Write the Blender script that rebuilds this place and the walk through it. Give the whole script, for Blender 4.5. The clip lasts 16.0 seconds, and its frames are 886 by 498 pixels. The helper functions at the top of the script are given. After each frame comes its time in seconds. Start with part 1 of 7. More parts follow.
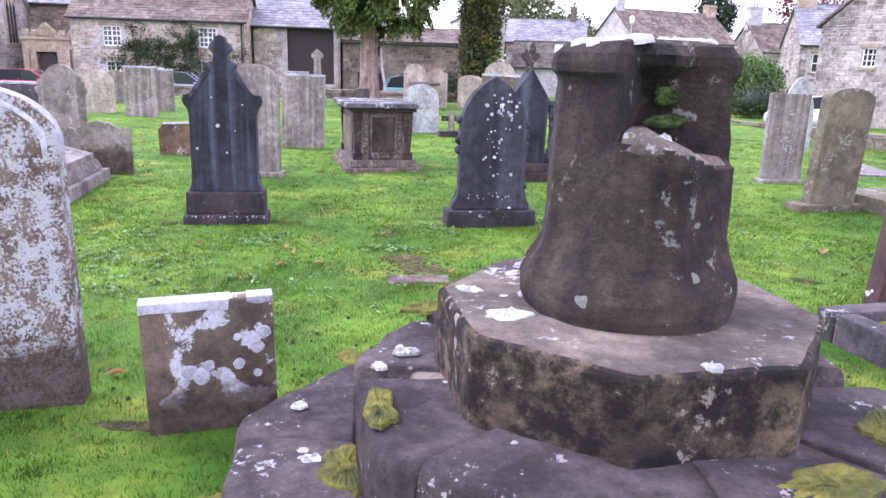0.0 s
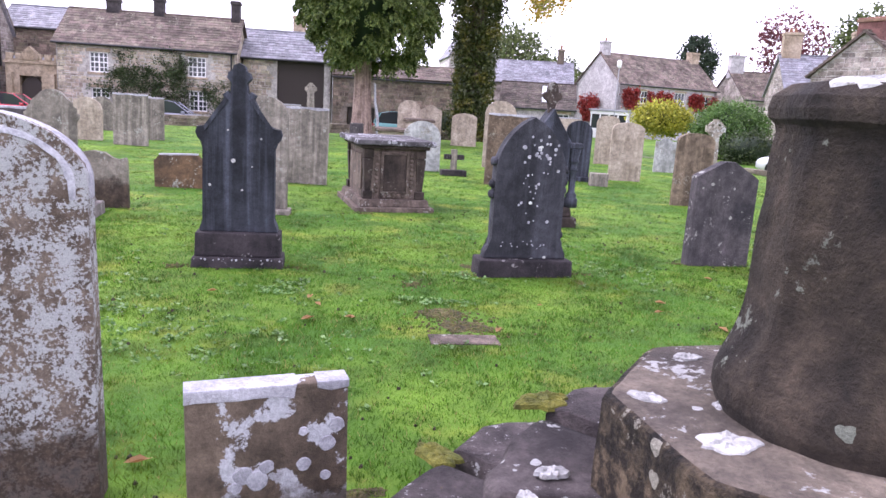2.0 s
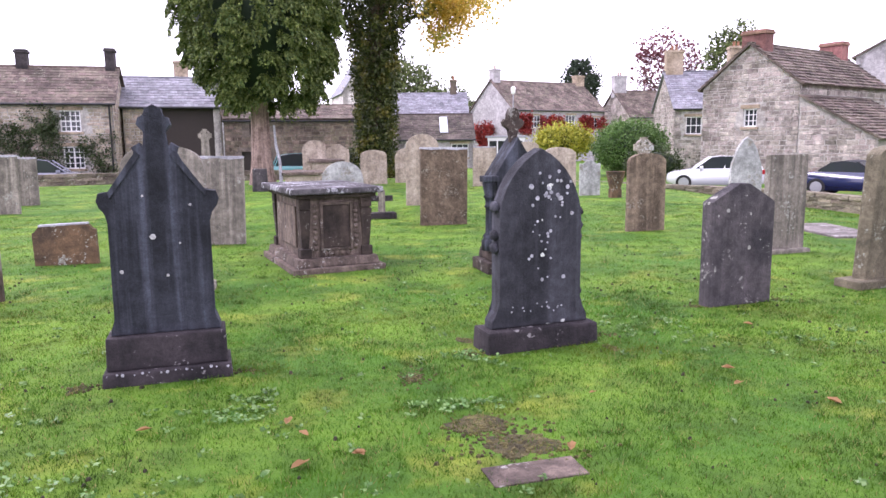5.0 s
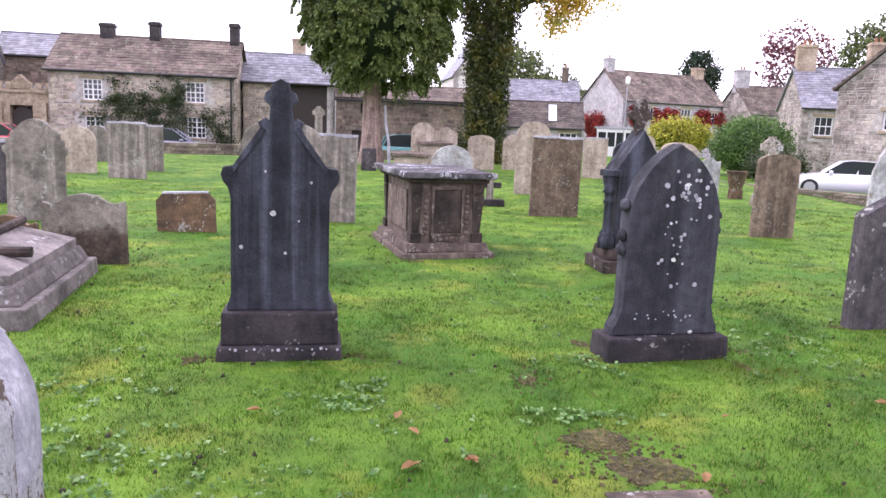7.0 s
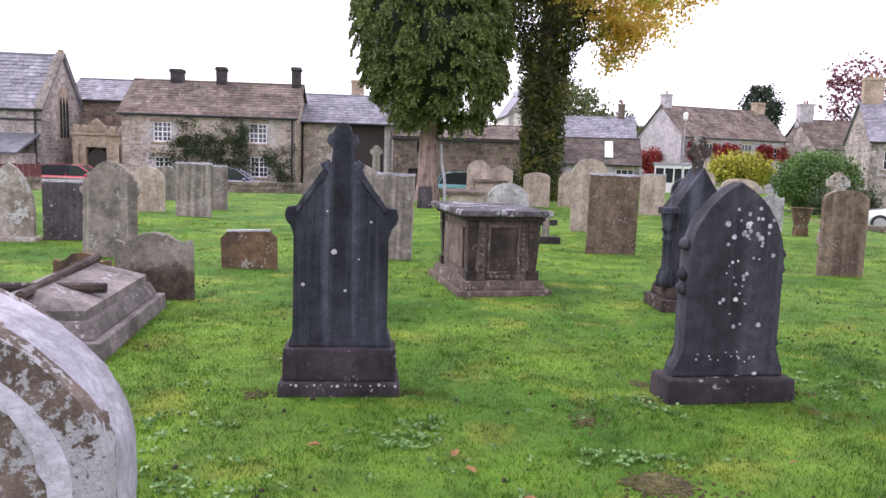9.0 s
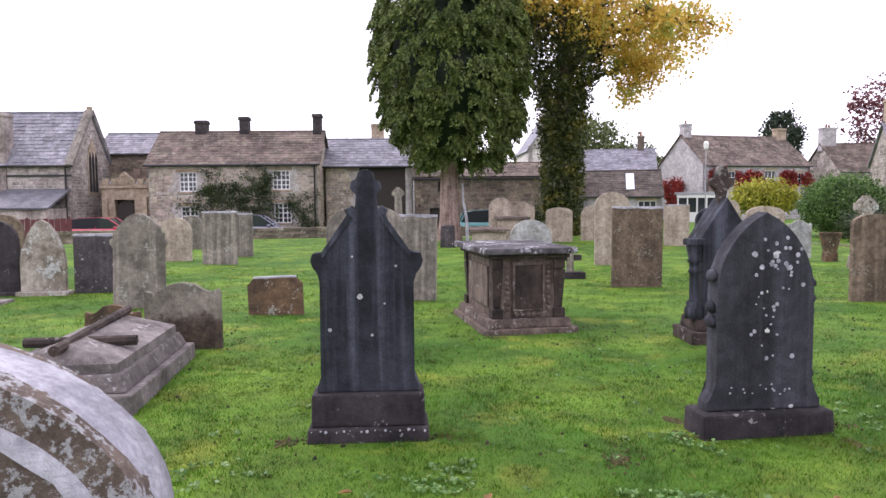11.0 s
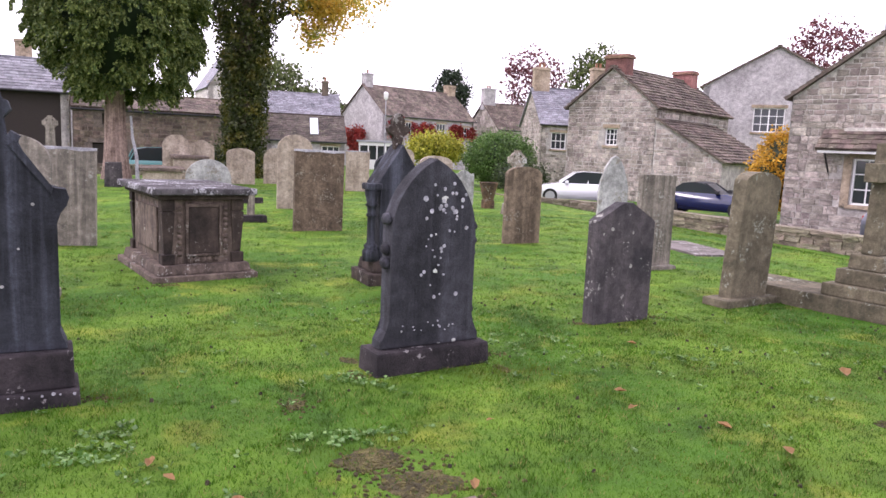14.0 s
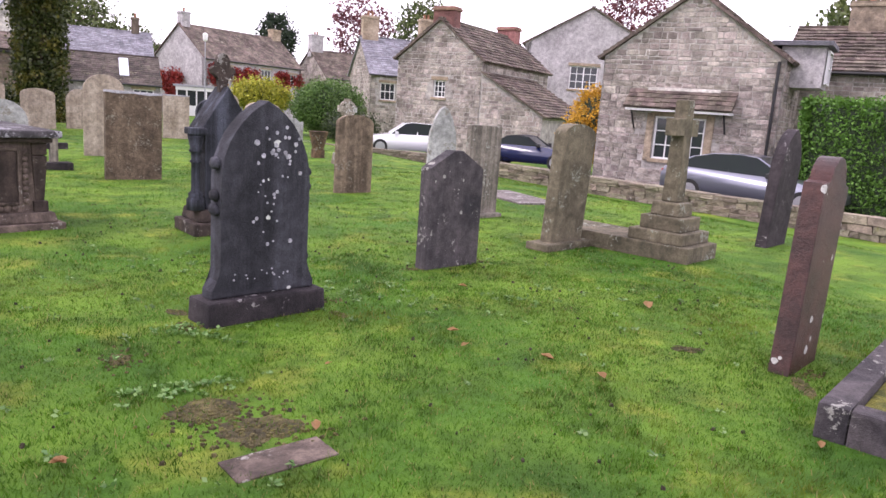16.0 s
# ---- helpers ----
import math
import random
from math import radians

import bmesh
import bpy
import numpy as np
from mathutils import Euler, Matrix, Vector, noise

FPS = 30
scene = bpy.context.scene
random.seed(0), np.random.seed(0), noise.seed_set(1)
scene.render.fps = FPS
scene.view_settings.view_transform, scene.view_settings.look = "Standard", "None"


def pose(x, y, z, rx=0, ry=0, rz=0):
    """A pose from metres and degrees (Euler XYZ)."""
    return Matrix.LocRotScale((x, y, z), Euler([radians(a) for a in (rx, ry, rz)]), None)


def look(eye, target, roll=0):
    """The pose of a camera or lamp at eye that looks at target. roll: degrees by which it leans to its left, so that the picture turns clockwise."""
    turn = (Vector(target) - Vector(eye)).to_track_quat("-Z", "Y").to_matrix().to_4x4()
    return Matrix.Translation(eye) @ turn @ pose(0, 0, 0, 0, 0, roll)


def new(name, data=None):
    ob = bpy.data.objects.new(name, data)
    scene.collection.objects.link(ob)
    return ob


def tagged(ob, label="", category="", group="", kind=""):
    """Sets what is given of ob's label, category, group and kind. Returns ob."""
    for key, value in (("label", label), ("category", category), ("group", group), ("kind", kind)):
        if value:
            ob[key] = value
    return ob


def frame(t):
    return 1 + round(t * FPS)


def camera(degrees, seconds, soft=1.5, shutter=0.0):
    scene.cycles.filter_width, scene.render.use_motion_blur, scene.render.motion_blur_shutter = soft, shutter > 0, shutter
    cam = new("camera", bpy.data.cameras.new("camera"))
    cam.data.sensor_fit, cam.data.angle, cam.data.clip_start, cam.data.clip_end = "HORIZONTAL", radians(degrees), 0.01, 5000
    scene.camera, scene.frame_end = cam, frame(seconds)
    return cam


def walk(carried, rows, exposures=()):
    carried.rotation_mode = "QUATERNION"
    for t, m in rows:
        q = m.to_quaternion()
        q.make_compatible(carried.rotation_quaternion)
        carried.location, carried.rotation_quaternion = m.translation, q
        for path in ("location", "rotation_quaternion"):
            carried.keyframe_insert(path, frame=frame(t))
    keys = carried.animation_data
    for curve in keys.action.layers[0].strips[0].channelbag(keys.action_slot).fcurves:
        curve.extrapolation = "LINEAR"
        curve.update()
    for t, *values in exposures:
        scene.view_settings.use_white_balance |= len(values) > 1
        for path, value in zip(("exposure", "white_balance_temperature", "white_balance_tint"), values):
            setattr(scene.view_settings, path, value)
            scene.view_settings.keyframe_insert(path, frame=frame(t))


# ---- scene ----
cam = camera(63.3, 16.0)
PATH = [
    (0, (0.313, -0.337, 1.636), (0.25, 1.601, 1.146), 1.7),
    (0.5, (0.139, -0.288, 1.647), (0.155, 1.666, 1.221), 0.6),
    (1, (0.026, -0.151, 1.623), (0.019, 1.806, 1.21), 2.4),
    (1.5, (-0.064, 0.052, 1.633), (-0.107, 2.009, 1.219), 4.0),
    (2, (-0.225, 0.247, 1.617), (-0.231, 2.208, 1.226), 3.5),
    (2.5, (-0.397, 0.423, 1.617), (-0.235, 2.378, 1.228), 3.1),
    (3, (-0.503, 0.691, 1.602), (-0.401, 2.655, 1.237), 0.6),
    (5.5, (-1.063, 2.001, 1.614), (-0.777, 3.959, 1.322), -0.7),
    (6, (-1.146, 2.066, 1.579), (-1.144, 4.024, 1.172), 2.7),
    (6.5, (-1.089, 2.103, 1.605), (-1.092, 4.058, 1.185), 2.0),
    (7, (-1.086, 2.122, 1.619), (-1.086, 4.094, 1.283), 2.3),
    (7.5, (-1.105, 2.098, 1.633), (-1.204, 4.076, 1.355), 2.3),
    (8, (-1.105, 2.071, 1.634), (-1.252, 4.05, 1.379), 2.4),
    (10.5, (-1.09, 2.07, 1.655), (-1.281, 4.049, 1.44), 0.2),
    (11, (-1.101, 2.055, 1.661), (-1.326, 4.038, 1.526), -0.5),
    (11.5, (-1.111, 2.056, 1.661), (-1.39, 4.03, 1.507), -1.3),
    (12, (-1.099, 2.055, 1.667), (-1.394, 4.028, 1.532), -1.2),
    (12.5, (-1.077, 2.051, 1.65), (-1.329, 4.027, 1.471), -0.3),
    (13, (-1.024, 2.08, 1.615), (-1.129, 4.057, 1.331), 1.7),
    (13.5, (-0.985, 2.155, 1.62), (-0.727, 4.114, 1.31), 3.5),
    (14, (-1.037, 2.243, 1.628), (-0.408, 4.122, 1.354), 2.5),
    (14.5, (-1.085, 2.24, 1.624), (-0.354, 4.081, 1.351), 2.8),
    (15, (-1.111, 2.225, 1.626), (-0.3, 4.039, 1.402), 4.0),
    (15.5, (-1.106, 2.24, 1.61), (-0.199, 3.992, 1.276), 3.6),
    (16, (-1.081, 2.234, 1.584), (-0.03, 3.893, 1.205), 4.1),
]
walk(cam, [(t, look(eye, target, roll)) for t, eye, target, roll in PATH],
     ((0, 1.1, 5600, 30), (1, 0.98, 5700, 29), (2.5, 0.75, 5900, 29), (5.5, 0.78, 6000, 30), (6.5, 0.82, 6050, 29), (7, 0.76, 6000, 29), (8, 0.6, 6050, 27), (10.5, 0.34, 6150, 23), (11, 0.3, 6150, 23), (12, 0.1, 6200, 23), (12.5, 0.04, 6250, 23), (13, 0.1, 6250, 25), (13.5, 0.36, 6250, 27), (14, 0.46, 6250, 28), (16, 0.46, 6300, 28)))

# ---- world and light: bright overcast autumn sky ----
world = bpy.data.worlds.new("overcast_sky")
scene.world = world
world.use_nodes = True
wn, wl = world.node_tree.nodes, world.node_tree.links
wn.clear()
sky = wn.new("ShaderNodeTexSky")
sky.sky_type, sky.sun_disc = "NISHITA", False
sky.sun_elevation, sky.sun_rotation = radians(48), radians(292)
cloud = wn.new("ShaderNodeMix")
cloud.data_type = "RGBA"
cloud.inputs["Factor"].default_value = 0.86
cloud.inputs["B"].default_value = (18.5, 18.0, 18.8, 1)
back = wn.new("ShaderNodeBackground")
back.inputs["Strength"].default_value = 0.1
wout = wn.new("ShaderNodeOutputWorld")
wl.new(sky.outputs[0], cloud.inputs["A"])
wl.new(cloud.outputs["Result"], back.inputs[0])
wl.new(back.outputs[0], wout.inputs[0])
sun = new("sun", bpy.data.lights.new("sun", "SUN"))
sun.data.energy, sun.data.angle, sun.data.color = 1.5, radians(22), (1.0, 0.95, 0.88)
sun.matrix_world = look((-20, 8, 24), (0, 0, 0))


# ---- materials ----
def nodes_of(name):
    m = bpy.data.materials.new(name)
    m.use_nodes = True
    return m, m.node_tree.nodes, m.node_tree.links, m.node_tree.nodes["Principled BSDF"]


def coords(n, l, per_object=True):
    tc = n.new("ShaderNodeTexCoord")
    if not per_object:
        return tc.outputs["Object"]
    info = n.new("ShaderNodeObjectInfo")
    mul = n.new("ShaderNodeMath")
    mul.operation, mul.inputs[1].default_value = "MULTIPLY", 37.0
    add = n.new("ShaderNodeVectorMath")
    l.new(info.outputs["Random"], mul.inputs[0])
    l.new(tc.outputs["Object"], add.inputs[0])
    l.new(mul.outputs[0], add.inputs[1])
    return add.outputs[0]


def noise_of(n, l, vec, scale, detail=4.0, rough=0.6):
    t = n.new("ShaderNodeTexNoise")
    t.inputs["Scale"].default_value, t.inputs["Detail"].default_value, t.inputs["Roughness"].default_value = scale, detail, rough
    l.new(vec, t.inputs["Vector"])
    return t.outputs["Fac"]


def ramp_of(n, l, fac, lo, hi):
    r = n.new("ShaderNodeMapRange")
    r.interpolation_type = "SMOOTHSTEP"
    r.inputs["From Min"].default_value, r.inputs["From Max"].default_value = lo, hi
    l.new(fac, r.inputs["Value"])
    return r.outputs["Result"]


def mix_of(n, l, fac, a, b, mode="MIX"):
    m = n.new("ShaderNodeMix")
    m.data_type, m.blend_type = "RGBA", mode
    for sock, v in (("Factor", fac), ("A", a), ("B", b)):
        if isinstance(v, (tuple, float, int)):
            m.inputs[sock].default_value = (*v, 1) if isinstance(v, tuple) else v
        else:
            l.new(v, m.inputs[sock])
    return m.outputs["Result"]


def math_of(n, l, op, a, b=0.0):
    m = n.new("ShaderNodeMath")
    m.operation = op
    for k, v in enumerate((a, b)):
        if isinstance(v, (float, int)):
            m.inputs[k].default_value = v
        else:
            l.new(v, m.inputs[k])
    return m.outputs[0]


def bump_of(n, l, bsdf, height, strength, distance):
    b = n.new("ShaderNodeBump")
    b.inputs["Strength"].default_value, b.inputs["Distance"].default_value = strength, distance
    l.new(height, b.inputs["Height"])
    l.new(b.outputs[0], bsdf.inputs["Normal"])


def weathered(name, dark, light, lichen=(0.55, 0.56, 0.53), crust=0.0, spots=0.0, streak=0.0, moss=0.0, size=1.0, rough=0.9, island=False, relief=0.5, foot=0.0, coarse=False, mottle=0.62):
    """Weathered stone: two scales of tone, rain streaks, crusts and round spots of lichen, moss."""
    m, n, l, b = nodes_of(name)
    v = coords(n, l)
    big = noise_of(n, l, v, 2.2 / size, 6, 0.65)
    fine = ramp_of(n, l, noise_of(n, l, v, 60 / size, 5, 0.75), 0.28, 0.72)
    mid = ramp_of(n, l, noise_of(n, l, v, 11 / size, 8, 0.72), 0.3, 0.7)
    col = mix_of(n, l, ramp_of(n, l, big, 0.32, 0.68), dark, light)
    if island:
        g = n.new("ShaderNodeNewGeometry")
        hs = n.new("ShaderNodeHueSaturation")
        l.new(col, hs.inputs["Color"])
        oi = n.new("ShaderNodeObjectInfo")
        rnd = math_of(n, l, "FRACT", math_of(n, l, "ADD", g.outputs["Random Per Island"], math_of(n, l, "MULTIPLY", oi.outputs["Random"], 7.3)))
        l.new(math_of(n, l, "ADD", math_of(n, l, "MULTIPLY", math_of(n, l, "POWER", rnd, 0.8), 0.62), 0.64), hs.inputs["Value"])
        l.new(math_of(n, l, "ADD", math_of(n, l, "MULTIPLY", math_of(n, l, "FRACT", math_of(n, l, "MULTIPLY", rnd, 13.7)), 0.06), 0.47), hs.inputs["Hue"])
        col = hs.outputs[0]
    if streak:
        mp = n.new("ShaderNodeMapping")
        mp.inputs["Scale"].default_value = (9, 9, 0.35)
        l.new(v, mp.inputs["Vector"])
        s = ramp_of(n, l, noise_of(n, l, mp.outputs[0], 1.0, 4), 0.42, 0.72)
        col = mix_of(n, l, math_of(n, l, "MULTIPLY", s, streak), col, tuple(min(1, c * 2.6) for c in light))
    col = mix_of(n, l, mottle, col, mix_of(n, l, mid, (0.5, 0.5, 0.5), (1.5, 1.48, 1.46)) if mottle < 0.9 else mix_of(n, l, ramp_of(n, l, mid, 0.2, 0.9), (0.22, 0.2, 0.2), (2.0, 1.9, 1.75)), "MULTIPLY")
    col = mix_of(n, l, 0.4, col, mix_of(n, l, fine, (0.5, 0.5, 0.5), (1.5, 1.5, 1.5)), "MULTIPLY")
    height = math_of(n, l, "ADD", fine, math_of(n, l, "MULTIPLY", mid, 1.4))
    if crust:
        f = math_of(n, l, "ADD", math_of(n, l, "MULTIPLY", noise_of(n, l, v, 3.6 / size, 2), 0.42), math_of(n, l, "MULTIPLY", noise_of(n, l, v, 22 / size, 7, 0.72), 0.58))
        if coarse:
            f = math_of(n, l, "ADD", math_of(n, l, "MULTIPLY", noise_of(n, l, v, 6.5 / size, 2, 0.4), 0.8), math_of(n, l, "MULTIPLY", noise_of(n, l, v, 45 / size, 4, 0.7), 0.2))
        f = ramp_of(n, l, f, 0.61 - 0.2 * crust, 0.635 - 0.2 * crust)
        col = mix_of(n, l, math_of(n, l, "MULTIPLY", f, 0.85), col, mix_of(n, l, fine, tuple(c * 0.75 for c in lichen), tuple(min(1, c * 1.2) for c in lichen)))
        height = math_of(n, l, "ADD", height, math_of(n, l, "MULTIPLY", f, 0.5))
    if spots:
        vo = n.new("ShaderNodeTexVoronoi")
        vo.inputs["Scale"].default_value = 15 / size
        wob = n.new("ShaderNodeTexNoise")
        wob.inputs["Scale"].default_value = 30
        l.new(v, wob.inputs["Vector"])
        wv = n.new("ShaderNodeVectorMath")
        wv.operation = "MULTIPLY_ADD"
        wv.inputs[1].default_value = (0.03, 0.03, 0.03)
        l.new(wob.outputs["Color"], wv.inputs[0])
        l.new(v, wv.inputs[2])
        l.new(wv.outputs[0], vo.inputs["Vector"])
        sep = n.new("ShaderNodeSeparateColor")
        l.new(vo.outputs["Color"], sep.inputs[0])
        rad = math_of(n, l, "MULTIPLY", ramp_of(n, l, math_of(n, l, "ADD", sep.outputs[0], math_of(n, l, "MULTIPLY", ramp_of(n, l, noise_of(n, l, v, 2.6 / size, 1), 0.4, 0.75), 0.3)), 1.15 - spots, 1.25), 0.5)
        f = math_of(n, l, "LESS_THAN", vo.outputs["Distance"], rad)
        col = mix_of(n, l, math_of(n, l, "MULTIPLY", f, 0.9), col, mix_of(n, l, fine, tuple(c * 0.8 for c in lichen), tuple(min(1, c * 1.25) for c in lichen)))
        height = math_of(n, l, "ADD", height, math_of(n, l, "MULTIPLY", f, 0.35))
    if moss:
        f = ramp_of(n, l, noise_of(n, l, v, 5.5 / size, 6, 0.7), 0.72 - 0.25 * moss, 0.82 - 0.25 * moss)
        col = mix_of(n, l, math_of(n, l, "MULTIPLY", f, 0.85), col, mix_of(n, l, fine, (0.03, 0.05, 0.01), (0.22, 0.2, 0.03)))
        height = math_of(n, l, "ADD", height, f)
    if foot:
        tc = n.new("ShaderNodeTexCoord")
        sp = n.new("ShaderNodeSeparateXYZ")
        l.new(tc.outputs["Object"], sp.inputs[0])
        wave = math_of(n, l, "ADD", sp.outputs["Z"], math_of(n, l, "MULTIPLY", noise_of(n, l, v, 9, 6, 0.7), -0.42))
        f = math_of(n, l, "SUBTRACT", 1.0, ramp_of(n, l, wave, foot - 0.27, foot - 0.12))
        stain = mix_of(n, l, mid, (0.022, 0.016, 0.012), (0.085, 0.058, 0.04))
        col = mix_of(n, l, math_of(n, l, "MULTIPLY", f, 0.92), col, stain)
    l.new(col, b.inputs["Base Color"])
    b.inputs["Roughness"].default_value = rough
    b.inputs["Specular IOR Level"].default_value = 0.35
    bump_of(n, l, b, height, relief, 0.008 * size)
    return m


def plain(name, colour, rough=0.6, metal=0.0, vary=0.18, scale=14.0, bump=0.15, coat=0.0):
    m, n, l, b = nodes_of(name)
    v = coords(n, l)
    f = noise_of(n, l, v, scale, 6, 0.7)
    c = mix_of(n, l, f, tuple(x * (1 - vary) for x in colour), tuple(min(1, x * (1 + vary)) for x in colour))
    l.new(c, b.inputs["Base Color"])
    b.inputs["Roughness"].default_value, b.inputs["Metallic"].default_value = rough, metal
    b.inputs["Coat Weight"].default_value = coat
    if bump:
        bump_of(n, l, b, f, bump, 0.004)
    return m


def foliage(name, a, c, gloss=0.5, through_light=0.25, third=None):
    """Leaves: colour varies leaf by leaf and in clumps; a little light passes through."""
    m, n, l, b = nodes_of(name)
    g = n.new("ShaderNodeNewGeometry")
    tc = n.new("ShaderNodeTexCoord")
    f = noise_of(n, l, tc.outputs["Object"], 1.1, 5, 0.65)
    col = mix_of(n, l, g.outputs["Random Per Island"], a, c)
    if third:
        col = mix_of(n, l, ramp_of(n, l, f, 0.5, 0.62), col, third)
    col = mix_of(n, l, 0.6, col, mix_of(n, l, ramp_of(n, l, f, 0.3, 0.7), (0.5, 0.5, 0.5), (1.45, 1.45, 1.45)), "MULTIPLY")
    l.new(col, b.inputs["Base Color"])
    b.inputs["Roughness"].default_value = gloss
    b.inputs["Specular IOR Level"].default_value = 0.3
    tr = n.new("ShaderNodeBsdfTranslucent")
    l.new(col, tr.inputs["Color"])
    ms = n.new("ShaderNodeMixShader")
    ms.inputs[0].default_value = through_light
    l.new(b.outputs[0], ms.inputs[1])
    l.new(tr.outputs[0], ms.inputs[2])
    l.new(ms.outputs[0], n["Material Output"].inputs["Surface"])
    return m


M_SLATE_DARK = weathered("dark_gritstone", (0.012, 0.0125, 0.016), (0.037, 0.038, 0.046), lichen=(0.6, 0.62, 0.58), spots=0.12, streak=0.4)
M_DARK_PLAIN = weathered("sooty_gritstone", (0.008, 0.009, 0.012), (0.03, 0.033, 0.043), lichen=(0.5, 0.52, 0.48), streak=0.85, mottle=0.5)
M_DARK_ROUGH = weathered("dark_rough_sandstone", (0.028, 0.026, 0.03), (0.075, 0.066, 0.069), lichen=(0.30, 0.30, 0.27), spots=0.2, streak=0.2, crust=0.1)
M_DARK_BASE = weathered("dark_plinth_stone", (0.014, 0.012, 0.014), (0.044, 0.036, 0.04), lichen=(0.3, 0.28, 0.28), crust=0.06, streak=0.15)
M_GREY = weathered("grey_sandstone", (0.095, 0.087, 0.072), (0.21, 0.188, 0.16), lichen=(0.34, 0.35, 0.31), crust=0.12, streak=0.35, moss=0.08)
M_GREY_PALE = weathered("pale_grey_stone", (0.24, 0.25, 0.24), (0.42, 0.43, 0.42), lichen=(0.2, 0.18, 0.14), crust=0.3, streak=0.1)
M_GREY_LICHEN = weathered("lichened_grey_stone", (0.17, 0.145, 0.11), (0.36, 0.33, 0.28), lichen=(0.46, 0.48, 0.46), crust=0.34, spots=0.15)
M_BROWN = weathered("brown_sandstone", (0.085, 0.064, 0.044), (0.205, 0.158, 0.112), lichen=(0.30, 0.28, 0.23), crust=0.1, streak=0.25, relief=0.9, mottle=0.8)
M_BUFF = weathered("buff_limestone", (0.23, 0.19, 0.145), (0.40, 0.34, 0.275), lichen=(0.2, 0.17, 0.13), crust=0.14, streak=0.12)
M_PITTED = weathered("pitted_brown_stone", (0.075, 0.055, 0.038), (0.175, 0.13, 0.09), lichen=(0.3, 0.28, 0.22), crust=0.16, streak=0.1, relief=1.0, size=0.7, mottle=0.75)
M_BROWN_DARK = weathered("stained_brown_sandstone", (0.045, 0.033, 0.024), (0.16, 0.10, 0.055), lichen=(0.36, 0.38, 0.33), crust=0.18)
M_GREEN_STONE = weathered("algae_stained_stone", (0.06, 0.054, 0.035), (0.15, 0.13, 0.088), lichen=(0.27, 0.29, 0.24), crust=0.2, moss=0.15, streak=0.1)
M_WAVY_STONE = weathered("damp_footed_stone", (0.10, 0.092, 0.07), (0.23, 0.21, 0.17), lichen=(0.36, 0.39, 0.35), crust=0.2, foot=0.36)
M_RED = weathered("red_granite", (0.022, 0.013, 0.013), (0.085, 0.038, 0.034), lichen=(0.5, 0.5, 0.48), spots=0.12, rough=0.4)
M_NEAR_PALE = weathered("pale_lichen_crusted_stone", (0.075, 0.055, 0.042), (0.19, 0.15, 0.12), lichen=(0.42, 0.43, 0.44), crust=0.6, relief=0.7, size=0.32, foot=0.3)
M_STUMP = weathered("lichen_blotched_stone", (0.06, 0.045, 0.033), (0.15, 0.115, 0.085), lichen=(0.5, 0.51, 0.55), crust=0.36, spots=0.06, moss=0.05, foot=0.22, coarse=True)
M_CROSS_STEP = weathered("worn_step_stone", (0.026, 0.021, 0.023), (0.12, 0.1, 0.1), lichen=(0.5, 0.5, 0.5), crust=0.06, spots=0.1, moss=0.22, relief=1.0, mottle=0.82, size=0.85)
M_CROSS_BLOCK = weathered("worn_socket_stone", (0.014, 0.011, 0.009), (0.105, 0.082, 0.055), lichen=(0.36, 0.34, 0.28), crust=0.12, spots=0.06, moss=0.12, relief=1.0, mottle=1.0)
# worn tan stone, made paler to carry the light on upward faces
M_CROSS_LIT_TOP = weathered("worn_lit_top_stone", (0.075, 0.062, 0.055), (0.23, 0.19, 0.15), lichen=(0.55, 0.55, 0.55), crust=0.12, spots=0.12, relief=0.9, mottle=0.8)
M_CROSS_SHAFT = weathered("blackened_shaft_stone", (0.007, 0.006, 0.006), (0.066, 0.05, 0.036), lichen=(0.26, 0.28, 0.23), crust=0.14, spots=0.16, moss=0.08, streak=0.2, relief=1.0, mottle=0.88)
M_LICHEN_TOP = weathered("white_lichen", (0.30, 0.30, 0.30), (0.55, 0.55, 0.54), lichen=(0.25, 0.24, 0.22), crust=0.1)
M_TOMB = weathered("chest_tomb_stone", (0.045, 0.034, 0.028), (0.145, 0.112, 0.092), lichen=(0.36, 0.35, 0.32), crust=0.12, streak=0.25)
M_TOMB_DARK = weathered("sooty_panel_stone", (0.018, 0.014, 0.012), (0.062, 0.046, 0.038), lichen=(0.25, 0.24, 0.22), crust=0.1, streak=0.2)
M_TOMB_TOP = weathered("tomb_slab_stone", (0.03, 0.027, 0.03), (0.09, 0.085, 0.09), lichen=(0.42, 0.42, 0.45), crust=0.34)
M_LEDGER = weathered("grave_slab_stone", (0.085, 0.076, 0.07), (0.23, 0.205, 0.195), lichen=(0.42, 0.42, 0.42), crust=0.14, moss=0.1)
M_RUBBLE = weathered("limestone_rubble", (0.19, 0.165, 0.145), (0.46, 0.41, 0.37), lichen=(0.14, 0.13, 0.12), crust=0.1, island=True, size=2.2)
M_RUBBLE_WARM = weathered("warm_stone_rubble", (0.29, 0.245, 0.19), (0.52, 0.45, 0.36), lichen=(0.13, 0.12, 0.1), crust=0.1, island=True, size=2.2)
M_RUBBLE_DARK = weathered("dark_barn_stone", (0.12, 0.095, 0.075), (0.27, 0.215, 0.165), lichen=(0.1, 0.09, 0.08), crust=0.15, island=True, size=2.2)
M_MORTAR = weathered("lime_mortar", (0.30, 0.28, 0.26), (0.5, 0.48, 0.45), size=2)
M_MORTAR_DARK = weathered("dark_mortar", (0.12, 0.10, 0.085), (0.24, 0.20, 0.17), size=2)
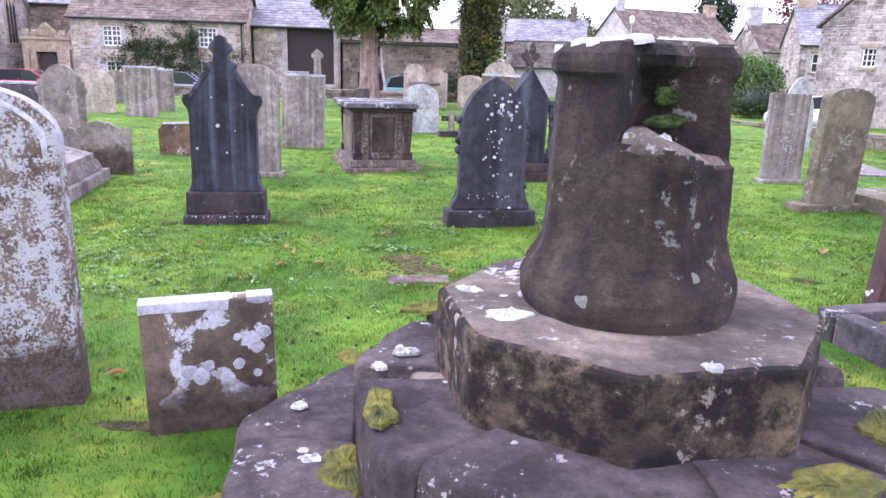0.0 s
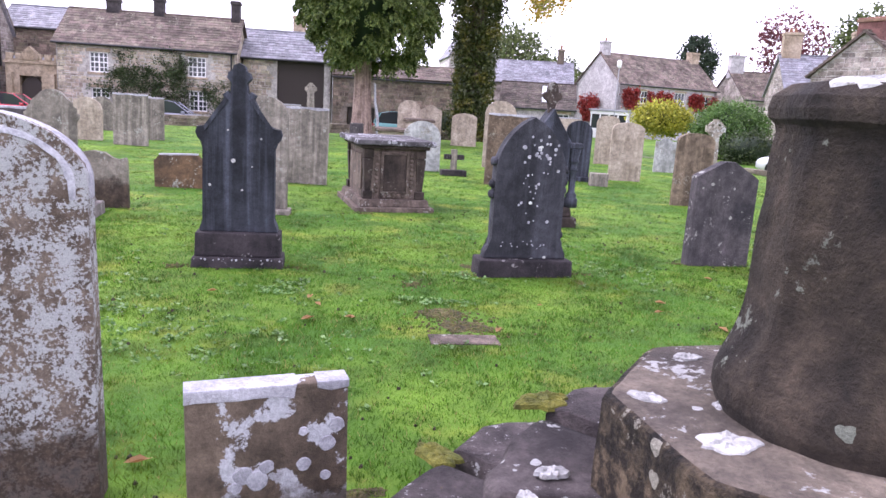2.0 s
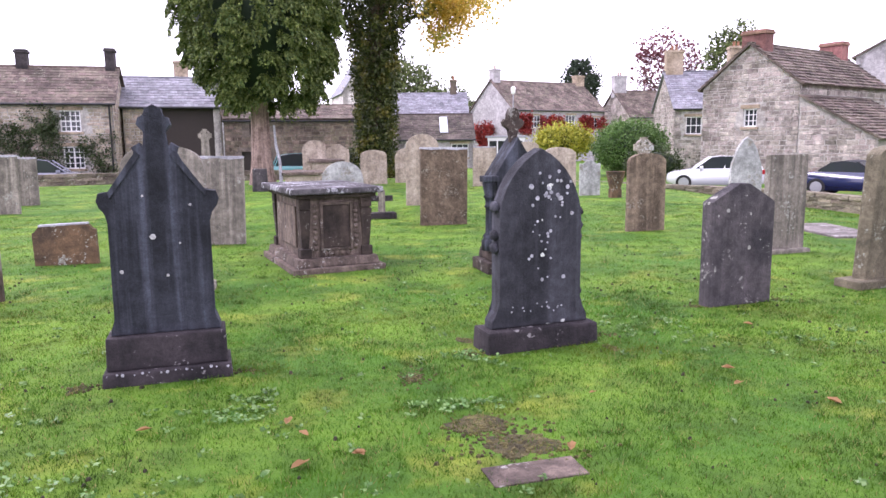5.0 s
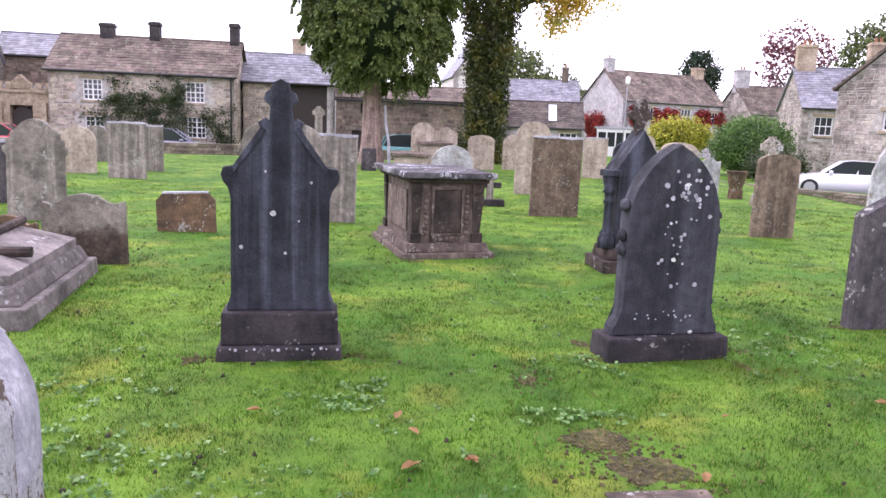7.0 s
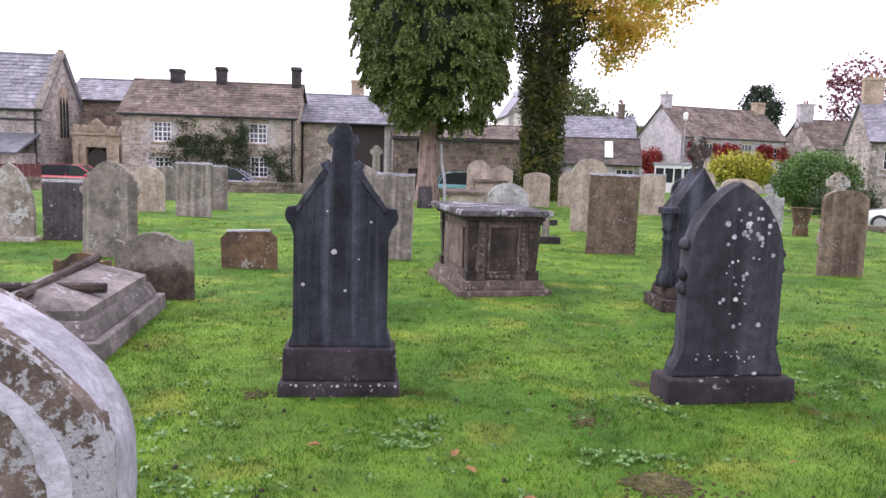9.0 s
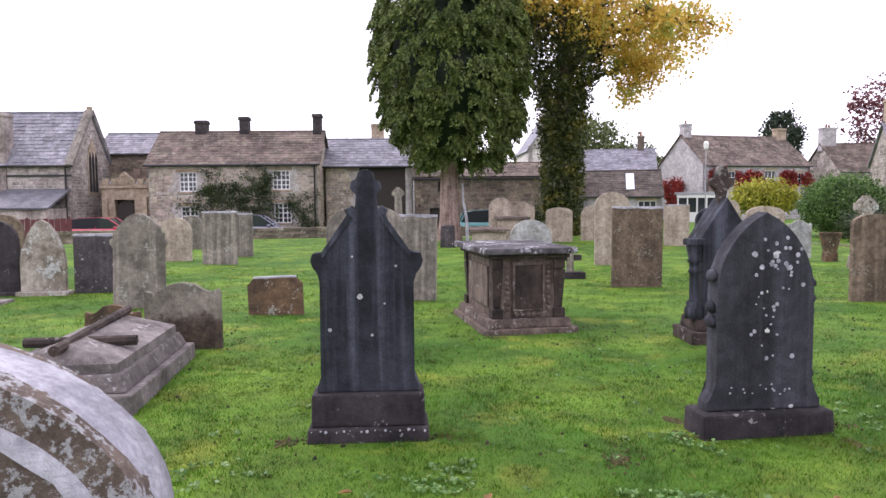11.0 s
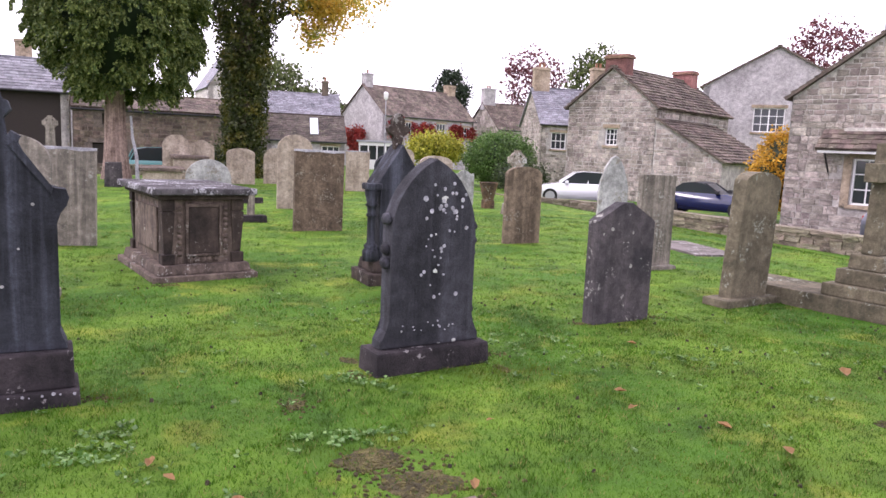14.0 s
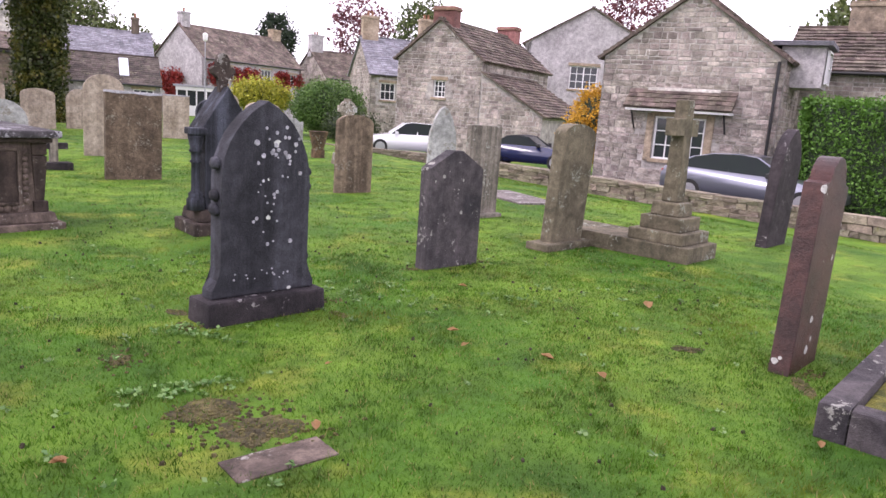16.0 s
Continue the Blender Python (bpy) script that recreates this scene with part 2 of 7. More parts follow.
M_ASHLAR = weathered("gritstone_dressings", (0.27, 0.215, 0.15), (0.44, 0.36, 0.27), lichen=(0.13, 0.11, 0.09), crust=0.12, size=2)
M_RENDER_GREY = weathered("grey_roughcast", (0.33, 0.315, 0.32), (0.48, 0.46, 0.47), lichen=(0.2, 0.19, 0.18), crust=0.08, size=2.5)
M_WHITEWASH = weathered("cream_render", (0.5, 0.47, 0.43), (0.68, 0.65, 0.61), size=2)
M_STONE_TILE = weathered("stone_roof_tile", (0.075, 0.06, 0.05), (0.19, 0.152, 0.127), lichen=(0.30, 0.28, 0.22), crust=0.12, island=True, size=2.5)
M_SLATE_ROOF = weathered("blue_slate", (0.15, 0.15, 0.175), (0.25, 0.25, 0.285), lichen=(0.28, 0.28, 0.26), crust=0.06, island=True, size=2.5, rough=0.6)
M_BRICK = weathered("red_chimney_brick", (0.17, 0.09, 0.07), (0.30, 0.17, 0.13), lichen=(0.1, 0.09, 0.08), crust=0.1, island=True, size=2)
M_WALLTOP = weathered("mossy_wall_stone", (0.12, 0.10, 0.08), (0.28, 0.24, 0.18), lichen=(0.4, 0.38, 0.33), crust=0.15, moss=0.3, island=True, size=1.6)
M_WHITE = plain("white_window_paint", (0.78, 0.78, 0.78), 0.45, vary=0.06)
M_SOOT = weathered("sooty_chimney_stone", (0.025, 0.022, 0.024), (0.07, 0.06, 0.062), size=1.5)
M_DARK_TILE = weathered("dark_roof_tile", (0.055, 0.046, 0.04), (0.12, 0.10, 0.085), lichen=(0.2, 0.19, 0.12), crust=0.1, island=True, size=2.5)
M_MAROON = plain("maroon_boards", (0.10, 0.025, 0.028), 0.7, vary=0.3)
M_BLACK = plain("black_iron_paint", (0.015, 0.015, 0.017), 0.5)
M_DARKWOOD = plain("dark_stained_boards", (0.03, 0.022, 0.018), 0.7, vary=0.4)
M_LEAD = plain("lead_sheet", (0.33, 0.33, 0.36), 0.5, 0.2, vary=0.2)
M_ROAD = weathered("asphalt", (0.04, 0.04, 0.042), (0.065, 0.065, 0.068), size=1.5)
M_SOIL = weathered("bare_soil", (0.045, 0.038, 0.018), (0.15, 0.13, 0.05), moss=0.7, size=0.5, relief=1.0, mottle=0.8)
M_MOSS = weathered("yellow_green_moss", (0.04, 0.055, 0.01), (0.20, 0.19, 0.03), size=0.4, relief=1.0)
M_MOSS_GREEN = weathered("dark_green_moss", (0.015, 0.03, 0.006), (0.06, 0.10, 0.012), size=0.3, relief=1.0)
M_LICHEN_GREY = weathered("grey_lichen_crust", (0.26, 0.26, 0.29), (0.44, 0.44, 0.48), lichen=(0.2, 0.18, 0.16), crust=0.12, size=0.7)
M_BARK_PINK = weathered("pinkish_bark", (0.12, 0.08, 0.065), (0.30, 0.22, 0.19), streak=0.35, relief=0.9)
M_BARK = weathered("grey_bark", (0.05, 0.04, 0.03), (0.14, 0.11, 0.085), streak=0.2, relief=0.9)
M_TYRE = plain("rubber", (0.012, 0.012, 0.012), 0.8)
M_ALLOY = plain("alloy_wheel", (0.45, 0.45, 0.47), 0.35, 0.9)
M_CAR_WHITE = plain("white_car_paint", (0.75, 0.76, 0.78), 0.25, vary=0.03, bump=0, coat=0.8)
M_CAR_BLUE = plain("navy_car_paint", (0.012, 0.018, 0.07), 0.25, vary=0.05, bump=0, coat=0.8)
M_CAR_GREY = plain("silver_blue_car_paint", (0.19, 0.20, 0.25), 0.3, 0.5, vary=0.04, bump=0, coat=0.8)
M_CAR_RED = plain("red_car_paint", (0.42, 0.03, 0.05), 0.25, vary=0.04, bump=0, coat=0.8)
M_CAR_TEAL = plain("teal_van_paint", (0.05, 0.22, 0.22), 0.3, vary=0.05, bump=0, coat=0.7)
M_SOFT_TOP = plain("black_canvas_hood", (0.012, 0.012, 0.016), 0.85)
M_TAIL = plain("red_tail_lamp", (0.4, 0.015, 0.02), 0.2, vary=0.02, bump=0)
M_DARKROOM = plain("dark_interior", (0.012, 0.011, 0.011), 0.9)
M_TERRA = plain("terracotta", (0.24, 0.11, 0.06), 0.8)
M_SOLAR = plain("rooflight_glazing", (0.62, 0.65, 0.72), 0.15, vary=0.03, bump=0)

M_GLASS, gn, gl, gb = nodes_of("window_glass")
gb.inputs["Base Color"].default_value = (0.03, 0.035, 0.04, 1)
gb.inputs["Roughness"].default_value = 0.06
gb.inputs["IOR"].default_value = 1.5

M_CONIFER = foliage("conifer_sprays", (0.03, 0.065, 0.015), (0.17, 0.205, 0.05), 0.6, 0.15)
M_IVY = foliage("ivy_leaves", (0.025, 0.04, 0.013), (0.09, 0.11, 0.03), 0.45, 0.15, third=(0.13, 0.12, 0.025))
M_GOLD = foliage("turning_leaves", (0.62, 0.40, 0.05), (0.85, 0.64, 0.16), 0.5, 0.5, third=(0.30, 0.34, 0.08))
M_HEDGE = foliage("hedge_leaves", (0.045, 0.12, 0.015), (0.12, 0.25, 0.04), 0.5, 0.2)
M_BUSH = foliage("dome_bush_leaves", (0.05, 0.12, 0.025), (0.14, 0.23, 0.06), 0.5, 0.2)
M_YELLOW = foliage("yellow_shrub_leaves", (0.22, 0.25, 0.03), (0.5, 0.47, 0.06), 0.5, 0.3)
M_ORANGE = foliage("orange_creeper_leaves", (0.48, 0.26, 0.02), (0.66, 0.40, 0.05), 0.5, 0.3)
M_CRIMSON = foliage("crimson_creeper_leaves", (0.20, 0.02, 0.025), (0.36, 0.06, 0.04), 0.5, 0.2)
M_CLIMBER = foliage("climber_leaves", (0.025, 0.045, 0.018), (0.08, 0.11, 0.04), 0.5, 0.2)
M_PURPLE = foliage("copper_leaves", (0.09, 0.025, 0.035), (0.20, 0.075, 0.08), 0.5, 0.25)
M_FARTREE = foliage("far_tree_leaves", (0.05, 0.075, 0.025), (0.13, 0.16, 0.05), 0.5, 0.2)
# leaves of fir and yew; also the painted shade inside other crowns
M_DARKLEAF_SHADE = foliage("dark_leaves_and_core_shade", (0.015, 0.03, 0.018), (0.04, 0.06, 0.03), 0.6, 0.1)
M_WEED = foliage("weed_leaves", (0.06, 0.15, 0.03), (0.17, 0.27, 0.09), 0.35, 0.15)
M_CAST = weathered("worm_cast_soil", (0.018, 0.016, 0.01), (0.06, 0.05, 0.03), size=0.3, relief=1.0)
M_LEAF = foliage("fallen_leaf", (0.28, 0.12, 0.05), (0.5, 0.33, 0.16), 0.6, 0.1)
M_BLADE, n_, l_, b_ = nodes_of("grass_blades")
g_ = n_.new("ShaderNodeNewGeometry")
v_ = coords(n_, l_, False)
c_ = mix_of(n_, l_, g_.outputs["Random Per Island"], (0.026, 0.096, 0.003), (0.078, 0.17, 0.007))
c_ = mix_of(n_, l_, math_of(n_, l_, "MULTIPLY", ramp_of(n_, l_, noise_of(n_, l_, v_, 0.8, 5, 0.62), 0.5, 0.7), 0.62), c_, (0.17, 0.195, 0.02))
c_ = mix_of(n_, l_, math_of(n_, l_, "MULTIPLY", ramp_of(n_, l_, noise_of(n_, l_, v_, 2.7, 4, 0.6), 0.6, 0.72), 0.45), c_, (0.18, 0.21, 0.06))
c_ = mix_of(n_, l_, 1.0, c_, mix_of(n_, l_, ramp_of(n_, l_, noise_of(n_, l_, v_, 1.7, 6, 0.68), 0.3, 0.66), (0.52, 0.56, 0.52), (1.28, 1.24, 1.2)), "MULTIPLY")
rnd_ = math_of(n_, l_, "FRACT", math_of(n_, l_, "MULTIPLY", g_.outputs["Random Per Island"], 57.3))
c_ = mix_of(n_, l_, math_of(n_, l_, "GREATER_THAN", rnd_, 0.93), c_, (0.30, 0.25, 0.10))
c_ = mix_of(n_, l_, math_of(n_, l_, "LESS_THAN", rnd_, 0.03), c_, (0.05, 0.045, 0.015))
c_ = mix_of(n_, l_, 1.0, c_, mix_of(n_, l_, ramp_of(n_, l_, noise_of(n_, l_, v_, 7.5, 5, 0.7), 0.34, 0.62), (0.72, 0.76, 0.72), (1.08, 1.08, 1.08)), "MULTIPLY")
l_.new(c_, b_.inputs["Base Color"])
b_.inputs["Roughness"].default_value = 0.5
b_.inputs["Specular IOR Level"].default_value = 0.18
tr_ = n_.new("ShaderNodeBsdfTranslucent")
l_.new(c_, tr_.inputs["Color"])
ms_ = n_.new("ShaderNodeMixShader")
ms_.inputs[0].default_value = 0.5
l_.new(b_.outputs[0], ms_.inputs[1])
l_.new(tr_.outputs[0], ms_.inputs[2])
l_.new(ms_.outputs[0], n_["Material Output"].inputs["Surface"])

M_GRASS, n_, l_, b_ = nodes_of("mown_grass")
v_ = coords(n_, l_, False)
patch_ = noise_of(n_, l_, v_, 0.45, 5, 0.6)
tuft_ = noise_of(n_, l_, v_, 9.0, 6, 0.7)
fine_ = noise_of(n_, l_, v_, 110.0, 4, 0.75)
c_ = mix_of(n_, l_, ramp_of(n_, l_, patch_, 0.35, 0.68), (0.045, 0.125, 0.01), (0.125, 0.225, 0.022))
c_ = mix_of(n_, l_, math_of(n_, l_, "MULTIPLY", ramp_of(n_, l_, noise_of(n_, l_, v_, 1.3, 5), 0.52, 0.7), 0.7), c_, (0.22, 0.25, 0.035))
c_ = mix_of(n_, l_, 0.6, c_, mix_of(n_, l_, ramp_of(n_, l_, noise_of(n_, l_, v_, 1.7, 6, 0.68), 0.3, 0.66), (0.4, 0.45, 0.42), (1.45, 1.4, 1.3)), "MULTIPLY")
c_ = mix_of(n_, l_, 0.5, c_, mix_of(n_, l_, fine_, (0.2, 0.22, 0.2), (1.8, 1.8, 1.7)), "MULTIPLY")
l_.new(c_, b_.inputs["Base Color"])
b_.inputs["Roughness"].default_value = 0.8
b_.inputs["Specular IOR Level"].default_value = 0.2
bump_of(n_, l_, b_, math_of(n_, l_, "ADD", math_of(n_, l_, "MULTIPLY", tuft_, 1.5), fine_), 0.7, 0.03)


# ---- mesh helpers ----
def mesh_of(name, bm, smooth=False):
    me = bpy.data.meshes.new(name)
    bmesh.ops.recalc_face_normals(bm, faces=bm.faces[:])
    bm.to_mesh(me)
    bm.free()
    if smooth:
        me.polygons.foreach_set("use_smooth", [True] * len(me.polygons))
    return me


def part(name, bm, material, parent=None, label="", at=None, smooth=False, kind=""):
    ob = new(name, mesh_of(name, bm, smooth))
    ob.data.materials.append(material)
    ob.parent = parent
    if at is not None:
        ob.matrix_local = at
    return tagged(ob, label=label, kind=kind)


def thing(name, label, category, m, group="", kind=""):
    ob = new(name)
    ob.empty_display_size = 0.1
    ob.matrix_world = m
    return tagged(ob, label, category, group, kind)


def soup(name, verts, faces, material, parent=None, label="", kind=""):
    me = bpy.data.meshes.new(name)
    me.from_pydata(verts, [], faces)
    me.materials.append(material)
    ob = new(name, me)
    ob.parent = parent
    return tagged(ob, label=label, kind=kind)


def box(bm, x0, x1, y0, y1, z0, z1, bevel=0.0, taper=0.0):
    """A box, tapered towards its top by that many metres a side."""
    p = [(x0, y0, z0), (x1, y0, z0), (x1, y1, z0), (x0, y1, z0), (x0 + taper, y0 + taper, z1), (x1 - taper, y0 + taper, z1), (x1 - taper, y1 - taper, z1), (x0 + taper, y1 - taper, z1)]
    v = [bm.verts.new(q) for q in p]
    f = [bm.faces.new([v[k] for k in q]) for q in ((0, 3, 2, 1), (4, 5, 6, 7), (0, 1, 5, 4), (1, 2, 6, 5), (2, 3, 7, 6), (3, 0, 4, 7))]
    if bevel:
        bmesh.ops.bevel(bm, geom=list({e for q in f for e in q.edges}), offset=bevel, segments=2, affect="EDGES", profile=0.6)
    return f


def boxed(*a, **k):
    bm = bmesh.new()
    box(bm, *a, **k)
    return bm


def slab(outline, y0, y1, bevel=0.012, worn=0.004, seed=0):
    """An upright slab: an outline of (x, z) pushed from y0 to y1, with rounded and slightly worn edges."""
    bm = bmesh.new()
    a = [bm.verts.new((x, y0, z)) for x, z in outline]
    c = [bm.verts.new((x, y1, z)) for x, z in outline]
    fa, fc = bm.faces.new(a), bm.faces.new(c[::-1])
    k = len(a)
    for i in range(k):
        bm.faces.new((a[i], c[i], c[(i + 1) % k], a[(i + 1) % k]))
    bmesh.ops.bevel(bm, geom=list(fa.edges) + list(fc.edges), offset=bevel, segments=2, affect="EDGES", profile=0.6, clamp_overlap=True)
    for q in bm.verts:
        w = noise.noise(Vector((q.co.x * 7 + seed, q.co.y * 7, q.co.z * 7)))
        q.co += Vector((w, 0.5 * w, 0.6 * w if q.co.z > 0.1 else 0)) * worn * 2
    return bm


def lathe(bm, prof, sides=12, cx=0.0, cy=0.0, turn=0.0):
    rings = []
    for r, z in prof:
        rings.append([bm.verts.new((cx + r * math.cos(turn + 2 * math.pi * k / sides), cy + r * math.sin(turn + 2 * math.pi * k / sides), z)) for k in range(sides)])
    for a, c in zip(rings, rings[1:]):
        for k in range(sides):
            bm.faces.new((a[k], a[(k + 1) % sides], c[(k + 1) % sides], c[k]))
    bm.faces.new(rings[0][::-1])
    bm.faces.new(rings[-1])


def rod(bm, p, q, r0, r1, sides=8):
    p, q = Vector(p), Vector(q)
    axis = (q - p).normalized()
    side = axis.orthogonal().normalized()
    up = axis.cross(side)
    a, c = [], []
    for k in range(sides):
        d = side * math.cos(2 * math.pi * k / sides) + up * math.sin(2 * math.pi * k / sides)
        a.append(bm.verts.new(p + d * r0))
        c.append(bm.verts.new(q + d * r1))
    for k in range(sides):
        bm.faces.new((a[k], a[(k + 1) % sides], c[(k + 1) % sides], c[k]))
    bm.faces.new(a[::-1])
    bm.faces.new(c)


def smoothstep(a, b, x):
    t = min(1, max(0, (x - a) / (b - a)))
    return t * t * (3 - 2 * t)


def lie(x, y):
    """The height of the ground: level round the graves, lower along the road."""
    drop = max(smoothstep(9.2, 13.6, x), smoothstep(33, 39, math.hypot(x + 1, y - 2)))
    return -0.5 * drop + 0.025 * noise.noise(Vector((x * 0.35, y * 0.35, 0))) * (1 - drop)


# ---- ground: one sheet to the horizon ----
bm = bmesh.new()
ticks_x = [-1500, -500, -150, -80] + [-50 + 2.0 * k for k in range(15)] + [-20 + 0.5 * k for k in range(84)] + [22 + 2.0 * k for k in range(20)] + [80, 150, 500, 1500]
ticks_y = [-1500, -400, -100, -40, -20] + [-10 + 0.5 * k for k in range(90)] + [35 + 2.0 * k for k in range(30)] + [110, 200, 500, 1500]
grid = [[bm.verts.new((x, y, lie(x, y))) for x in ticks_x] for y in ticks_y]
for r0, r1 in zip(grid, grid[1:]):
    for k in range(len(ticks_x) - 1):
        bm.faces.new((r0[k], r0[k + 1], r1[k + 1], r1[k]))
ground = part("ground", bm, M_GRASS, smooth=True)
tagged(ground, "mown green churchyard grass with paler patches", "grass", kind="structure")

# ---- buildings ----
def wall_face(L, H, openings, thick, gable=0.0):
    """A wall along x with real openings through it; its outer face is y = 0. gable: height of the pointed part above H."""
    bm = bmesh.new()
    xs = sorted({0, L, *[o[0] for o in openings], *[o[1] for o in openings]})
    zs = sorted({0, H, *[o[2] for o in openings], *[o[3] for o in openings]})
    solid = lambda x, z: not any(o[0] < x < o[1] and o[2] < z < o[3] for o in openings)
    for x0, x1 in zip(xs, xs[1:]):
        for z0, z1 in zip(zs, zs[1:]):
            if solid((x0 + x1) / 2, (z0 + z1) / 2):
                for y in (0, thick):
                    bm.faces.new([bm.verts.new(p) for p in ((x0, y, z0), (x1, y, z0), (x1, y, z1), (x0, y, z1))])
    for x0, x1, z0, z1 in openings:
        for p in (((x0, z0), (x1, z0)), ((x1, z0), (x1, z1)), ((x1, z1), (x0, z1)), ((x0, z1), (x0, z0))):
            (a, b), (c, d) = p
            bm.faces.new([bm.verts.new(q) for q in ((a, 0, b), (a, thick, b), (c, thick, d), (c, 0, d))])
    for p in (((0, 0), (L, 0)), ((L, 0), (L, H)), ((L, H), (0, H)), ((0, H), (0, 0))):
        if gable and p[0][1] == H and p[1][1] == H:
            continue
        (a, b), (c, d) = p
        bm.faces.new([bm.verts.new(q) for q in ((a, 0, b), (c, 0, d), (c, thick, d), (a, thick, b))])
    if gable:
        f = [bm.verts.new(q) for q in ((0, 0, H), (L, 0, H), (L / 2, 0, H + gable))]
        g = [bm.verts.new(q) for q in ((0, thick, H), (L, thick, H), (L / 2, thick, H + gable))]
        bm.faces.new(f), bm.faces.new(g[::-1])
        for i in (1, 2):
            bm.faces.new((f[i], f[(i + 1) % 3], g[(i + 1) % 3], g[i]))
    bmesh.ops.remove_doubles(bm, verts=bm.verts[:], dist=0.001)
    return bm


def rubble_layout(L, H, openings, rng, gable=0.0, course=0.17, length=0.29):
    """Places of wall stones (x, z, width, height), in uneven courses, clear of the openings."""
    z, out = 0.02, []
    while z < H + gable - 0.1:
        h = course * rng.uniform(0.6, 1.5)
        inset = 0 if z + h <= H or not gable else (z + h - H) / gable * L / 2
        if z + h > H + gable:
            break
        x = inset + rng.uniform(0.0, 0.1)
        while x < L - inset - 0.08:
            w = min(length * rng.uniform(0.4, 1.75), L - inset - x - 0.01)
            cut = [o for o in openings if x < o[1] + 0.16 and x + w > o[0] - 0.16 and z < o[3] + 0.2 and z + h > o[2] - 0.12]
            if not cut and w > 0.08:
                out.append((x, z, w - 0.022, h - 0.02))
            x += w
        z += h
    return out


def stone_block(verts, faces, x, z, w, h, rng, proud=0.02):
    k = len(verts)
    k_ = min(0.03, 0.14 * min(w, h))
    j = lambda: rng.uniform(-k_, k_)
    p = proud * rng.uniform(0.35, 1.2)
    e = 0.014
    for y, q in ((0.01, 0.0), (-p, e)):
        verts.extend([(x + q + j(), y, z + q + j()), (x + w - q + j(), y, z + q + j()), (x + w - q + j(), y, z + h - q + j()), (x + q + j(), y, z + h - q + j())])
    faces.append((k + 4, k + 5, k + 6, k + 7))
    for a in range(4):
        b = (a + 1) % 4
        faces.append((k + a, k + b, k + 4 + b, k + 4 + a))


def rubble(parent, L, H, openings, material, at, seed, gable=0.0, singles=0, course=0.17, length=0.29):
    rng = random.Random(seed)
    lay = rubble_layout(L, H, openings, rng, gable, course, length)
    rest = lay[singles:]
    if singles:
        kinds = []
        for k in range(12):
            v, f = [], []
            stone_block(v, f, -0.5, -0.5, 1.0, 1.0, rng, 0.03)
            me = bpy.data.meshes.new("wall_stone")
            me.from_pydata(v, [], f)
            me.materials.append(material)
            kinds.append(me)
        for x, z, w, h in lay[:singles]:
            s = new("wall_stone", rng.choice(kinds))
            s.parent = parent
            s.matrix_local = at @ Matrix.Translation((x + w / 2, 0, z + h / 2)) @ Matrix.Diagonal((w, 1, h, 1))
    if rest:
        v, f = [], []
        for x, z, w, h in rest:
            stone_block(v, f, x, z, w, h, rng)
        s = soup("rubble_facing", v, f, material, parent, kind="stuff")
        s.matrix_local = at


def tiles(parent, name, L, S, material, at, seed, course=0.27, width=0.34, proud=0.06):
    """Overlapping roof slates on a slope that is L along x and S up the slope (y)."""
    rng = random.Random(seed)
    v, f = [], []
    n = max(1, int(S / course))
    for r in range(n):
        c0 = r * S / n
        x = -rng.uniform(0, width) + 0.0
        while x < L:
            w = width * rng.uniform(0.7, 1.35)
            a, b = max(0, x), min(L, x + w - 0.012)
            if b - a > 0.05:
                k = len(v)
                up = proud * rng.uniform(0.7, 1.4)
                e = rng.uniform(-0.02, 0.02)
                v.extend([(a, c0 + e, 0.004), (b, c0 + e, 0.004), (b, c0 + e, up), (a, c0 + e, up), (b, c0 + S / n + 0.03, 0.008), (a, c0 + S / n + 0.03, 0.008)])
                f.extend([(k, k + 1, k + 2, k + 3), (k + 3, k + 2, k + 4, k + 5), (k + 1, k + 4, k + 2), (k, k + 3, k + 5)])
            x += w
    s = soup(name, v, f, material, parent, kind="stuff")
    s.matrix_local = at


def window_part(parent, x0, x1, z0, z1, cols, rows, at, deep=0.12, stone=True, frame_mat=None):
    """A window in its opening: frame with glazing bars, pane, stone sill and lintel."""
    bm = bmesh.new()
    t = 0.06
    for a in ((x0, x0 + t, z0, z1), (x1 - t, x1, z0, z1), (x0 + t, x1 - t, z0, z0 + t), (x0 + t, x1 - t, z1 - t, z1)):
        box(bm, a[0], a[1], deep - 0.05, deep + 0.03, a[2], a[3])
    fr = part("window", bm, frame_mat or M_WHITE, parent, "white painted small-paned window", at)
    bars = bmesh.new()
    for k in range(1, cols):
        x = x0 + (x1 - x0) * k / cols
        wd = 0.035 if cols == 2 or k * 2 == cols else 0.02
        box(bars, x - wd, x + wd, deep - 0.025, deep + 0.005, z0 + t, z1 - t)
    for k in range(1, rows):
        z = z0 + (z1 - z0) * k / rows
        wd = 0.03 if k * 2 == rows else 0.018
        box(bars, x0 + t, x1 - t, deep - 0.028, deep + 0.002, z - wd, z + wd)
    part("glazing_bar", bars, frame_mat or M_WHITE, fr)
    part("pane", boxed(x0 + t, x1 - t, deep + 0.006, deep + 0.014, z0 + t, z1 - t), M_GLASS, fr)
    if stone:
        part("sill", boxed(x0 - 0.1, x1 + 0.1, -0.07, deep - 0.06, z0 - 0.13, z0 - 0.002, 0.012), M_ASHLAR, fr)
        part("lintel", boxed(x0 - 0.14, x1 + 0.14, -0.03, deep - 0.06, z1 + 0.002, z1 + 0.19, 0.012), M_ASHLAR, fr)
    return fr


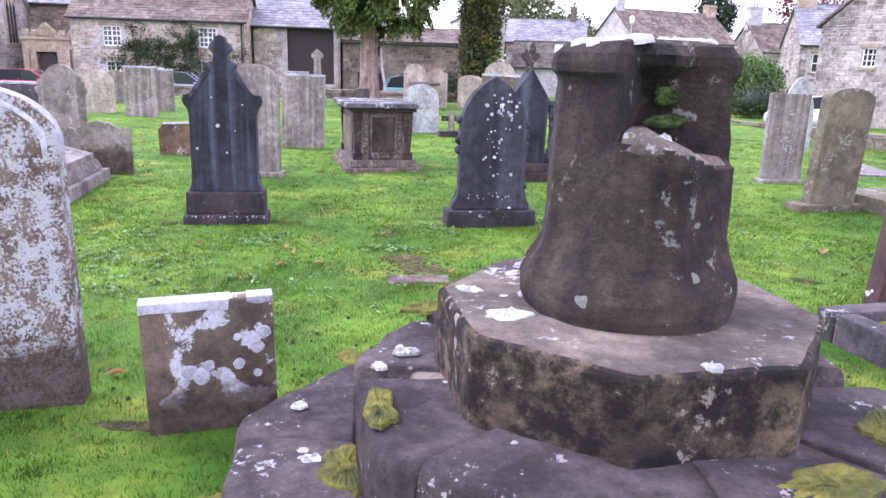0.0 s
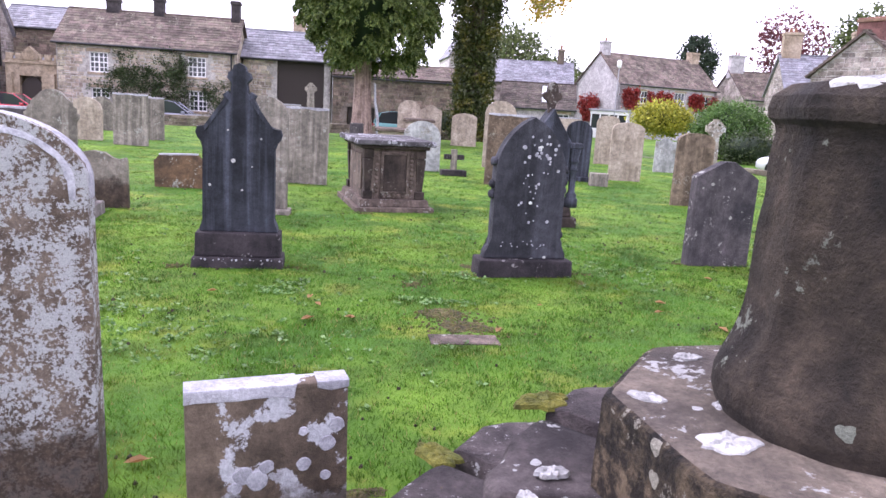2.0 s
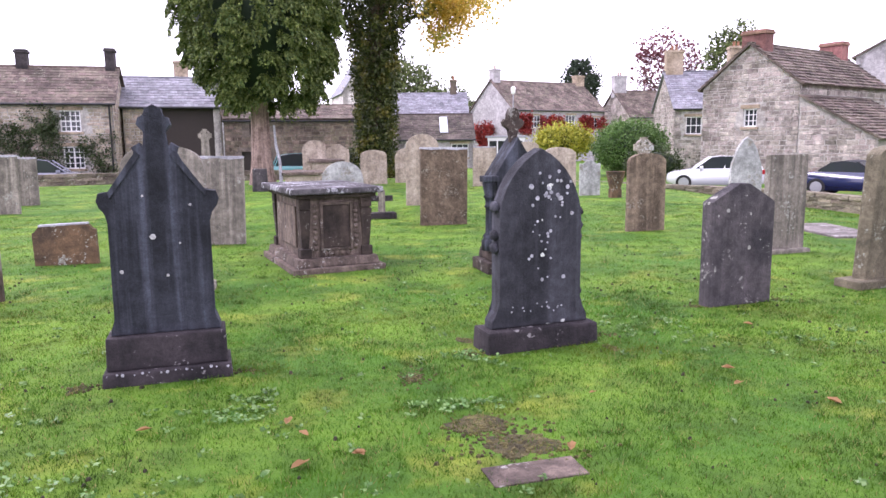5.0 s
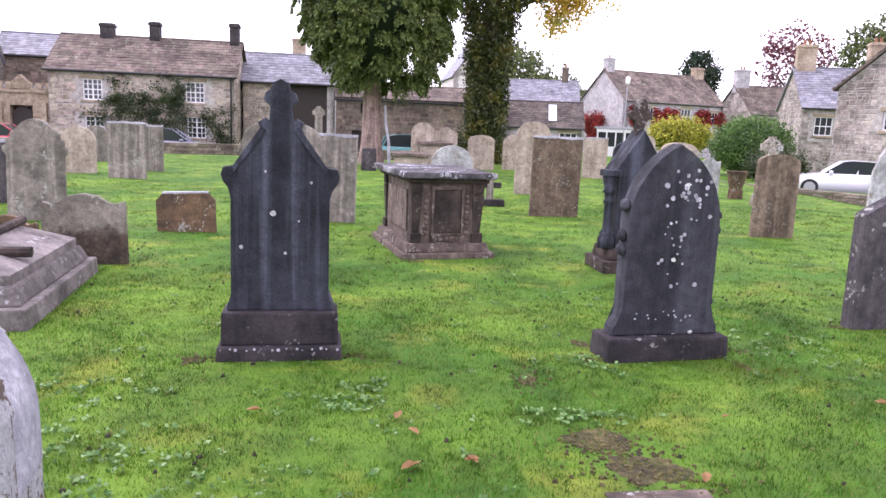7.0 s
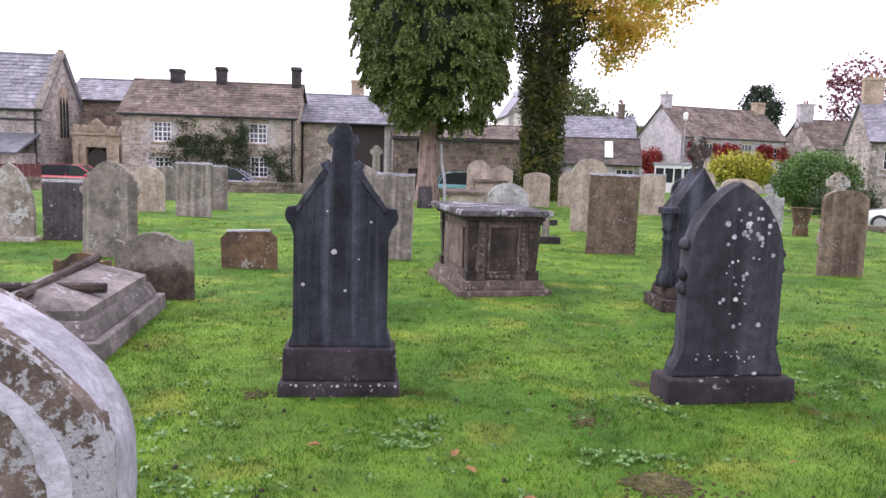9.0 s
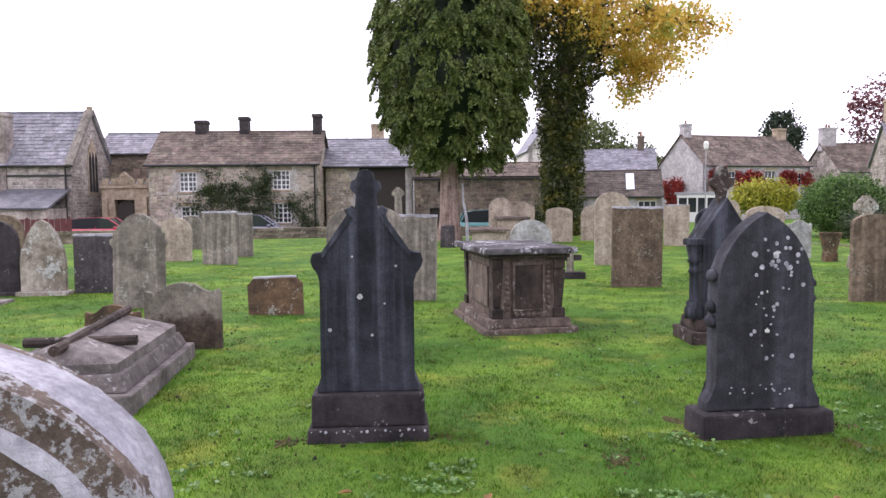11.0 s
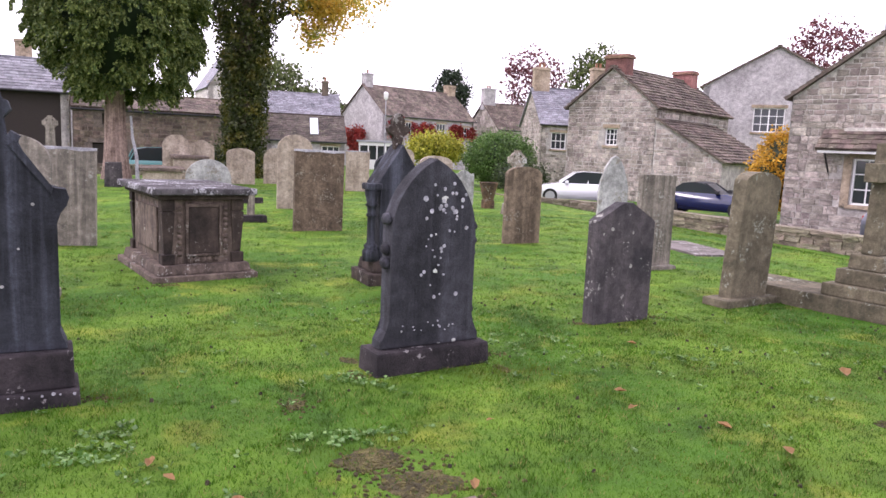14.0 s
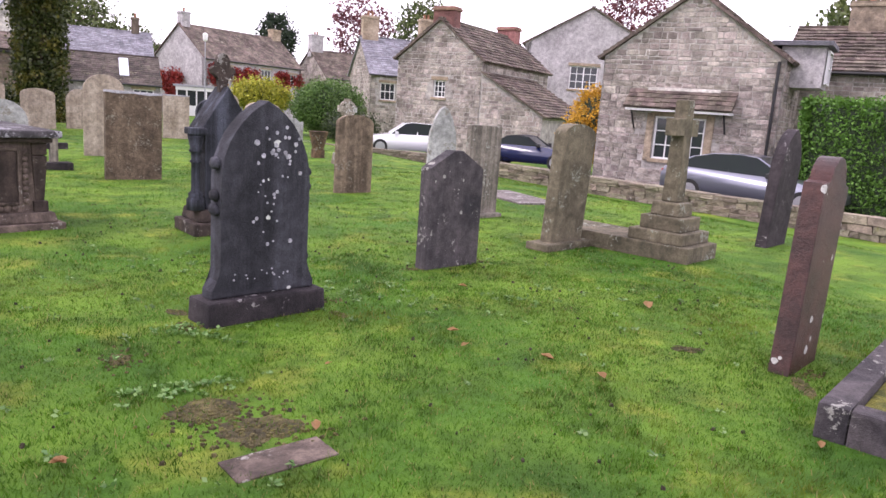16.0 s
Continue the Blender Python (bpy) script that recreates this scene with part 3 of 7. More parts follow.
def chimney_part(parent, x, y, z, w, d, h, material, pots=2, pot_mat=None):
    bm = bmesh.new()
    box(bm, x - w / 2, x + w / 2, y - d / 2, y + d / 2, z, z + h - 0.2, 0.015)
    c = part("chimney", bm, material, parent)
    cap = bmesh.new()
    box(cap, x - w / 2 - 0.06, x + w / 2 + 0.06, y - d / 2 - 0.06, y + d / 2 + 0.06, z + h - 0.198, z + h - 0.08, 0.015)
    box(cap, x - w / 2 - 0.02, x + w / 2 + 0.02, y - d / 2 - 0.02, y + d / 2 + 0.02, z + h - 0.078, z + h, 0.01)
    part("chimney_cap", cap, material, c)
    for k in range(pots):
        bm = bmesh.new()
        lathe(bm, ((0.11, z + h), (0.09, z + h + 0.25), (0.11, z + h + 0.28), (0.11, z + h + 0.34)), 10, x + (k - (pots - 1) / 2) * 0.3, y)
        part("chimney_pot", bm, pot_mat or M_TERRA, c)


def house(name, label, x, y, yaw, L, W, eave, rise, stone, mortar, roof, openings=(), gable_front=False, base=-0.5, side_openings=(), chimneys=(), seed=1, singles=0,
          ends=(True, True), course=0.17, length=0.29, overhang=0.18, skip_tiles=False, plain_wall=False, category="house", tile_edge=0.028):
    """A house whose front runs along local x from its left front corner. openings: x0, x1, z0, z1, columns, rows (0: dark doorway)."""
    top = thing(name, label, category, pose(x, y, base, 0, 0, yaw))
    T = 0.4
    ops = [o[:4] for o in openings]
    fronts = [("wall", pose(0, 0, 0), L, ops, rise if gable_front else 0.0, openings)]
    side = [o[:4] for o in side_openings]
    fronts.append(("wall", pose(L, 0, 0, 0, 0, 90), W, side if ends[1] else [], 0.0 if gable_front else rise, side_openings))
    fronts.append(("wall", pose(0, W, 0, 0, 0, -90), W, [] if ends[1] else side, 0.0 if gable_front else rise, () if ends[1] else side_openings))
    fronts.append(("wall", pose(L, W, 0, 0, 0, 180), L, [], rise if gable_front else 0.0, ()))
    for i, (nm, at, length_, op, gab, full) in enumerate(fronts):
        w = part(nm, wall_face(length_, eave, op, T if i in (0, 3) else T - 0.003, gab), mortar if not plain_wall else stone, top, at=at)
        if i < 3 and not plain_wall:
            rubble(top, length_, eave, op, stone, at, seed + i, gab, singles if i == 0 else 0, course, length)
        for o in full if i in (0, 1, 2) and (i == 0 or op) else ():
            if o[4]:
                window_part(top, *o, at)
            else:
                part("door", boxed(o[0] + 0.02, o[1] - 0.02, 0.2, 0.25, o[2], o[3] - 0.02), M_DARKWOOD, top, "dark opening", at)
    span, along = (L, W) if gable_front else (W, L)
    slope = math.hypot(span / 2, rise)
    ang = math.degrees(math.atan2(rise, span / 2))
    over = overhang
    for s in (0, 1):
        if gable_front:
            at = (pose(-0, W + over, eave, 0, 0, -90) if s == 0 else pose(L, -over, eave, 0, 0, 90)) @ pose(0, 0, 0.02, ang)
        else:
            at = (pose(-over, 0, eave) if s == 0 else pose(L + over, W, eave, 0, 0, 180)) @ pose(0, 0, 0.02, ang)
        r = part("roof", boxed(0, along + 2 * over, -over - 0.03, slope + 0.01, -0.01, 0.07), roof, top, at=at)
        if not skip_tiles:
            tiles(top, "slate_covering", along + 2 * over, slope + over, roof, at @ Matrix.Translation((0, -over - 0.05, 0.07)), seed + 20 + s, proud=tile_edge)
    rid = bmesh.new()
    zr = eave + rise + 0.075
    if gable_front:
        box(rid, L / 2 - 0.13, L / 2 + 0.13, -over, W + over, zr - 0.06, zr + 0.07, 0.03)
    else:
        box(rid, -over, L + over, W / 2 - 0.13, W / 2 + 0.13, zr - 0.06, zr + 0.07, 0.03)
    part("ridge", rid, roof, top)
    if not gable_front:
        gut = bmesh.new()
        rod(gut, (-over, -over - 0.08, eave - 0.1), (L + over, -over - 0.08, eave - 0.1), 0.06, 0.06, 8)
        part("gutter", gut, M_BLACK, top, "black gutter along the eaves")
    for c in chimneys:
        chimney_part(top, *c)
    return top


def downpipe(top, x, y, z0, z1):
    bm = bmesh.new()
    rod(bm, (x, y, z0), (x, y, z1), 0.05, 0.05, 8)
    part("downpipe", bm, M_BLACK, top, "black iron downpipe")


def leaf_cloud(name, pts, size, material, parent=None, seed=0, label="", kind="", droop=0.0, normals=None):
    """Many small folded leaves at the given points."""
    r = np.random.RandomState(seed)
    p = np.asarray(pts, float)
    n = len(p)
    d = r.normal(size=(n, 3))
    if normals is not None:
        d = d * 0.55 + np.asarray(normals)
    d[:, 2] -= droop
    d /= np.linalg.norm(d, axis=1)[:, None] + 1e-9
    s = np.cross(d, r.normal(size=(n, 3)))
    s /= np.linalg.norm(s, axis=1)[:, None] + 1e-9
    u = np.cross(d, s)
    k = size * r.uniform(0.6, 1.4, (n, 1))
    v = np.empty((n, 4, 3))
    v[:, 0], v[:, 1], v[:, 2], v[:, 3] = p - d * k * 0.5, p + s * k * 0.33 + u * k * 0.06, p + d * k * 0.5, p - s * k * 0.33 + u * k * 0.06
    me = bpy.data.meshes.new(name)
    me.vertices.add(4 * n), me.loops.add(4 * n), me.polygons.add(n)
    me.vertices.foreach_set("co", v.ravel())
    me.loops.foreach_set("vertex_index", np.arange(4 * n))
    me.polygons.foreach_set("loop_start", np.arange(n) * 4)
    me.polygons.foreach_set("loop_total", np.full(n, 4))
    me.update()
    me.validate()
    me.materials.append(material)
    ob = new(name, me)
    ob.parent = parent
    return tagged(ob, label=label, kind=kind)


def clumps(centre, radii, count, per, spread, seed, flatten=1.0, shell=0.55):
    """Leaf points gathered in clumps near the outside of an ellipsoid."""
    r = np.random.RandomState(seed)
    d = r.normal(size=(count, 3))
    d /= np.linalg.norm(d, axis=1)[:, None]
    c = np.asarray(centre) + d * np.asarray(radii) * (shell + (1 - shell) * r.uniform(0, 1, (count, 1)) ** 0.5) * r.uniform(0.86, 1.08, (count, 1))
    pts = c[:, None, :] + r.normal(size=(count, per, 3)) * np.asarray((spread, spread, spread * flatten)) * r.uniform(0.6, 1.3, (count, 1, 1))
    return pts.reshape(-1, 3)


# the cottage with the climbing plant, left part of the street
W2 = lambda x, z, w=0.98, h=1.1, c=4, r=4: (x - w / 2, x + w / 2, z, z + h, c, r)
cot = house("stone_cottage", "long two-storey stone cottage with stone-slate roof and a green climbing plant", -22.2, 40.7, 8.4, 9.5, 5.4, 4.35, 1.95, M_RUBBLE_WARM, M_MORTAR, M_STONE_TILE,
            [W2(2.2, 2.78), W2(7.45, 2.85), W2(2.25, 0.85), W2(7.5, 0.95, h=1.15)],
            chimneys=((2.3, 2.7, 6.1, 0.7, 0.6, 0.95, M_SOOT, 0), (4.85, 2.7, 6.1, 0.55, 0.6, 1.15, M_SOOT, 0), (9.2, 2.7, 5.9, 0.5, 0.7, 1.5, M_SOOT, 0)), seed=3)
downpipe(cot, 9.35, -0.12, 0, 4.2)
part("door", boxed(4.4, 5.15, -0.05, -0.03, 0.1, 1.7, 0.01), M_WHITE, cot, "white door")
rs = np.random.RandomState(5)
pts = []
for cx, cz, sx, sz, k in ((3.6, 2.9, 0.55, 0.5, 26), (4.3, 2.5, 0.8, 0.6, 40), (5.6, 2.5, 0.9, 0.6, 40), (6.6, 2.2, 0.5, 0.7, 26), (2.9, 1.75, 0.5, 0.3, 12), (8.6, 1.7, 0.5, 0.6, 26), (6.1, 1.2, 0.5, 0.6, 22), (8.9, 0.8, 0.4, 0.4, 14), (6.7, 3.3, 0.2, 0.3, 8)):
    c = rs.normal(size=(k, 3)) * (sx, 0.06, sz) + (cx, -0.18, cz)
    pts.append((c[:, None, :] + rs.normal(size=(k, 40, 3)) * (0.16, 0.07, 0.14)).reshape(-1, 3))
pl = np.concatenate(pts)
pl = pl[(pl[:, 2] > 0) & (pl[:, 1] < -0.02)]
climber = leaf_cloud("wall_climber", pl, 0.11, M_CLIMBER, None, 6)
climber.matrix_world = cot.matrix_world.copy()
tagged(climber, "dark green climbing plant trained over the cottage wall", "climber")

# the hall with the pointed window and the porch beside it
hall = house("church_hall", "grey stone hall with slate roof and a tall pointed gable window", -41.4, 36.5, 8.4, 16.0, 5.0, 4.3, 3.0, M_RUBBLE, M_MORTAR, M_SLATE_ROOF, [], seed=9,
             chimneys=((11.9, 0.35, 0.0, 1.3, 0.9, 7.1, M_RUBBLE, 2),))
bm = slab([(2.5 + s * 0.62, z) for s, z in ((-1, 2.6), (1, 2.6), (1, 4.6), (0.8, 5.1), (0.45, 5.5), (0, 5.8), (-0.45, 5.5), (-0.8, 5.1), (-1, 4.6))], -0.06, 0.02)
wn_ = part("window", bm, M_ASHLAR, hall, "tall pointed window surround", pose(16, 0, 0, 0, 0, 90))
for k in (-1, 0, 1):
    part("light", slab([(2.5 + k * 0.38 + s * 0.13, z) for s, z in ((-1, 2.8), (1, 2.8), (1, 4.7), (0, 5.1), (-1, 4.7))], -0.09, -0.03, 0.01), M_GLASS, wn_)
part("coping", boxed(-0.05, 0.22, -0.12, 0.12, 7.2, 7.7, 0.03), M_ASHLAR, hall, at=pose(15.9, 2.5, 0))
for s in (0, 1):
    at = (pose(15.75, 0, 4.3) if s == 0 else pose(16.2, 5.0, 4.3, 0, 0, 180)) @ pose(0, 0, 0.1, math.degrees(math.atan2(3.0, 2.5)))
    part("gable_coping", boxed(0, 0.45, -0.3, 3.95, 0, 0.16, 0.02), M_GREY, hall, at=at)
part("string_course", boxed(0, 16, -0.06, -0.002, 3.62, 3.74), M_BLACK, hall)
part("lean_to_wall", boxed(12.6, 15.7, -2.3, -0.002, 0, 1.9), M_RUBBLE, hall)
part("lean_to_roof", boxed(-0.1, 3.4, -0.1, 2.75, 0, 0.1), M_SLATE_ROOF, hall, at=pose(12.5, -2.4, 1.9, 22))
downpipe(hall, 15.7, -0.1, 0, 4.2)

link = house("link_range", "low grey stone range with slate roof behind the porch", -27.0, 43.5, 8.4, 4.6, 4.5, 5.2, 1.3, M_RUBBLE_DARK, M_MORTAR_DARK, M_SLATE_ROOF, [], seed=14, plain_wall=False)
porch = thing("stone_porch", "carved ashlar porch with battlements and a dark arched doorway", "porch", pose(-25.0, 40.6, -0.5, 0, 0, 8.4))
part("wall", wall_face(3.0, 3.25, [(0.72, 1.85, 0, 2.35)], 0.4), M_ASHLAR, porch)
part("side_wall", boxed(0, 0.4, 0.4, 2.4, 0, 3.2), M_ASHLAR, porch)
part("side_wall", boxed(2.6, 3.0, 0.4, 2.4, 0, 3.2), M_ASHLAR, porch)
part("roof", boxed(0.1, 2.9, 0.1, 2.4, 3.25, 3.4), M_LEAD, porch)
part("door", slab([(0.72, 0), (1.85, 0), (1.85, 1.9), (1.6, 2.2), (1.28, 2.33), (0.97, 2.2), (0.72, 1.9)], 0.25, 0.31, 0.01), M_DARKWOOD, porch, "dark boarded double door")
part("cornice", boxed(-0.08, 3.08, -0.1, 0.3, 3.0, 3.14, 0.02), M_ASHLAR, porch)
for k in range(6):
    if k not in (2,):
        part("merlon", boxed(0.05 + k * 0.5, 0.4 + k * 0.5, -0.02, 0.25, 3.25, 3.55, 0.02), M_ASHLAR, porch)
part("carved_gablet", slab([(0.85, 3.2), (1.75, 3.2), (1.75, 3.5), (1.3, 3.95), (0.85, 3.5)], -0.08, 0.3, 0.02), M_ASHLAR, porch)
for x in (0.15, 2.35, 2.75):
    part("buttress", boxed(x, x + 0.25, -0.22, -0.002, 0, 2.5, 0.02), M_ASHLAR, porch)

# open-fronted barn with the slate roof, and the stone barn behind the conifer
barn = house("open_barn", "stone outbuilding with blue slate roof and a wide dark opening", -13.0, 44.5, 8.4, 5.2, 5.0, 4.3, 1.7, M_RUBBLE_WARM, M_MORTAR, M_SLATE_ROOF, [(2.0, 4.9, 0.9, 4.2, 0, 0)], seed=22)
far_roof = house("rear_house", "gabled stone house behind the outbuilding with buff and red chimneys", -13.4, 56, 8.4, 7.5, 6, 4.9, 2.1, M_RENDER_GREY, M_MORTAR, M_SLATE_ROOF, [], seed=24, plain_wall=True,
                 chimneys=((1.1, 3.0, 6.0, 1.0, 0.7, 2.3, M_ASHLAR, 0), (4.3, 3.0, 6.0, 1.5, 0.7, 1.7, M_BRICK, 2)))
barn2 = house("stone_barn", "long brown stone barn with few dark openings", -7.7, 45.3, 8.4, 9.2, 5.5, 3.55, 0.9, M_RUBBLE_DARK, M_MORTAR_DARK, M_STONE_TILE, [(0.9, 2.6, 0.4, 1.7, 0, 0), (1.4, 2.3, 2.7, 3.3, 0, 0)], seed=26, overhang=0.1)
whiteg = house("white_gable_house", "tall cream gabled house between the trees", -0.8, 58.5, 8.0, 3.6, 7, 6.0, 2.6, M_WHITEWASH, M_MORTAR, M_SLATE_ROOF, [(1.4, 2.3, 5.4, 6.4, 2, 2), (1.4, 2.3, 3.2, 4.3, 2, 2)], gable_front=True, plain_wall=True, seed=30, skip_tiles=True)

# houses across the green
mid = house("grey_house", "grey stone house with slate roof", 3.3, 67.5, -6, 7.0, 6, 4.6, 2.0, M_RUBBLE, M_MORTAR, M_SLATE_ROOF, [], seed=33, chimneys=((5.9, 3, 6.4, 0.6, 0.6, 1.5, M_RUBBLE_DARK, 1),), course=0.3, length=0.5)
annex = house("annex", "low stone annexe with a rooflight and white casements", 3.6, 60.5, -6, 6.0, 6.5, 2.4, 2.0, M_RENDER_GREY, M_MORTAR, M_DARK_TILE, [(4.2, 5.6, 0.9, 2.0, 3, 1)], seed=36, plain_wall=True)
part("rooflight", boxed(3.5, 4.15, 0.7, 3.2, 0.12, 0.2, 0.02), M_SOLAR, annex, "pale sloping rooflight", pose(-0.18, 0, 2.4, math.degrees(math.atan2(2.0, 3.25))))
creep = house("creeper_house", "grey roughcast house with red creeper and white sashes", 15.9, 72.5, 25, 12.5, 7.5, 5.3, 3.0, M_RENDER_GREY, M_MORTAR, M_STONE_TILE,
              [W2(2.7, 3.5, 1.5, 1.2, 4, 2), W2(7.6, 3.2, 1.3, 1.6, 3, 2), W2(11.3, 3.4, 1.1, 1.2, 3, 2), W2(9.2, 0.9, 1.3, 1.3, 3, 3)], seed=40, plain_wall=True,
              chimneys=((0.5, 3.75, 8.0, 0.9, 0.8, 1.5, M_RENDER_GREY, 1), (12.1, 3.75, 7.6, 1.1, 0.8, 1.7, M_ASHLAR, 0)))
rs = np.random.RandomState(12)
for k, (cx, cz, sx, sz, num) in enumerate(((1.3, 3.9, 0.8, 0.75, 55), (5.0, 3.9, 1.5, 0.55, 60), (9.7, 3.9, 0.9, 0.6, 40), (11.9, 3.9, 0.5, 0.5, 12))):
    c = rs.uniform(-1, 1, size=(num, 3)) * (sx, 0.1, sz) + (cx, -0.22, cz)
    q = (c[:, None, :] + rs.normal(size=(num, 26, 3)) * (0.2, 0.08, 0.2)).reshape(-1, 3)
    vine = leaf_cloud("red_creeper", q, 0.24, M_CRIMSON, None, 60 + k)
    vine.matrix_world = creep.matrix_world.copy()
    tagged(vine, "crimson autumn creeper clinging to the roughcast wall", "climber", "creeper on the house")
c = rs.uniform(-1, 1, size=(70, 3)) * (0.15, 1.5, 1.1) + (-0.25, 4.6, 2.7)
q = (c[:, None, :] + rs.normal(size=(70, 30, 3)) * (0.08, 0.22, 0.2)).reshape(-1, 3)
vine = leaf_cloud("red_creeper", q, 0.24, M_CRIMSON, None, 66)
vine.matrix_world = creep.matrix_world.copy()
tagged(vine, "crimson autumn creeper clinging to the gable wall", "climber", "creeper on the house")
cons = thing("conservatory", "small white glazed lean-to against the house", "conservatory", pose(12.7, 69.4, -0.5, 0, 0, -8))
part("roof", boxed(-0.15, 3.6, -0.15, 2.2, 2.5, 2.7, 0.02), M_LEAD, cons)
part("wall", boxed(0, 3.4, 0, 2, 0, 0.9), M_WHITE, cons)
part("window", boxed(0.05, 3.35, 0.08, 1.9, 0.9, 2.2), M_GLASS, cons)
for k in range(5):
    part("post", boxed(k * 0.82, k * 0.82 + 0.12, 0, 0.12, 0.9, 2.5), M_WHITE, cons)
part("fascia", boxed(-0.05, 3.5, -0.05, 0.1, 2.2, 2.498), M_WHITE, cons)
row9 = house("terrace_house", "stone terrace house with stone-slate roof and tall red chimney pots", 29.5, 76, 8, 16, 7.5, 4.6, 2.9, M_RUBBLE, M_MORTAR, M_STONE_TILE, [], seed=44, course=0.35, length=0.6,
             chimneys=((0.6, 3.75, 6.8, 1.5, 0.8, 2.4, M_RENDER_GREY, 2), (10.5, 3.75, 7.2, 0.9, 0.8, 1.5, M_RENDER_GREY, 1)))
dark10 = house("slate_house", "stone house with dark slate roof and white sash windows", 22.0, 49.9, -12, 5.6, 7, 4.3, 2.7, M_RUBBLE, M_MORTAR, M_SLATE_ROOF,
               [W2(1.3, 2.5, 1.1, 1.2, 3, 2), W2(4.2, 2.5, 1.1, 1.2, 3, 2)], seed=48, chimneys=((0.6, 3.5, 6.6, 1.2, 0.8, 2.0, M_ASHLAR, 2), (5.0, 3.5, 6.6, 1.0, 0.8, 2.2, M_ASHLAR, 2)))

# gable cottage with the lean-to, by the road
gab = house("gable_cottage", "old rubble-stone cottage, gable to the road, with stone-slate roof", 17.13, 36.67, -62, 5.0, 8.4, 4.6, 1.9, M_RUBBLE, M_MORTAR, M_STONE_TILE,
            [(2.25, 2.95, 2.7, 3.55, 3, 3)], gable_front=True, seed=52, tile_edge=0.06,
            chimneys=((2.5, 0.5, 6.0, 1.2, 0.7, 1.2, M_BRICK, 0), (2.5, 7.8, 6.0, 1.2, 0.7, 1.15, M_BRICK, 0)))
lean = thing("lean_to", "rubble-stone lean-to under a low stone-slate roof", "outhouse", pose(19.48, 32.25, -0.5, 0, 0, -62))
bm = bmesh.new()
f = [bm.verts.new(p) for p in ((0.003, 0.0, 0), (3.4, 0.0, 0), (3.4, 0.0, 2.1), (0.003, 0.0, 4.0))]
g = [bm.verts.new(p) for p in ((0.003, 0.35, 0), (3.4, 0.35, 0), (3.4, 0.35, 2.1), (0.003, 0.35, 4.0))]
bm.faces.new(f), bm.faces.new(g[::-1])
for i in range(4):
    bm.faces.new((f[i], f[(i + 1) % 4], g[(i + 1) % 4], g[i]))
part("end_wall", bm, M_MORTAR, lean)
rng = random.Random(77)
v, fc = [], []
for x, z, w, h in rubble_layout(3.4, 4.0, [], rng):
    if z + h < 4.0 - 1.9 * (x + w) / 3.4 - 0.03:
        stone_block(v, fc, x, z, w, h, rng)
s = soup("rubble_facing", v, fc, M_RUBBLE, lean, kind="stuff")
part("front_wall", boxed(3.05, 3.4, 0.352, 6.0, 0, 2.1), M_MORTAR, lean)
at = pose(3.4, -0.2, 2.12, 0, 0, 90) @ pose(0, 0, 0, math.degrees(math.atan2(1.9, 3.4)))
part("roof", boxed(0, 6.4, -0.2, 3.9, 0, 0.07), M_STONE_TILE, lean, at=at)
tiles(lean, "slate_covering", 6.4, 4.05, M_STONE_TILE, at @ Matrix.Translation((0, -0.25, 0.07)), 79)
rear = house("rear_gable_house", "tall grey gabled house with a white casement", 28.4, 40.6, -43, 8.2, 8, 6.7, 2.3, M_RENDER_GREY, M_MORTAR, M_STONE_TILE, [(3.0, 4.75, 4.0, 5.45, 4, 3)], gable_front=True, plain_wall=True, seed=56)

# the big-gabled cottage by the road, with the hooded window
big = house("roadside_cottage", "rubble-stone cottage with broad gable, hooded window and slate-grey chimney", 17.5, 21.75, -64, 5.95, 6.5, 4.35, 2.1, M_RUBBLE, M_MORTAR, M_STONE_TILE,
            [(2.05, 3.75, 0.95, 2.4, 4, 3)], gable_front=True, seed=60, tile_edge=0.055, singles=290, course=0.18, length=0.29,
            chimneys=((2.95, 0.5, 6.35, 1.05, 0.7, 1.75, M_SLATE_ROOF, 2),))
hood = part("window_hood", boxed(1.15, 4.6, -0.62, -0.025, 2.55, 2.63), M_WHITE, big, "white fascia of the window hood")
part("hood_roof", boxed(0.0, 3.55, 0.0, 0.92, 0, 0.06), M_STONE_TILE, hood, at=pose(1.1, -0.66, 2.63, 42))
tiles(hood, "slate_covering", 3.55, 0.92, M_STONE_TILE, pose(1.1, -0.66, 2.63, 42) @ Matrix.Translation((0, 0, 0.06)), 61, 0.22, 0.25, 0.04)
part("hood_flashing", boxed(1.7, 4.1, -0.08, -0.025, 3.22, 3.36, 0.01), M_WHITEWASH, hood)
for x in (1.35, 4.4):
    bm = bmesh.new()
    rod(bm, (x, -0.05, 1.95), (x, -0.55, 2.54), 0.035, 0.035, 6)
    part("bracket", bm, M_BLACK, hood)
for x in (1.78, 3.78):
    part("window_jamb", boxed(x, x + 0.25, -0.05, -0.002, 0.85, 2.5, 0.01), M_ASHLAR, big)
downpipe(big, 5.75, -0.12, 0, 4.3)
dorm = part("dormer", boxed(0, 1.3, 0, 1.6, 3.6, 4.9), M_RENDER_GREY, big, "slate-hung dormer", pose(5.6, 1.0, 0, 0, 0, 0))
part("dormer_roof", boxed(-0.3, 1.5, -0.25, 1.85, 4.9, 5.05, 0.02), M_SLATE_ROOF, dorm)
window_part(big, 0.25, 1.35, 3.75, 4.8, 3, 2, pose(6.92, 1.0, 0, 0, 0, 90), deep=-0.04, stone=False)
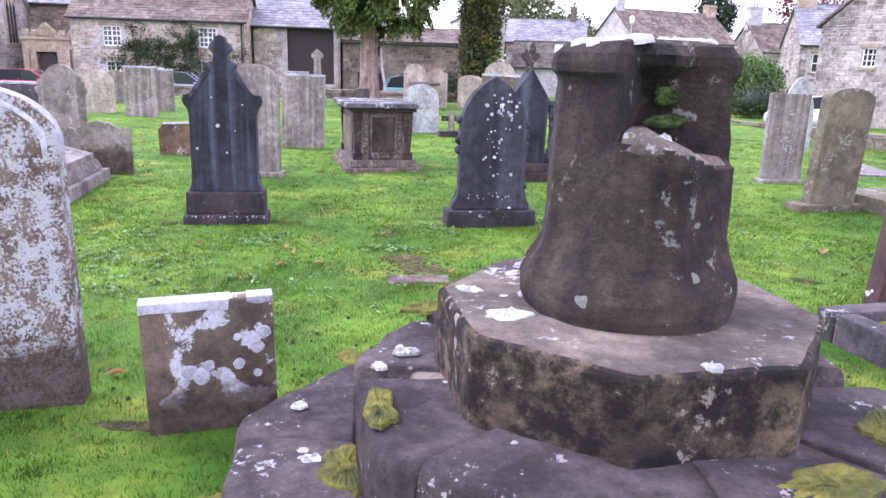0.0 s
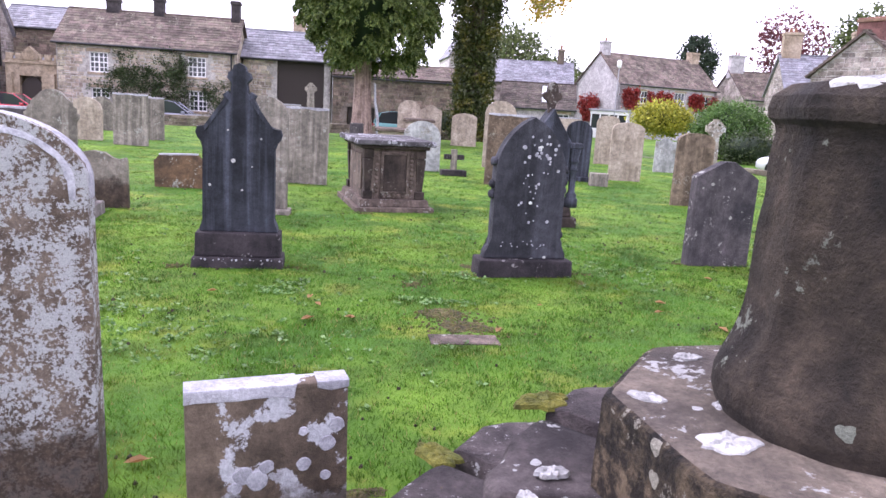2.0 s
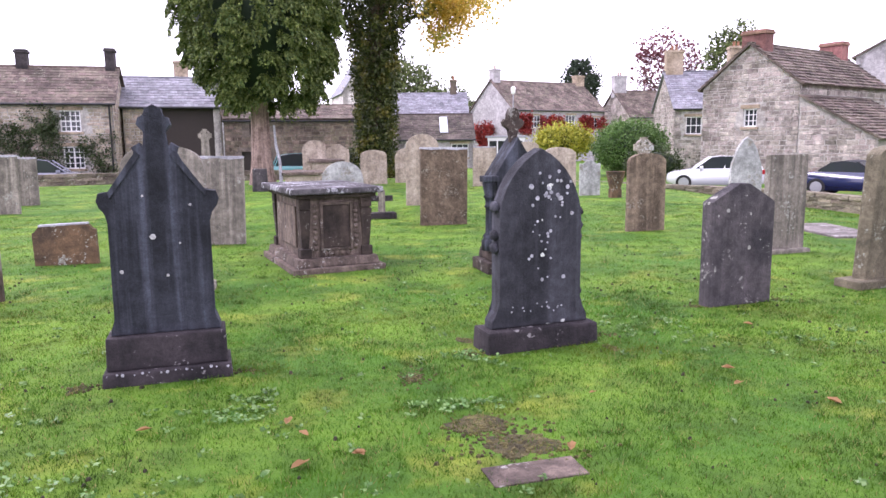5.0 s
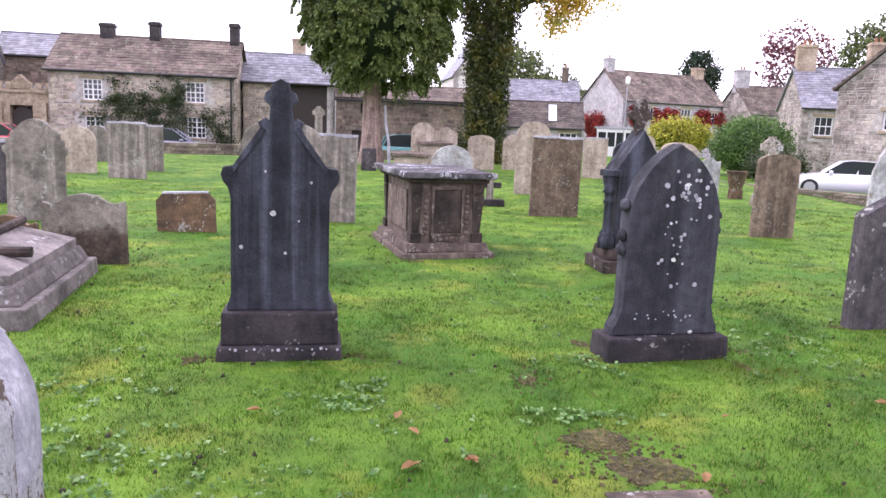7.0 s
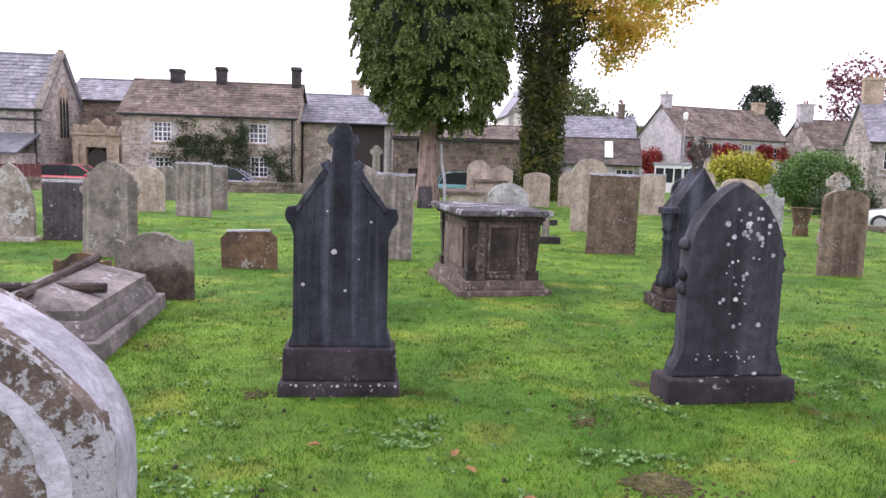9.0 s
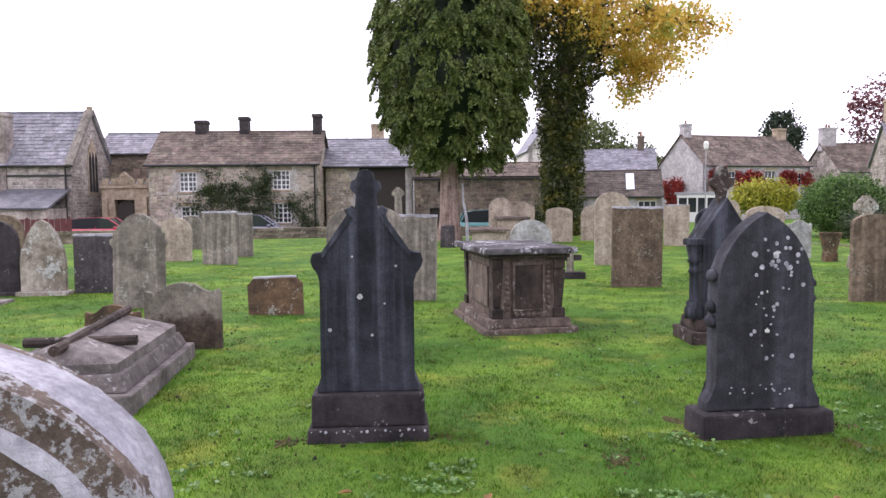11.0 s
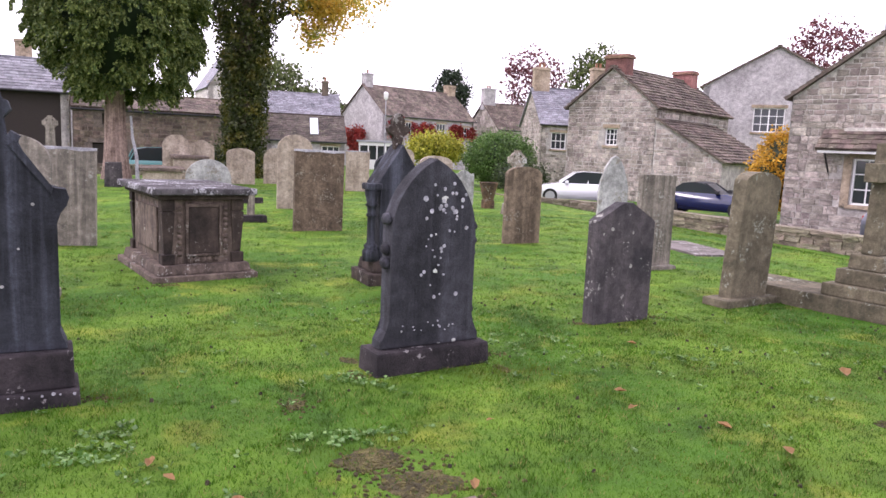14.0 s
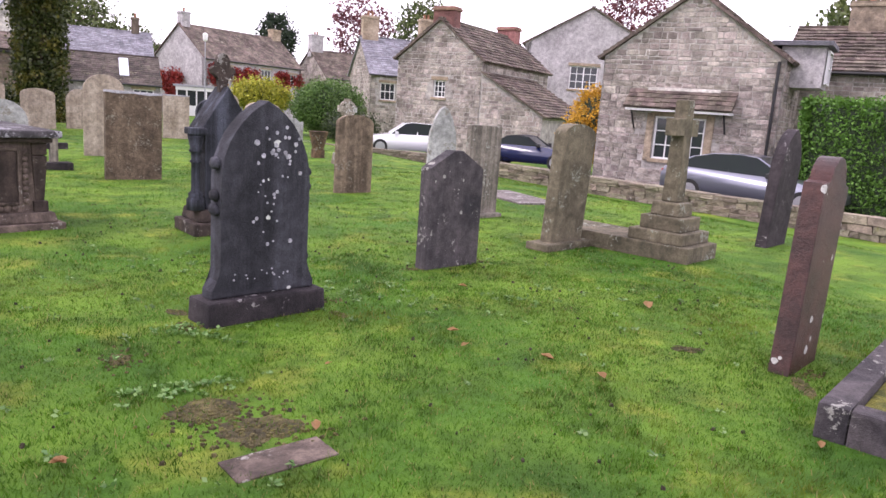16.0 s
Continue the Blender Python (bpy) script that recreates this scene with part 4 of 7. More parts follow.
wing = house("cottage_wing", "long stone wing with stone-slate roof and brick chimney", 23.4, 18.6, -64, 14, 6, 4.4, 1.75, M_RUBBLE, M_MORTAR, M_STONE_TILE, [], seed=64, tile_edge=0.06, chimneys=((2.2, 3, 5.8, 1.3, 0.8, 1.35, M_RUBBLE_DARK, 1),))

# ---- road and churchyard wall ----
def strip(pts, half, z):
    bm = bmesh.new()
    row = []
    for i, p in enumerate(pts):
        a, b = Vector(pts[max(0, i - 1)]), Vector(pts[min(len(pts) - 1, i + 1)])
        d = (b - a).normalized()
        nn = Vector((-d.y, d.x))
        row.append([bm.verts.new((*(Vector(p) + nn * s * half), z)) for s in (1, -1)])
    for r0, r1 in zip(row, row[1:]):
        bm.faces.new((*r0, r1[1], r1[0]))
    return bm


road_line = [(24, -40), (20.5, -10), (18.2, 6), (17.2, 14), (16.6, 20), (15.6, 26), (12.6, 32.5), (6, 38.5), (-4, 41), (-14, 39.5), (-26, 36.5), (-60, 30)]
road = part("road", strip(road_line, 2.2, -0.48), M_ROAD)
tagged(road, "narrow grey asphalt lane outside the churchyard wall", "road", kind="structure")


def dry_wall(name, line, z, h, thick, seed, label, singles=0):
    """A low wall of coursed stones with a rough coping, each stone its own block."""
    top = thing(name, label, "wall", pose(line[0][0], line[0][1], z), kind="structure")
    rng = random.Random(seed)
    v, f, count = [], [], 0
    kinds = []
    for k in range(8):
        bm = boxed(-0.5, 0.5, -0.5, 0.5, -0.5, 0.5)
        for q in bm.verts:
            q.co += Vector((rng.uniform(-0.06, 0.06), rng.uniform(-0.06, 0.06), rng.uniform(-0.06, 0.06)))
        me = mesh_of("wall_stone", bm)
        me.materials.append(M_WALLTOP)
        kinds.append(me)
    core = bmesh.new()
    for a, b in zip(line, line[1:]):
        a, b = Vector(a), Vector(b)
        d = b - a
        ang = math.atan2(d.y, d.x)
        nn = Vector((-d.y, d.x)).normalized()
        q = [a - nn * (thick / 2 - 0.05), b - nn * (thick / 2 - 0.05), b + nn * (thick / 2 - 0.05), a + nn * (thick / 2 - 0.05)]
        off = Vector(line[0])
        vs = [core.verts.new((*(p - off), zz)) for zz in (-0.1, h - 0.12) for p in q]
        for ff in ((0, 3, 2, 1), (4, 5, 6, 7), (0, 1, 5, 4), (1, 2, 6, 5), (2, 3, 7, 6), (3, 0, 4, 7)):
            core.faces.new([vs[k] for k in ff])
        zc = 0.0
        while zc < h:
            cap = zc > h - 0.2
            hh = h - zc if cap else min(rng.uniform(0.1, 0.17), h - 0.14 - zc + 0.02)
            x = rng.uniform(-0.15, 0)
            while x < d.length:
                w = rng.uniform(0.2, 0.55) if not cap else rng.uniform(0.4, 0.9)
                c = a + d.normalized() * (x + w / 2) - off
                tk = thick + (0.06 if cap else rng.uniform(-0.04, 0.03))
                m = pose(c.x, c.y, zc + hh / 2, 0, rng.uniform(-2, 2), math.degrees(ang) + rng.uniform(-2, 2)) @ Matrix.Diagonal((w - 0.015, tk, hh - 0.012, 1))
                me = rng.choice(kinds)
                if count < singles:
                    s = new("wall_stone", me)
                    s.parent, s.matrix_local = top, m
                    count += 1
                else:
                    k = len(v)
                    v.extend([m @ q.co for q in me.vertices])
                    f.extend([tuple(i + k for i in p.vertices) for p in me.polygons])
                x += w
            zc += hh
    part("wall_core", core, M_MORTAR_DARK, top)
    if v:
        soup("wall_facing", v, f, M_WALLTOP, top, kind="stuff")
    return top


dry_wall("churchyard_wall", [(14.6, 11.2), (14.2, 14.0), (13.7, 18.0), (13.3, 22.5), (12.0, 25.5), (9.0, 30.0), (5.0, 34.0), (0, 36.8)], -0.5, 0.5, 0.42, 7, "low mossy dry-stone churchyard wall beside the road", 290)
dry_wall("churchyard_wall", [(20, -14), (16.8, 0.0), (15.4, 6.5), (14.62, 11.1)], -0.5, 0.5, 0.42, 8, "low mossy dry-stone churchyard wall beside the road")
dry_wall("churchyard_wall", [(-60, 24.5), (-30, 31.0), (-20, 33.6), (-10.2, 36.8), (-0.05, 36.85)], -0.45, 0.85, 0.42, 9, "brown stone churchyard wall before the cottages")

# ---- gravestones ----
def profile(kind, w, h):
    """The outline of a headstone, from its foot below the turf."""
    a, pts = w / 2, []
    foot = [(-a, -0.12), (a, -0.12)]
    if kind == "flat":
        pts = [(a, h - 0.015), (a - 0.015, h), (-a + 0.015, h), (-a, h - 0.015)]
    elif kind == "round":
        pts = [(a * math.cos(t), h - a * 0.86 + 0.86 * a * math.sin(t)) for t in np.linspace(0, math.pi, 17)]
    elif kind == "segment":
        r = a * 0.42
        pts = [(a * math.cos(t), h - r + r * math.sin(t)) for t in np.linspace(0, math.pi, 17)]
    elif kind == "ellipse":
        pts = [(a * math.cos(t), h - a * 0.63 + 0.63 * a * math.sin(t)) for t in np.linspace(0, math.pi, 25)]
    elif kind == "soft":
        r = a * 0.75
        pts = [(a * math.copysign(abs(math.cos(t)) ** 0.7, math.cos(t)), h - r + r * math.sin(t) ** 0.8) for t in np.linspace(0, math.pi, 21)]
    elif kind == "shoulder":
        s = a * 0.62
        pts = [(a, h - s - 0.02), (s + 0.02, h - s), (s, h - s)] + [(s * math.cos(t), h - s + s * math.sin(t)) for t in np.linspace(0.15, math.pi - 0.15, 13)] + [(-s, h - s), (-s - 0.02, h - s), (-a, h - s - 0.02)]
    elif kind == "gothic":
        rise = w * 0.78
        arc = [(a - (1 - math.cos(t)) * a * 2, math.sin(t)) for t in np.linspace(0, math.pi / 3, 9)]
        pts = [(x, h - rise + s / 0.866 * rise) for x, s in arc]
        pts += [(-x, z) for x, z in pts[-2::-1]]
    elif kind == "pent":
        pts = [(a, h - a * 0.5), (a * 0.86, h - a * 0.42), (0.06, h - 0.01), (-0.06, h - 0.01), (-a * 0.86, h - a * 0.42), (-a, h - a * 0.5)]
    elif kind == "ogee":
        half = [(a * 0.92, h - 0.55), (a * 1.08, h - 0.48), (a * 1.1, h - 0.42), (a * 0.94, h - 0.40), (a * 0.96, h - 0.31), (a * 0.8, h - 0.29), (a * 0.82, h - 0.22), (a * 0.62, h - 0.15), (a * 0.42, h - 0.06), (a * 0.2, h - 0.015)]
        pts = half + [(0, h)] + [(-x, z) for x, z in half[::-1]]
    elif kind == "wavy":
        half = [(a, h - 0.13), (a * 0.96, h - 0.09), (a * 0.86, h - 0.10), (a * 0.72, h - 0.13), (a * 0.55, h - 0.09), (a * 0.35, h - 0.025)]
        pts = half + [(0, h)] + [(-x, z) for x, z in half[::-1]]
    elif kind == "notched":
        pts = [(a, h - 0.1), (a - 0.05, h - 0.09), (a - 0.09, h - 0.04), (a - 0.1, h), (-a + 0.1, h), (-a + 0.09, h - 0.04), (-a + 0.05, h - 0.09), (-a, h - 0.1)]
    elif kind == "spire":
        half = [(a, h - 0.75), (a * 0.9, h - 0.55), (a * 0.62, h - 0.25), (a * 0.28, h - 0.06)]
        pts = half + [(0, h)] + [(-x, z) for x, z in half[::-1]]
    return foot + pts


def headstone(x, y, w, h, kind, material, label, yaw=0.0, th=0.11, back=0.0, side=0.0, plinth=None, seed=0, name="headstone"):
    """A headstone; plinth: width, depth and height of its base block."""
    m = pose(x, y, lie(x, y), 0, 0, yaw)
    lean_m = pose(0, 0, 0, -back, side)
    if not plinth:
        ob = part(name, slab(profile(kind, w, h), -th / 2, th / 2, seed=seed), material)
        ob.matrix_world = m @ lean_m
        if kind == "flat" and h > 1:
            # pale strip: lichen, and the sky-lit top edge put into its colour
            part("lichen_crust", slab([(-w / 2 - 0.002, h - 0.03), (-w * 0.3, h - 0.045), (0, h - 0.028), (w * 0.25, h - 0.05), (w / 2 + 0.002, h - 0.032), (w / 2 + 0.002, h + 0.005), (-w / 2 - 0.002, h + 0.005)], -th / 2 - 0.004, th / 2 + 0.004, 0.006, 0.003, seed), M_LICHEN_GREY, ob, "pale lichen and painted skylight along the top edge")
        if kind == "notched":
            # same pale strip, lichen plus painted skylight, between the cut corners
            part("lichen_crust", boxed(-w / 2 + 0.09, w / 2 - 0.09, -th / 2 - 0.003, th / 2 + 0.003, h - 0.022, h + 0.006, 0.006), M_LICHEN_GREY, ob, "pale lichen and painted skylight along the top edge")
        return tagged(ob, label, "gravestone")
    top = thing(name, label, "gravestone", m)
    part("slab", slab(profile(kind, w, h - plinth[2]), -th / 2, th / 2, seed=seed), material, top, at=Matrix.Translation((0, 0, plinth[2] + 0.002)) @ lean_m)
    part("plinth", boxed(-plinth[0] / 2, plinth[0] / 2, -plinth[1] / 2, plinth[1] / 2, -0.06, plinth[2], 0.02), material, top)
    return top


# the tall dark stone with the cross finial
tall = thing("cross_topped_headstone", "tall blackened headstone, gabled, with cross finial and stepped plinth", "gravestone", pose(-2.2, 7.0, lie(-2.2, 7), 0, 0, 10))
half = [(0.36, 0.33), (0.355, 0.37), (0.318, 0.44), (0.318, 1.10), (0.335, 1.16), (0.375, 1.20), (0.39, 1.25), (0.375, 1.30), (0.30, 1.305), (0.265, 1.34), (0.19, 1.44), (0.125, 1.56), (0.15, 1.60), (0.10, 1.63), (0.07, 1.58), (0.06, 1.70), (0.085, 1.72), (0.11, 1.75), (0.095, 1.80), (0.06, 1.805), (0.05, 1.86)]
out = [(x, z) for x, z in half] + [(0, 1.885)] + [(-x, z) for x, z in half[::-1]]
part("slab", slab(out, -0.085, 0.085, 0.008, 0.003, 2), M_DARK_PLAIN, tall)
part("gable_moulding", slab([(-0.30, 1.27), (-0.31, 1.31), (-0.12, 1.58), (-0.09, 1.55)], -0.1, -0.087, 0.003), M_DARK_PLAIN, tall)
part("gable_moulding", slab([(0.30, 1.27), (0.31, 1.31), (0.12, 1.58), (0.09, 1.55)], -0.1, -0.087, 0.003), M_DARK_PLAIN, tall)
part("upper_plinth", boxed(-0.395, 0.395, -0.15, 0.15, 0.10, 0.328, 0.015, 0.006), M_DARK_BASE, tall)
part("lower_plinth", boxed(-0.425, 0.425, -0.2, 0.2, -0.08, 0.098, 0.018, 0.008), M_DARK_BASE, tall)

# the dark gothic stone with lichen spots
goth = thing("gothic_headstone", "dark pointed-arch headstone spotted with white lichen on heavy plinth", "gravestone", pose(0.55, 7.30, lie(0.5, 7.2), 0, 0, 13))
o = profile("gothic", 0.71, 1.56)[2:]
o = [(-0.42, 0.175), (0.42, 0.175), (0.42, 0.23), (0.40, 0.26), (0.365, 0.30), (0.355, 0.38)] + o + [(-0.355, 0.38), (-0.365, 0.30), (-0.40, 0.26), (-0.42, 0.23)]
part("slab", slab(o, -0.075, 0.075, 0.014, 0.003, 4), M_SLATE_DARK, goth)
for k, (sx, z) in enumerate(((1, 0.42), (1, 0.86), (1, 0.95), (1, 1.06), (-1, 0.9), (-1, 1.12), (-1, 0.8), (1, 0.33))):
    bm = bmesh.new()
    bmesh.ops.create_icosphere(bm, subdivisions=2, radius=0.034)
    for q in bm.verts:
        q.co = Vector((q.co.x, q.co.y * 1.6, q.co.z * 1.3)) * (1 + 0.25 * noise.noise(q.co * 30 + Vector((k, 0, 0))))
    part("carved_crocket", bm, M_SLATE_DARK, goth, at=pose(sx * 0.368, 0, z), smooth=True)
part("plinth", boxed(-0.49, 0.49, -0.16, 0.16, -0.08, 0.172, 0.025, 0.01), M_DARK_BASE, goth)

rng = random.Random(17)
spots = [(rng.gauss(0.10, 0.075), rng.gauss(1.20, 0.085), rng.uniform(0.007, 0.019)) for k in range(24)] + [(rng.gauss(0.02, 0.09), rng.uniform(0.5, 1.02), rng.uniform(0.006, 0.015)) for k in range(16)]
spots += [(rng.uniform(-0.26, 0.28), rng.uniform(0.28, 0.36), rng.uniform(0.004, 0.009)) for k in range(14)] + [(-0.09, 1.27, 0.022), (0.27, 1.05, 0.016), (0.15, 1.38, 0.014), (0.2, 0.55, 0.018)]


def disc(r, seed, n=14):
    bm = bmesh.new()
    ring = lambda f, y: [bm.verts.new((r * f * (1 + 0.3 * noise.noise(Vector((math.cos(2 * math.pi * k / n) * 1.5 + seed, math.sin(2 * math.pi * k / n) * 1.5, 0)))) * math.cos(2 * math.pi * k / n), y, r * f * (1 + 0.25 * noise.noise(Vector((seed, math.cos(2 * math.pi * k / n), math.sin(2 * math.pi * k / n))))) * math.sin(2 * math.pi * k / n))) for k in range(n)]
    a, b = ring(1.0, 0.002), ring(0.88, -0.0025)
    for k in range(n):
        bm.faces.new((a[k], a[(k + 1) % n], b[(k + 1) % n], b[k]))
    bm.faces.new(b)
    return bm


for k, (x, z, r) in enumerate(spots):
    part("lichen_spot", disc(r, k * 3.1), M_LICHEN_GREY, goth, "round white lichen spot", pose(x, -0.0765, z))
for k, (x, z, r) in enumerate(((-0.05, 1.0, 0.02), (-0.26, 0.77, 0.014), (0.03, 0.73, 0.011), (0.2, 1.21, 0.01), (-0.1, 1.28, 0.008), (0.12, 0.95, 0.007))):
    part("lichen_spot", disc(r, 90 + k * 3.1), M_LICHEN_TOP, tall, "round white lichen spot", pose(x, -0.0865, z))

for k in range(15):
    part("lichen_spot", disc(0.004 + 0.009 * ((k * 7) % 5) / 5, 200 + k * 1.3), M_LICHEN_GREY, tall, "pale lichen along the plinth edge", pose(-0.39 + 0.055 * k + 0.012 * math.sin(k * 2.3), -0.1945, 0.083 + 0.006 * math.sin(k * 1.7)))

# gabled monument with corner columns, behind it
mon = thing("gabled_monument", "dark blue-grey gabled monument with corner columns and carved finial", "monument", pose(1.16, 10.72, lie(1.2, 10.7), 0, 0, 8))
part("base", boxed(-0.43, 0.43, -0.32, 0.32, -0.06, 0.14, 0.02), M_TOMB_DARK, mon)
part("upper_base", boxed(-0.37, 0.37, -0.27, 0.27, 0.142, 0.28, 0.03, 0.02), M_TOMB_DARK, mon)
part("body", slab([(-0.26, 0.282), (0.26, 0.282), (0.26, 1.12), (0.30, 1.14), (0.30, 1.2), (0, 1.66), (-0.30, 1.2), (-0.30, 1.14), (-0.26, 1.12)], -0.2, 0.2, 0.012), M_DARK_PLAIN, mon)
for sx in (-1, 1):
    bm = bmesh.new()
    lathe(bm, ((0.10, 0.282), (0.10, 0.40), (0.075, 0.43), (0.085, 0.46), (0.05, 0.50), (0.048, 0.80), (0.07, 0.82), (0.05, 0.85), (0.055, 0.92), (0.08, 0.94), (0.06, 0.97), (0.085, 1.08), (0.09, 1.12)), 14, sx * 0.36, -0.16)
    part("column", bm, M_DARK_PLAIN, mon, smooth=True)
    part("column_cap", boxed(sx * 0.36 - 0.10, sx * 0.36 + 0.10, -0.26, -0.06, 1.122, 1.20, 0.02), M_DARK_PLAIN, mon)
fin = [(0.045, 1.60), (0.05, 1.76), (0.09, 1.77), (0.13, 1.80), (0.145, 1.85), (0.11, 1.89), (0.06, 1.88), (0.075, 1.95), (0.05, 2.01), (0.02, 2.03)]
part("finial", slab(fin + [(-x, z) for x, z in fin[::-1]], -0.05, 0.05, 0.012), M_TOMB_DARK, mon)

# chest tomb
tomb = thing("chest_tomb", "brown stone chest tomb with panelled sides and dark top slab", "tomb", pose(-1.50, 10.86, lie(-1.4, 10.8), 0, 0, 17) @ Matrix.Diagonal((0.93, 0.95, 1, 1)))
part("foot", boxed(-0.14, 1.16, -0.14, 1.84, -0.06, 0.07, 0.015), M_TOMB, tomb)
part("plinth", boxed(-0.08, 1.10, -0.08, 1.78, 0.072, 0.18, 0.02, 0.03), M_TOMB, tomb)
part("body", boxed(0.04, 0.98, 0.04, 1.66, 0.182, 0.93), M_TOMB, tomb)
part("cornice", boxed(-0.05, 1.07, -0.05, 1.75, 0.932, 0.985, 0.015), M_TOMB_DARK, tomb)
part("top_slab", boxed(-0.13, 1.15, -0.13, 1.83, 0.987, 1.065, 0.02), M_TOMB_TOP, tomb)
for x in (0.0, 0.86):
    for y in (0.0, 1.54):
        bm = bmesh.new()
        box(bm, x, x + 0.16, y, y + 0.16, 0.182, 0.30, 0.01)
        lathe(bm, ((0.06, 0.30), (0.07, 0.34), (0.105, 0.70), (0.11, 0.78), (0.07, 0.80)), 4, x + 0.08, y + 0.08, math.pi / 4)
        box(bm, x, x + 0.16, y, y + 0.16, 0.80, 0.93, 0.01)
        part("corner_baluster", bm, M_TOMB_DARK, tomb)
part("front_panel", boxed(0.33, 0.70, 0.015, 0.038, 0.30, 0.84, 0.008), M_TOMB_DARK, tomb)
bm = bmesh.new()
for a in ((0.29, 0.325, 0.27, 0.88), (0.705, 0.74, 0.27, 0.88), (0.325, 0.705, 0.27, 0.297), (0.325, 0.705, 0.845, 0.88)):
    box(bm, a[0], a[1], 0.0, 0.038, a[2], a[3], 0.006)
part("panel_moulding", bm, M_TOMB, tomb)
for k in range(9):
    for x in (0.22, 0.79):
        bm = bmesh.new()
        lathe(bm, ((0.012, 0.0), (0.034, 0.012), (0.012, 0.028)), 8)
        part("carved_rosette", bm, M_TOMB, tomb, at=pose(x, 0.038, 0.30 + 0.065 * k, 90))
for k in range(5):
    bm = bmesh.new()
    lathe(bm, ((0.015, 0.0), (0.04, 0.012), (0.015, 0.028)), 8)
    part("carved_rosette", bm, M_TOMB, tomb, at=pose(0.35 + 0.08 * k, 0.038, 0.23, 90))
part("side_panel", boxed(0.012, 0.038, 0.3, 1.4, 0.30, 0.82, 0.008), M_TOMB, tomb)
part("side_panel", boxed(0.982, 1.008, 0.3, 1.4, 0.30, 0.82, 0.008), M_TOMB, tomb)

# coped grave slab with a raised cross
coped = thing("coped_grave_slab", "low stepped grave slab with a sloped top and a raised stone cross", "tomb", pose(-4.95, 8.05, lie(-4.8, 8), 0, 0, 13))
part("step", boxed(-0.62, 0.62, -0.98, 1.2, -0.06, 0.16, 0.02, 0.01), M_LEDGER, coped)
part("upper_step", boxed(-0.55, 0.55, -0.9, 1.12, 0.162, 0.30, 0.02, 0.06), M_LEDGER, coped)
bm = bmesh.new()
p = [(-0.46, -0.8, 0.302), (0.46, -0.8, 0.302), (0.46, 1.02, 0.302), (-0.46, 1.02, 0.302), (-0.46, -0.8, 0.38), (0.46, -0.8, 0.38), (0.46, 1.02, 0.38), (-0.46, 1.02, 0.38), (0, -0.62, 0.53), (0, 0.84, 0.53)]
v = [bm.verts.new(q) for q in p]
for q in ((0, 3, 2, 1), (0, 1, 5, 4), (1, 2, 6, 5), (2, 3, 7, 6), (3, 0, 4, 7), (4, 5, 8), (6, 7, 9), (5, 6, 9, 8), (7, 4, 8, 9)):
    bm.faces.new([v[k] for k in q])
part("coped_top", bm, M_LEDGER, coped)
bm = bmesh.new()
rod(bm, (0, -0.84, 0.50), (0, 0.98, 0.56), 0.045, 0.045, 8)
part("cross_shaft", bm, M_TOMB_DARK, coped)
bm = bmesh.new()
rod(bm, (-0.46, -0.28, 0.47), (0.46, -0.28, 0.47), 0.045, 0.045, 8)
part("cross_arm", bm, M_TOMB_DARK, coped)

# stepped cross with its kerb
xg = thing("stepped_cross", "plain grey stone cross on three square steps and kerb", "cross", pose(6.03, 8.24, lie(6, 8), 0, 0, 15))
part("kerb", boxed(-0.42, 0.42, -0.46, 1.5, -0.06, 0.19, 0.015), M_GREEN_STONE, xg)
part("lower_step", boxed(-0.37, 0.37, -0.36, 0.36, 0.192, 0.33, 0.015), M_GREEN_STONE, xg)
part("middle_step", boxed(-0.27, 0.27, -0.27, 0.27, 0.332, 0.50, 0.015), M_GREEN_STONE, xg)
part("upper_step", boxed(-0.19, 0.19, -0.19, 0.19, 0.502, 0.67, 0.02, 0.01), M_GREEN_STONE, xg)
part("shaft", boxed(-0.115, 0.115, -0.1, 0.1, 0.672, 1.9, 0.02, 0.02), M_GREEN_STONE, xg)
part("cross_arm", boxed(-0.29, 0.29, -0.08, 0.08, 1.47, 1.68, 0.018), M_GREEN_STONE, xg)

# kerbed grave with moss
kerb = thing("kerbed_grave", "low stone grave kerb filled with yellowish moss", "grave", pose(2.62, 4.22, lie(2.7, 4), 0, 0, 17))
for a in ((0, 2.0, -0.16, 0.0), (0, 2.0, -0.99, -0.83), (0, 0.16, -0.829, -0.161), (1.84, 2.0, -0.829, -0.161)):
    part("kerbstone", boxed(a[0], a[1], a[2], a[3], -0.06, 0.2, 0.02), M_DARK_ROUGH, kerb)
part("moss_bed", boxed(0.161, 1.839, -0.829, -0.161, -0.05, 0.13, 0.01), M_MOSS, kerb)

# single stones
headstone(2.87, 8.38, 0.76, 1.2, "pent", M_DARK_ROUGH, "dark pointed headstone with grey lichen blotches, set straight in the turf", 12, 0.14, 1, 1, seed=3)
headstone(4.95, 9.0, 0.64, 1.54, "segment", M_GREEN_STONE, "tall algae-stained headstone with a gently curved top on a thin base", 13, 0.17, -1, 2.5, (0.98, 0.34, 0.09), seed=5)
headstone(5.3, 11.35, 0.66, 1.4, "flat", M_GREY, "flat-topped grey headstone standing on a low base", 10, 0.1, 0, 0, (0.74, 0.3, 0.06), seed=6)
headstone(7.6, 16.3, 0.68, 1.65, "spire", M_GREY_PALE, "pale headstone rising to a slim point", -6, 0.1, seed=7)
headstone(0.98, 15.75, 0.93, 1.5, "flat", M_PITTED, "broad pitted brown headstone with a flat lichen-edged top", 6, 0.12, 2, 1, seed=8)
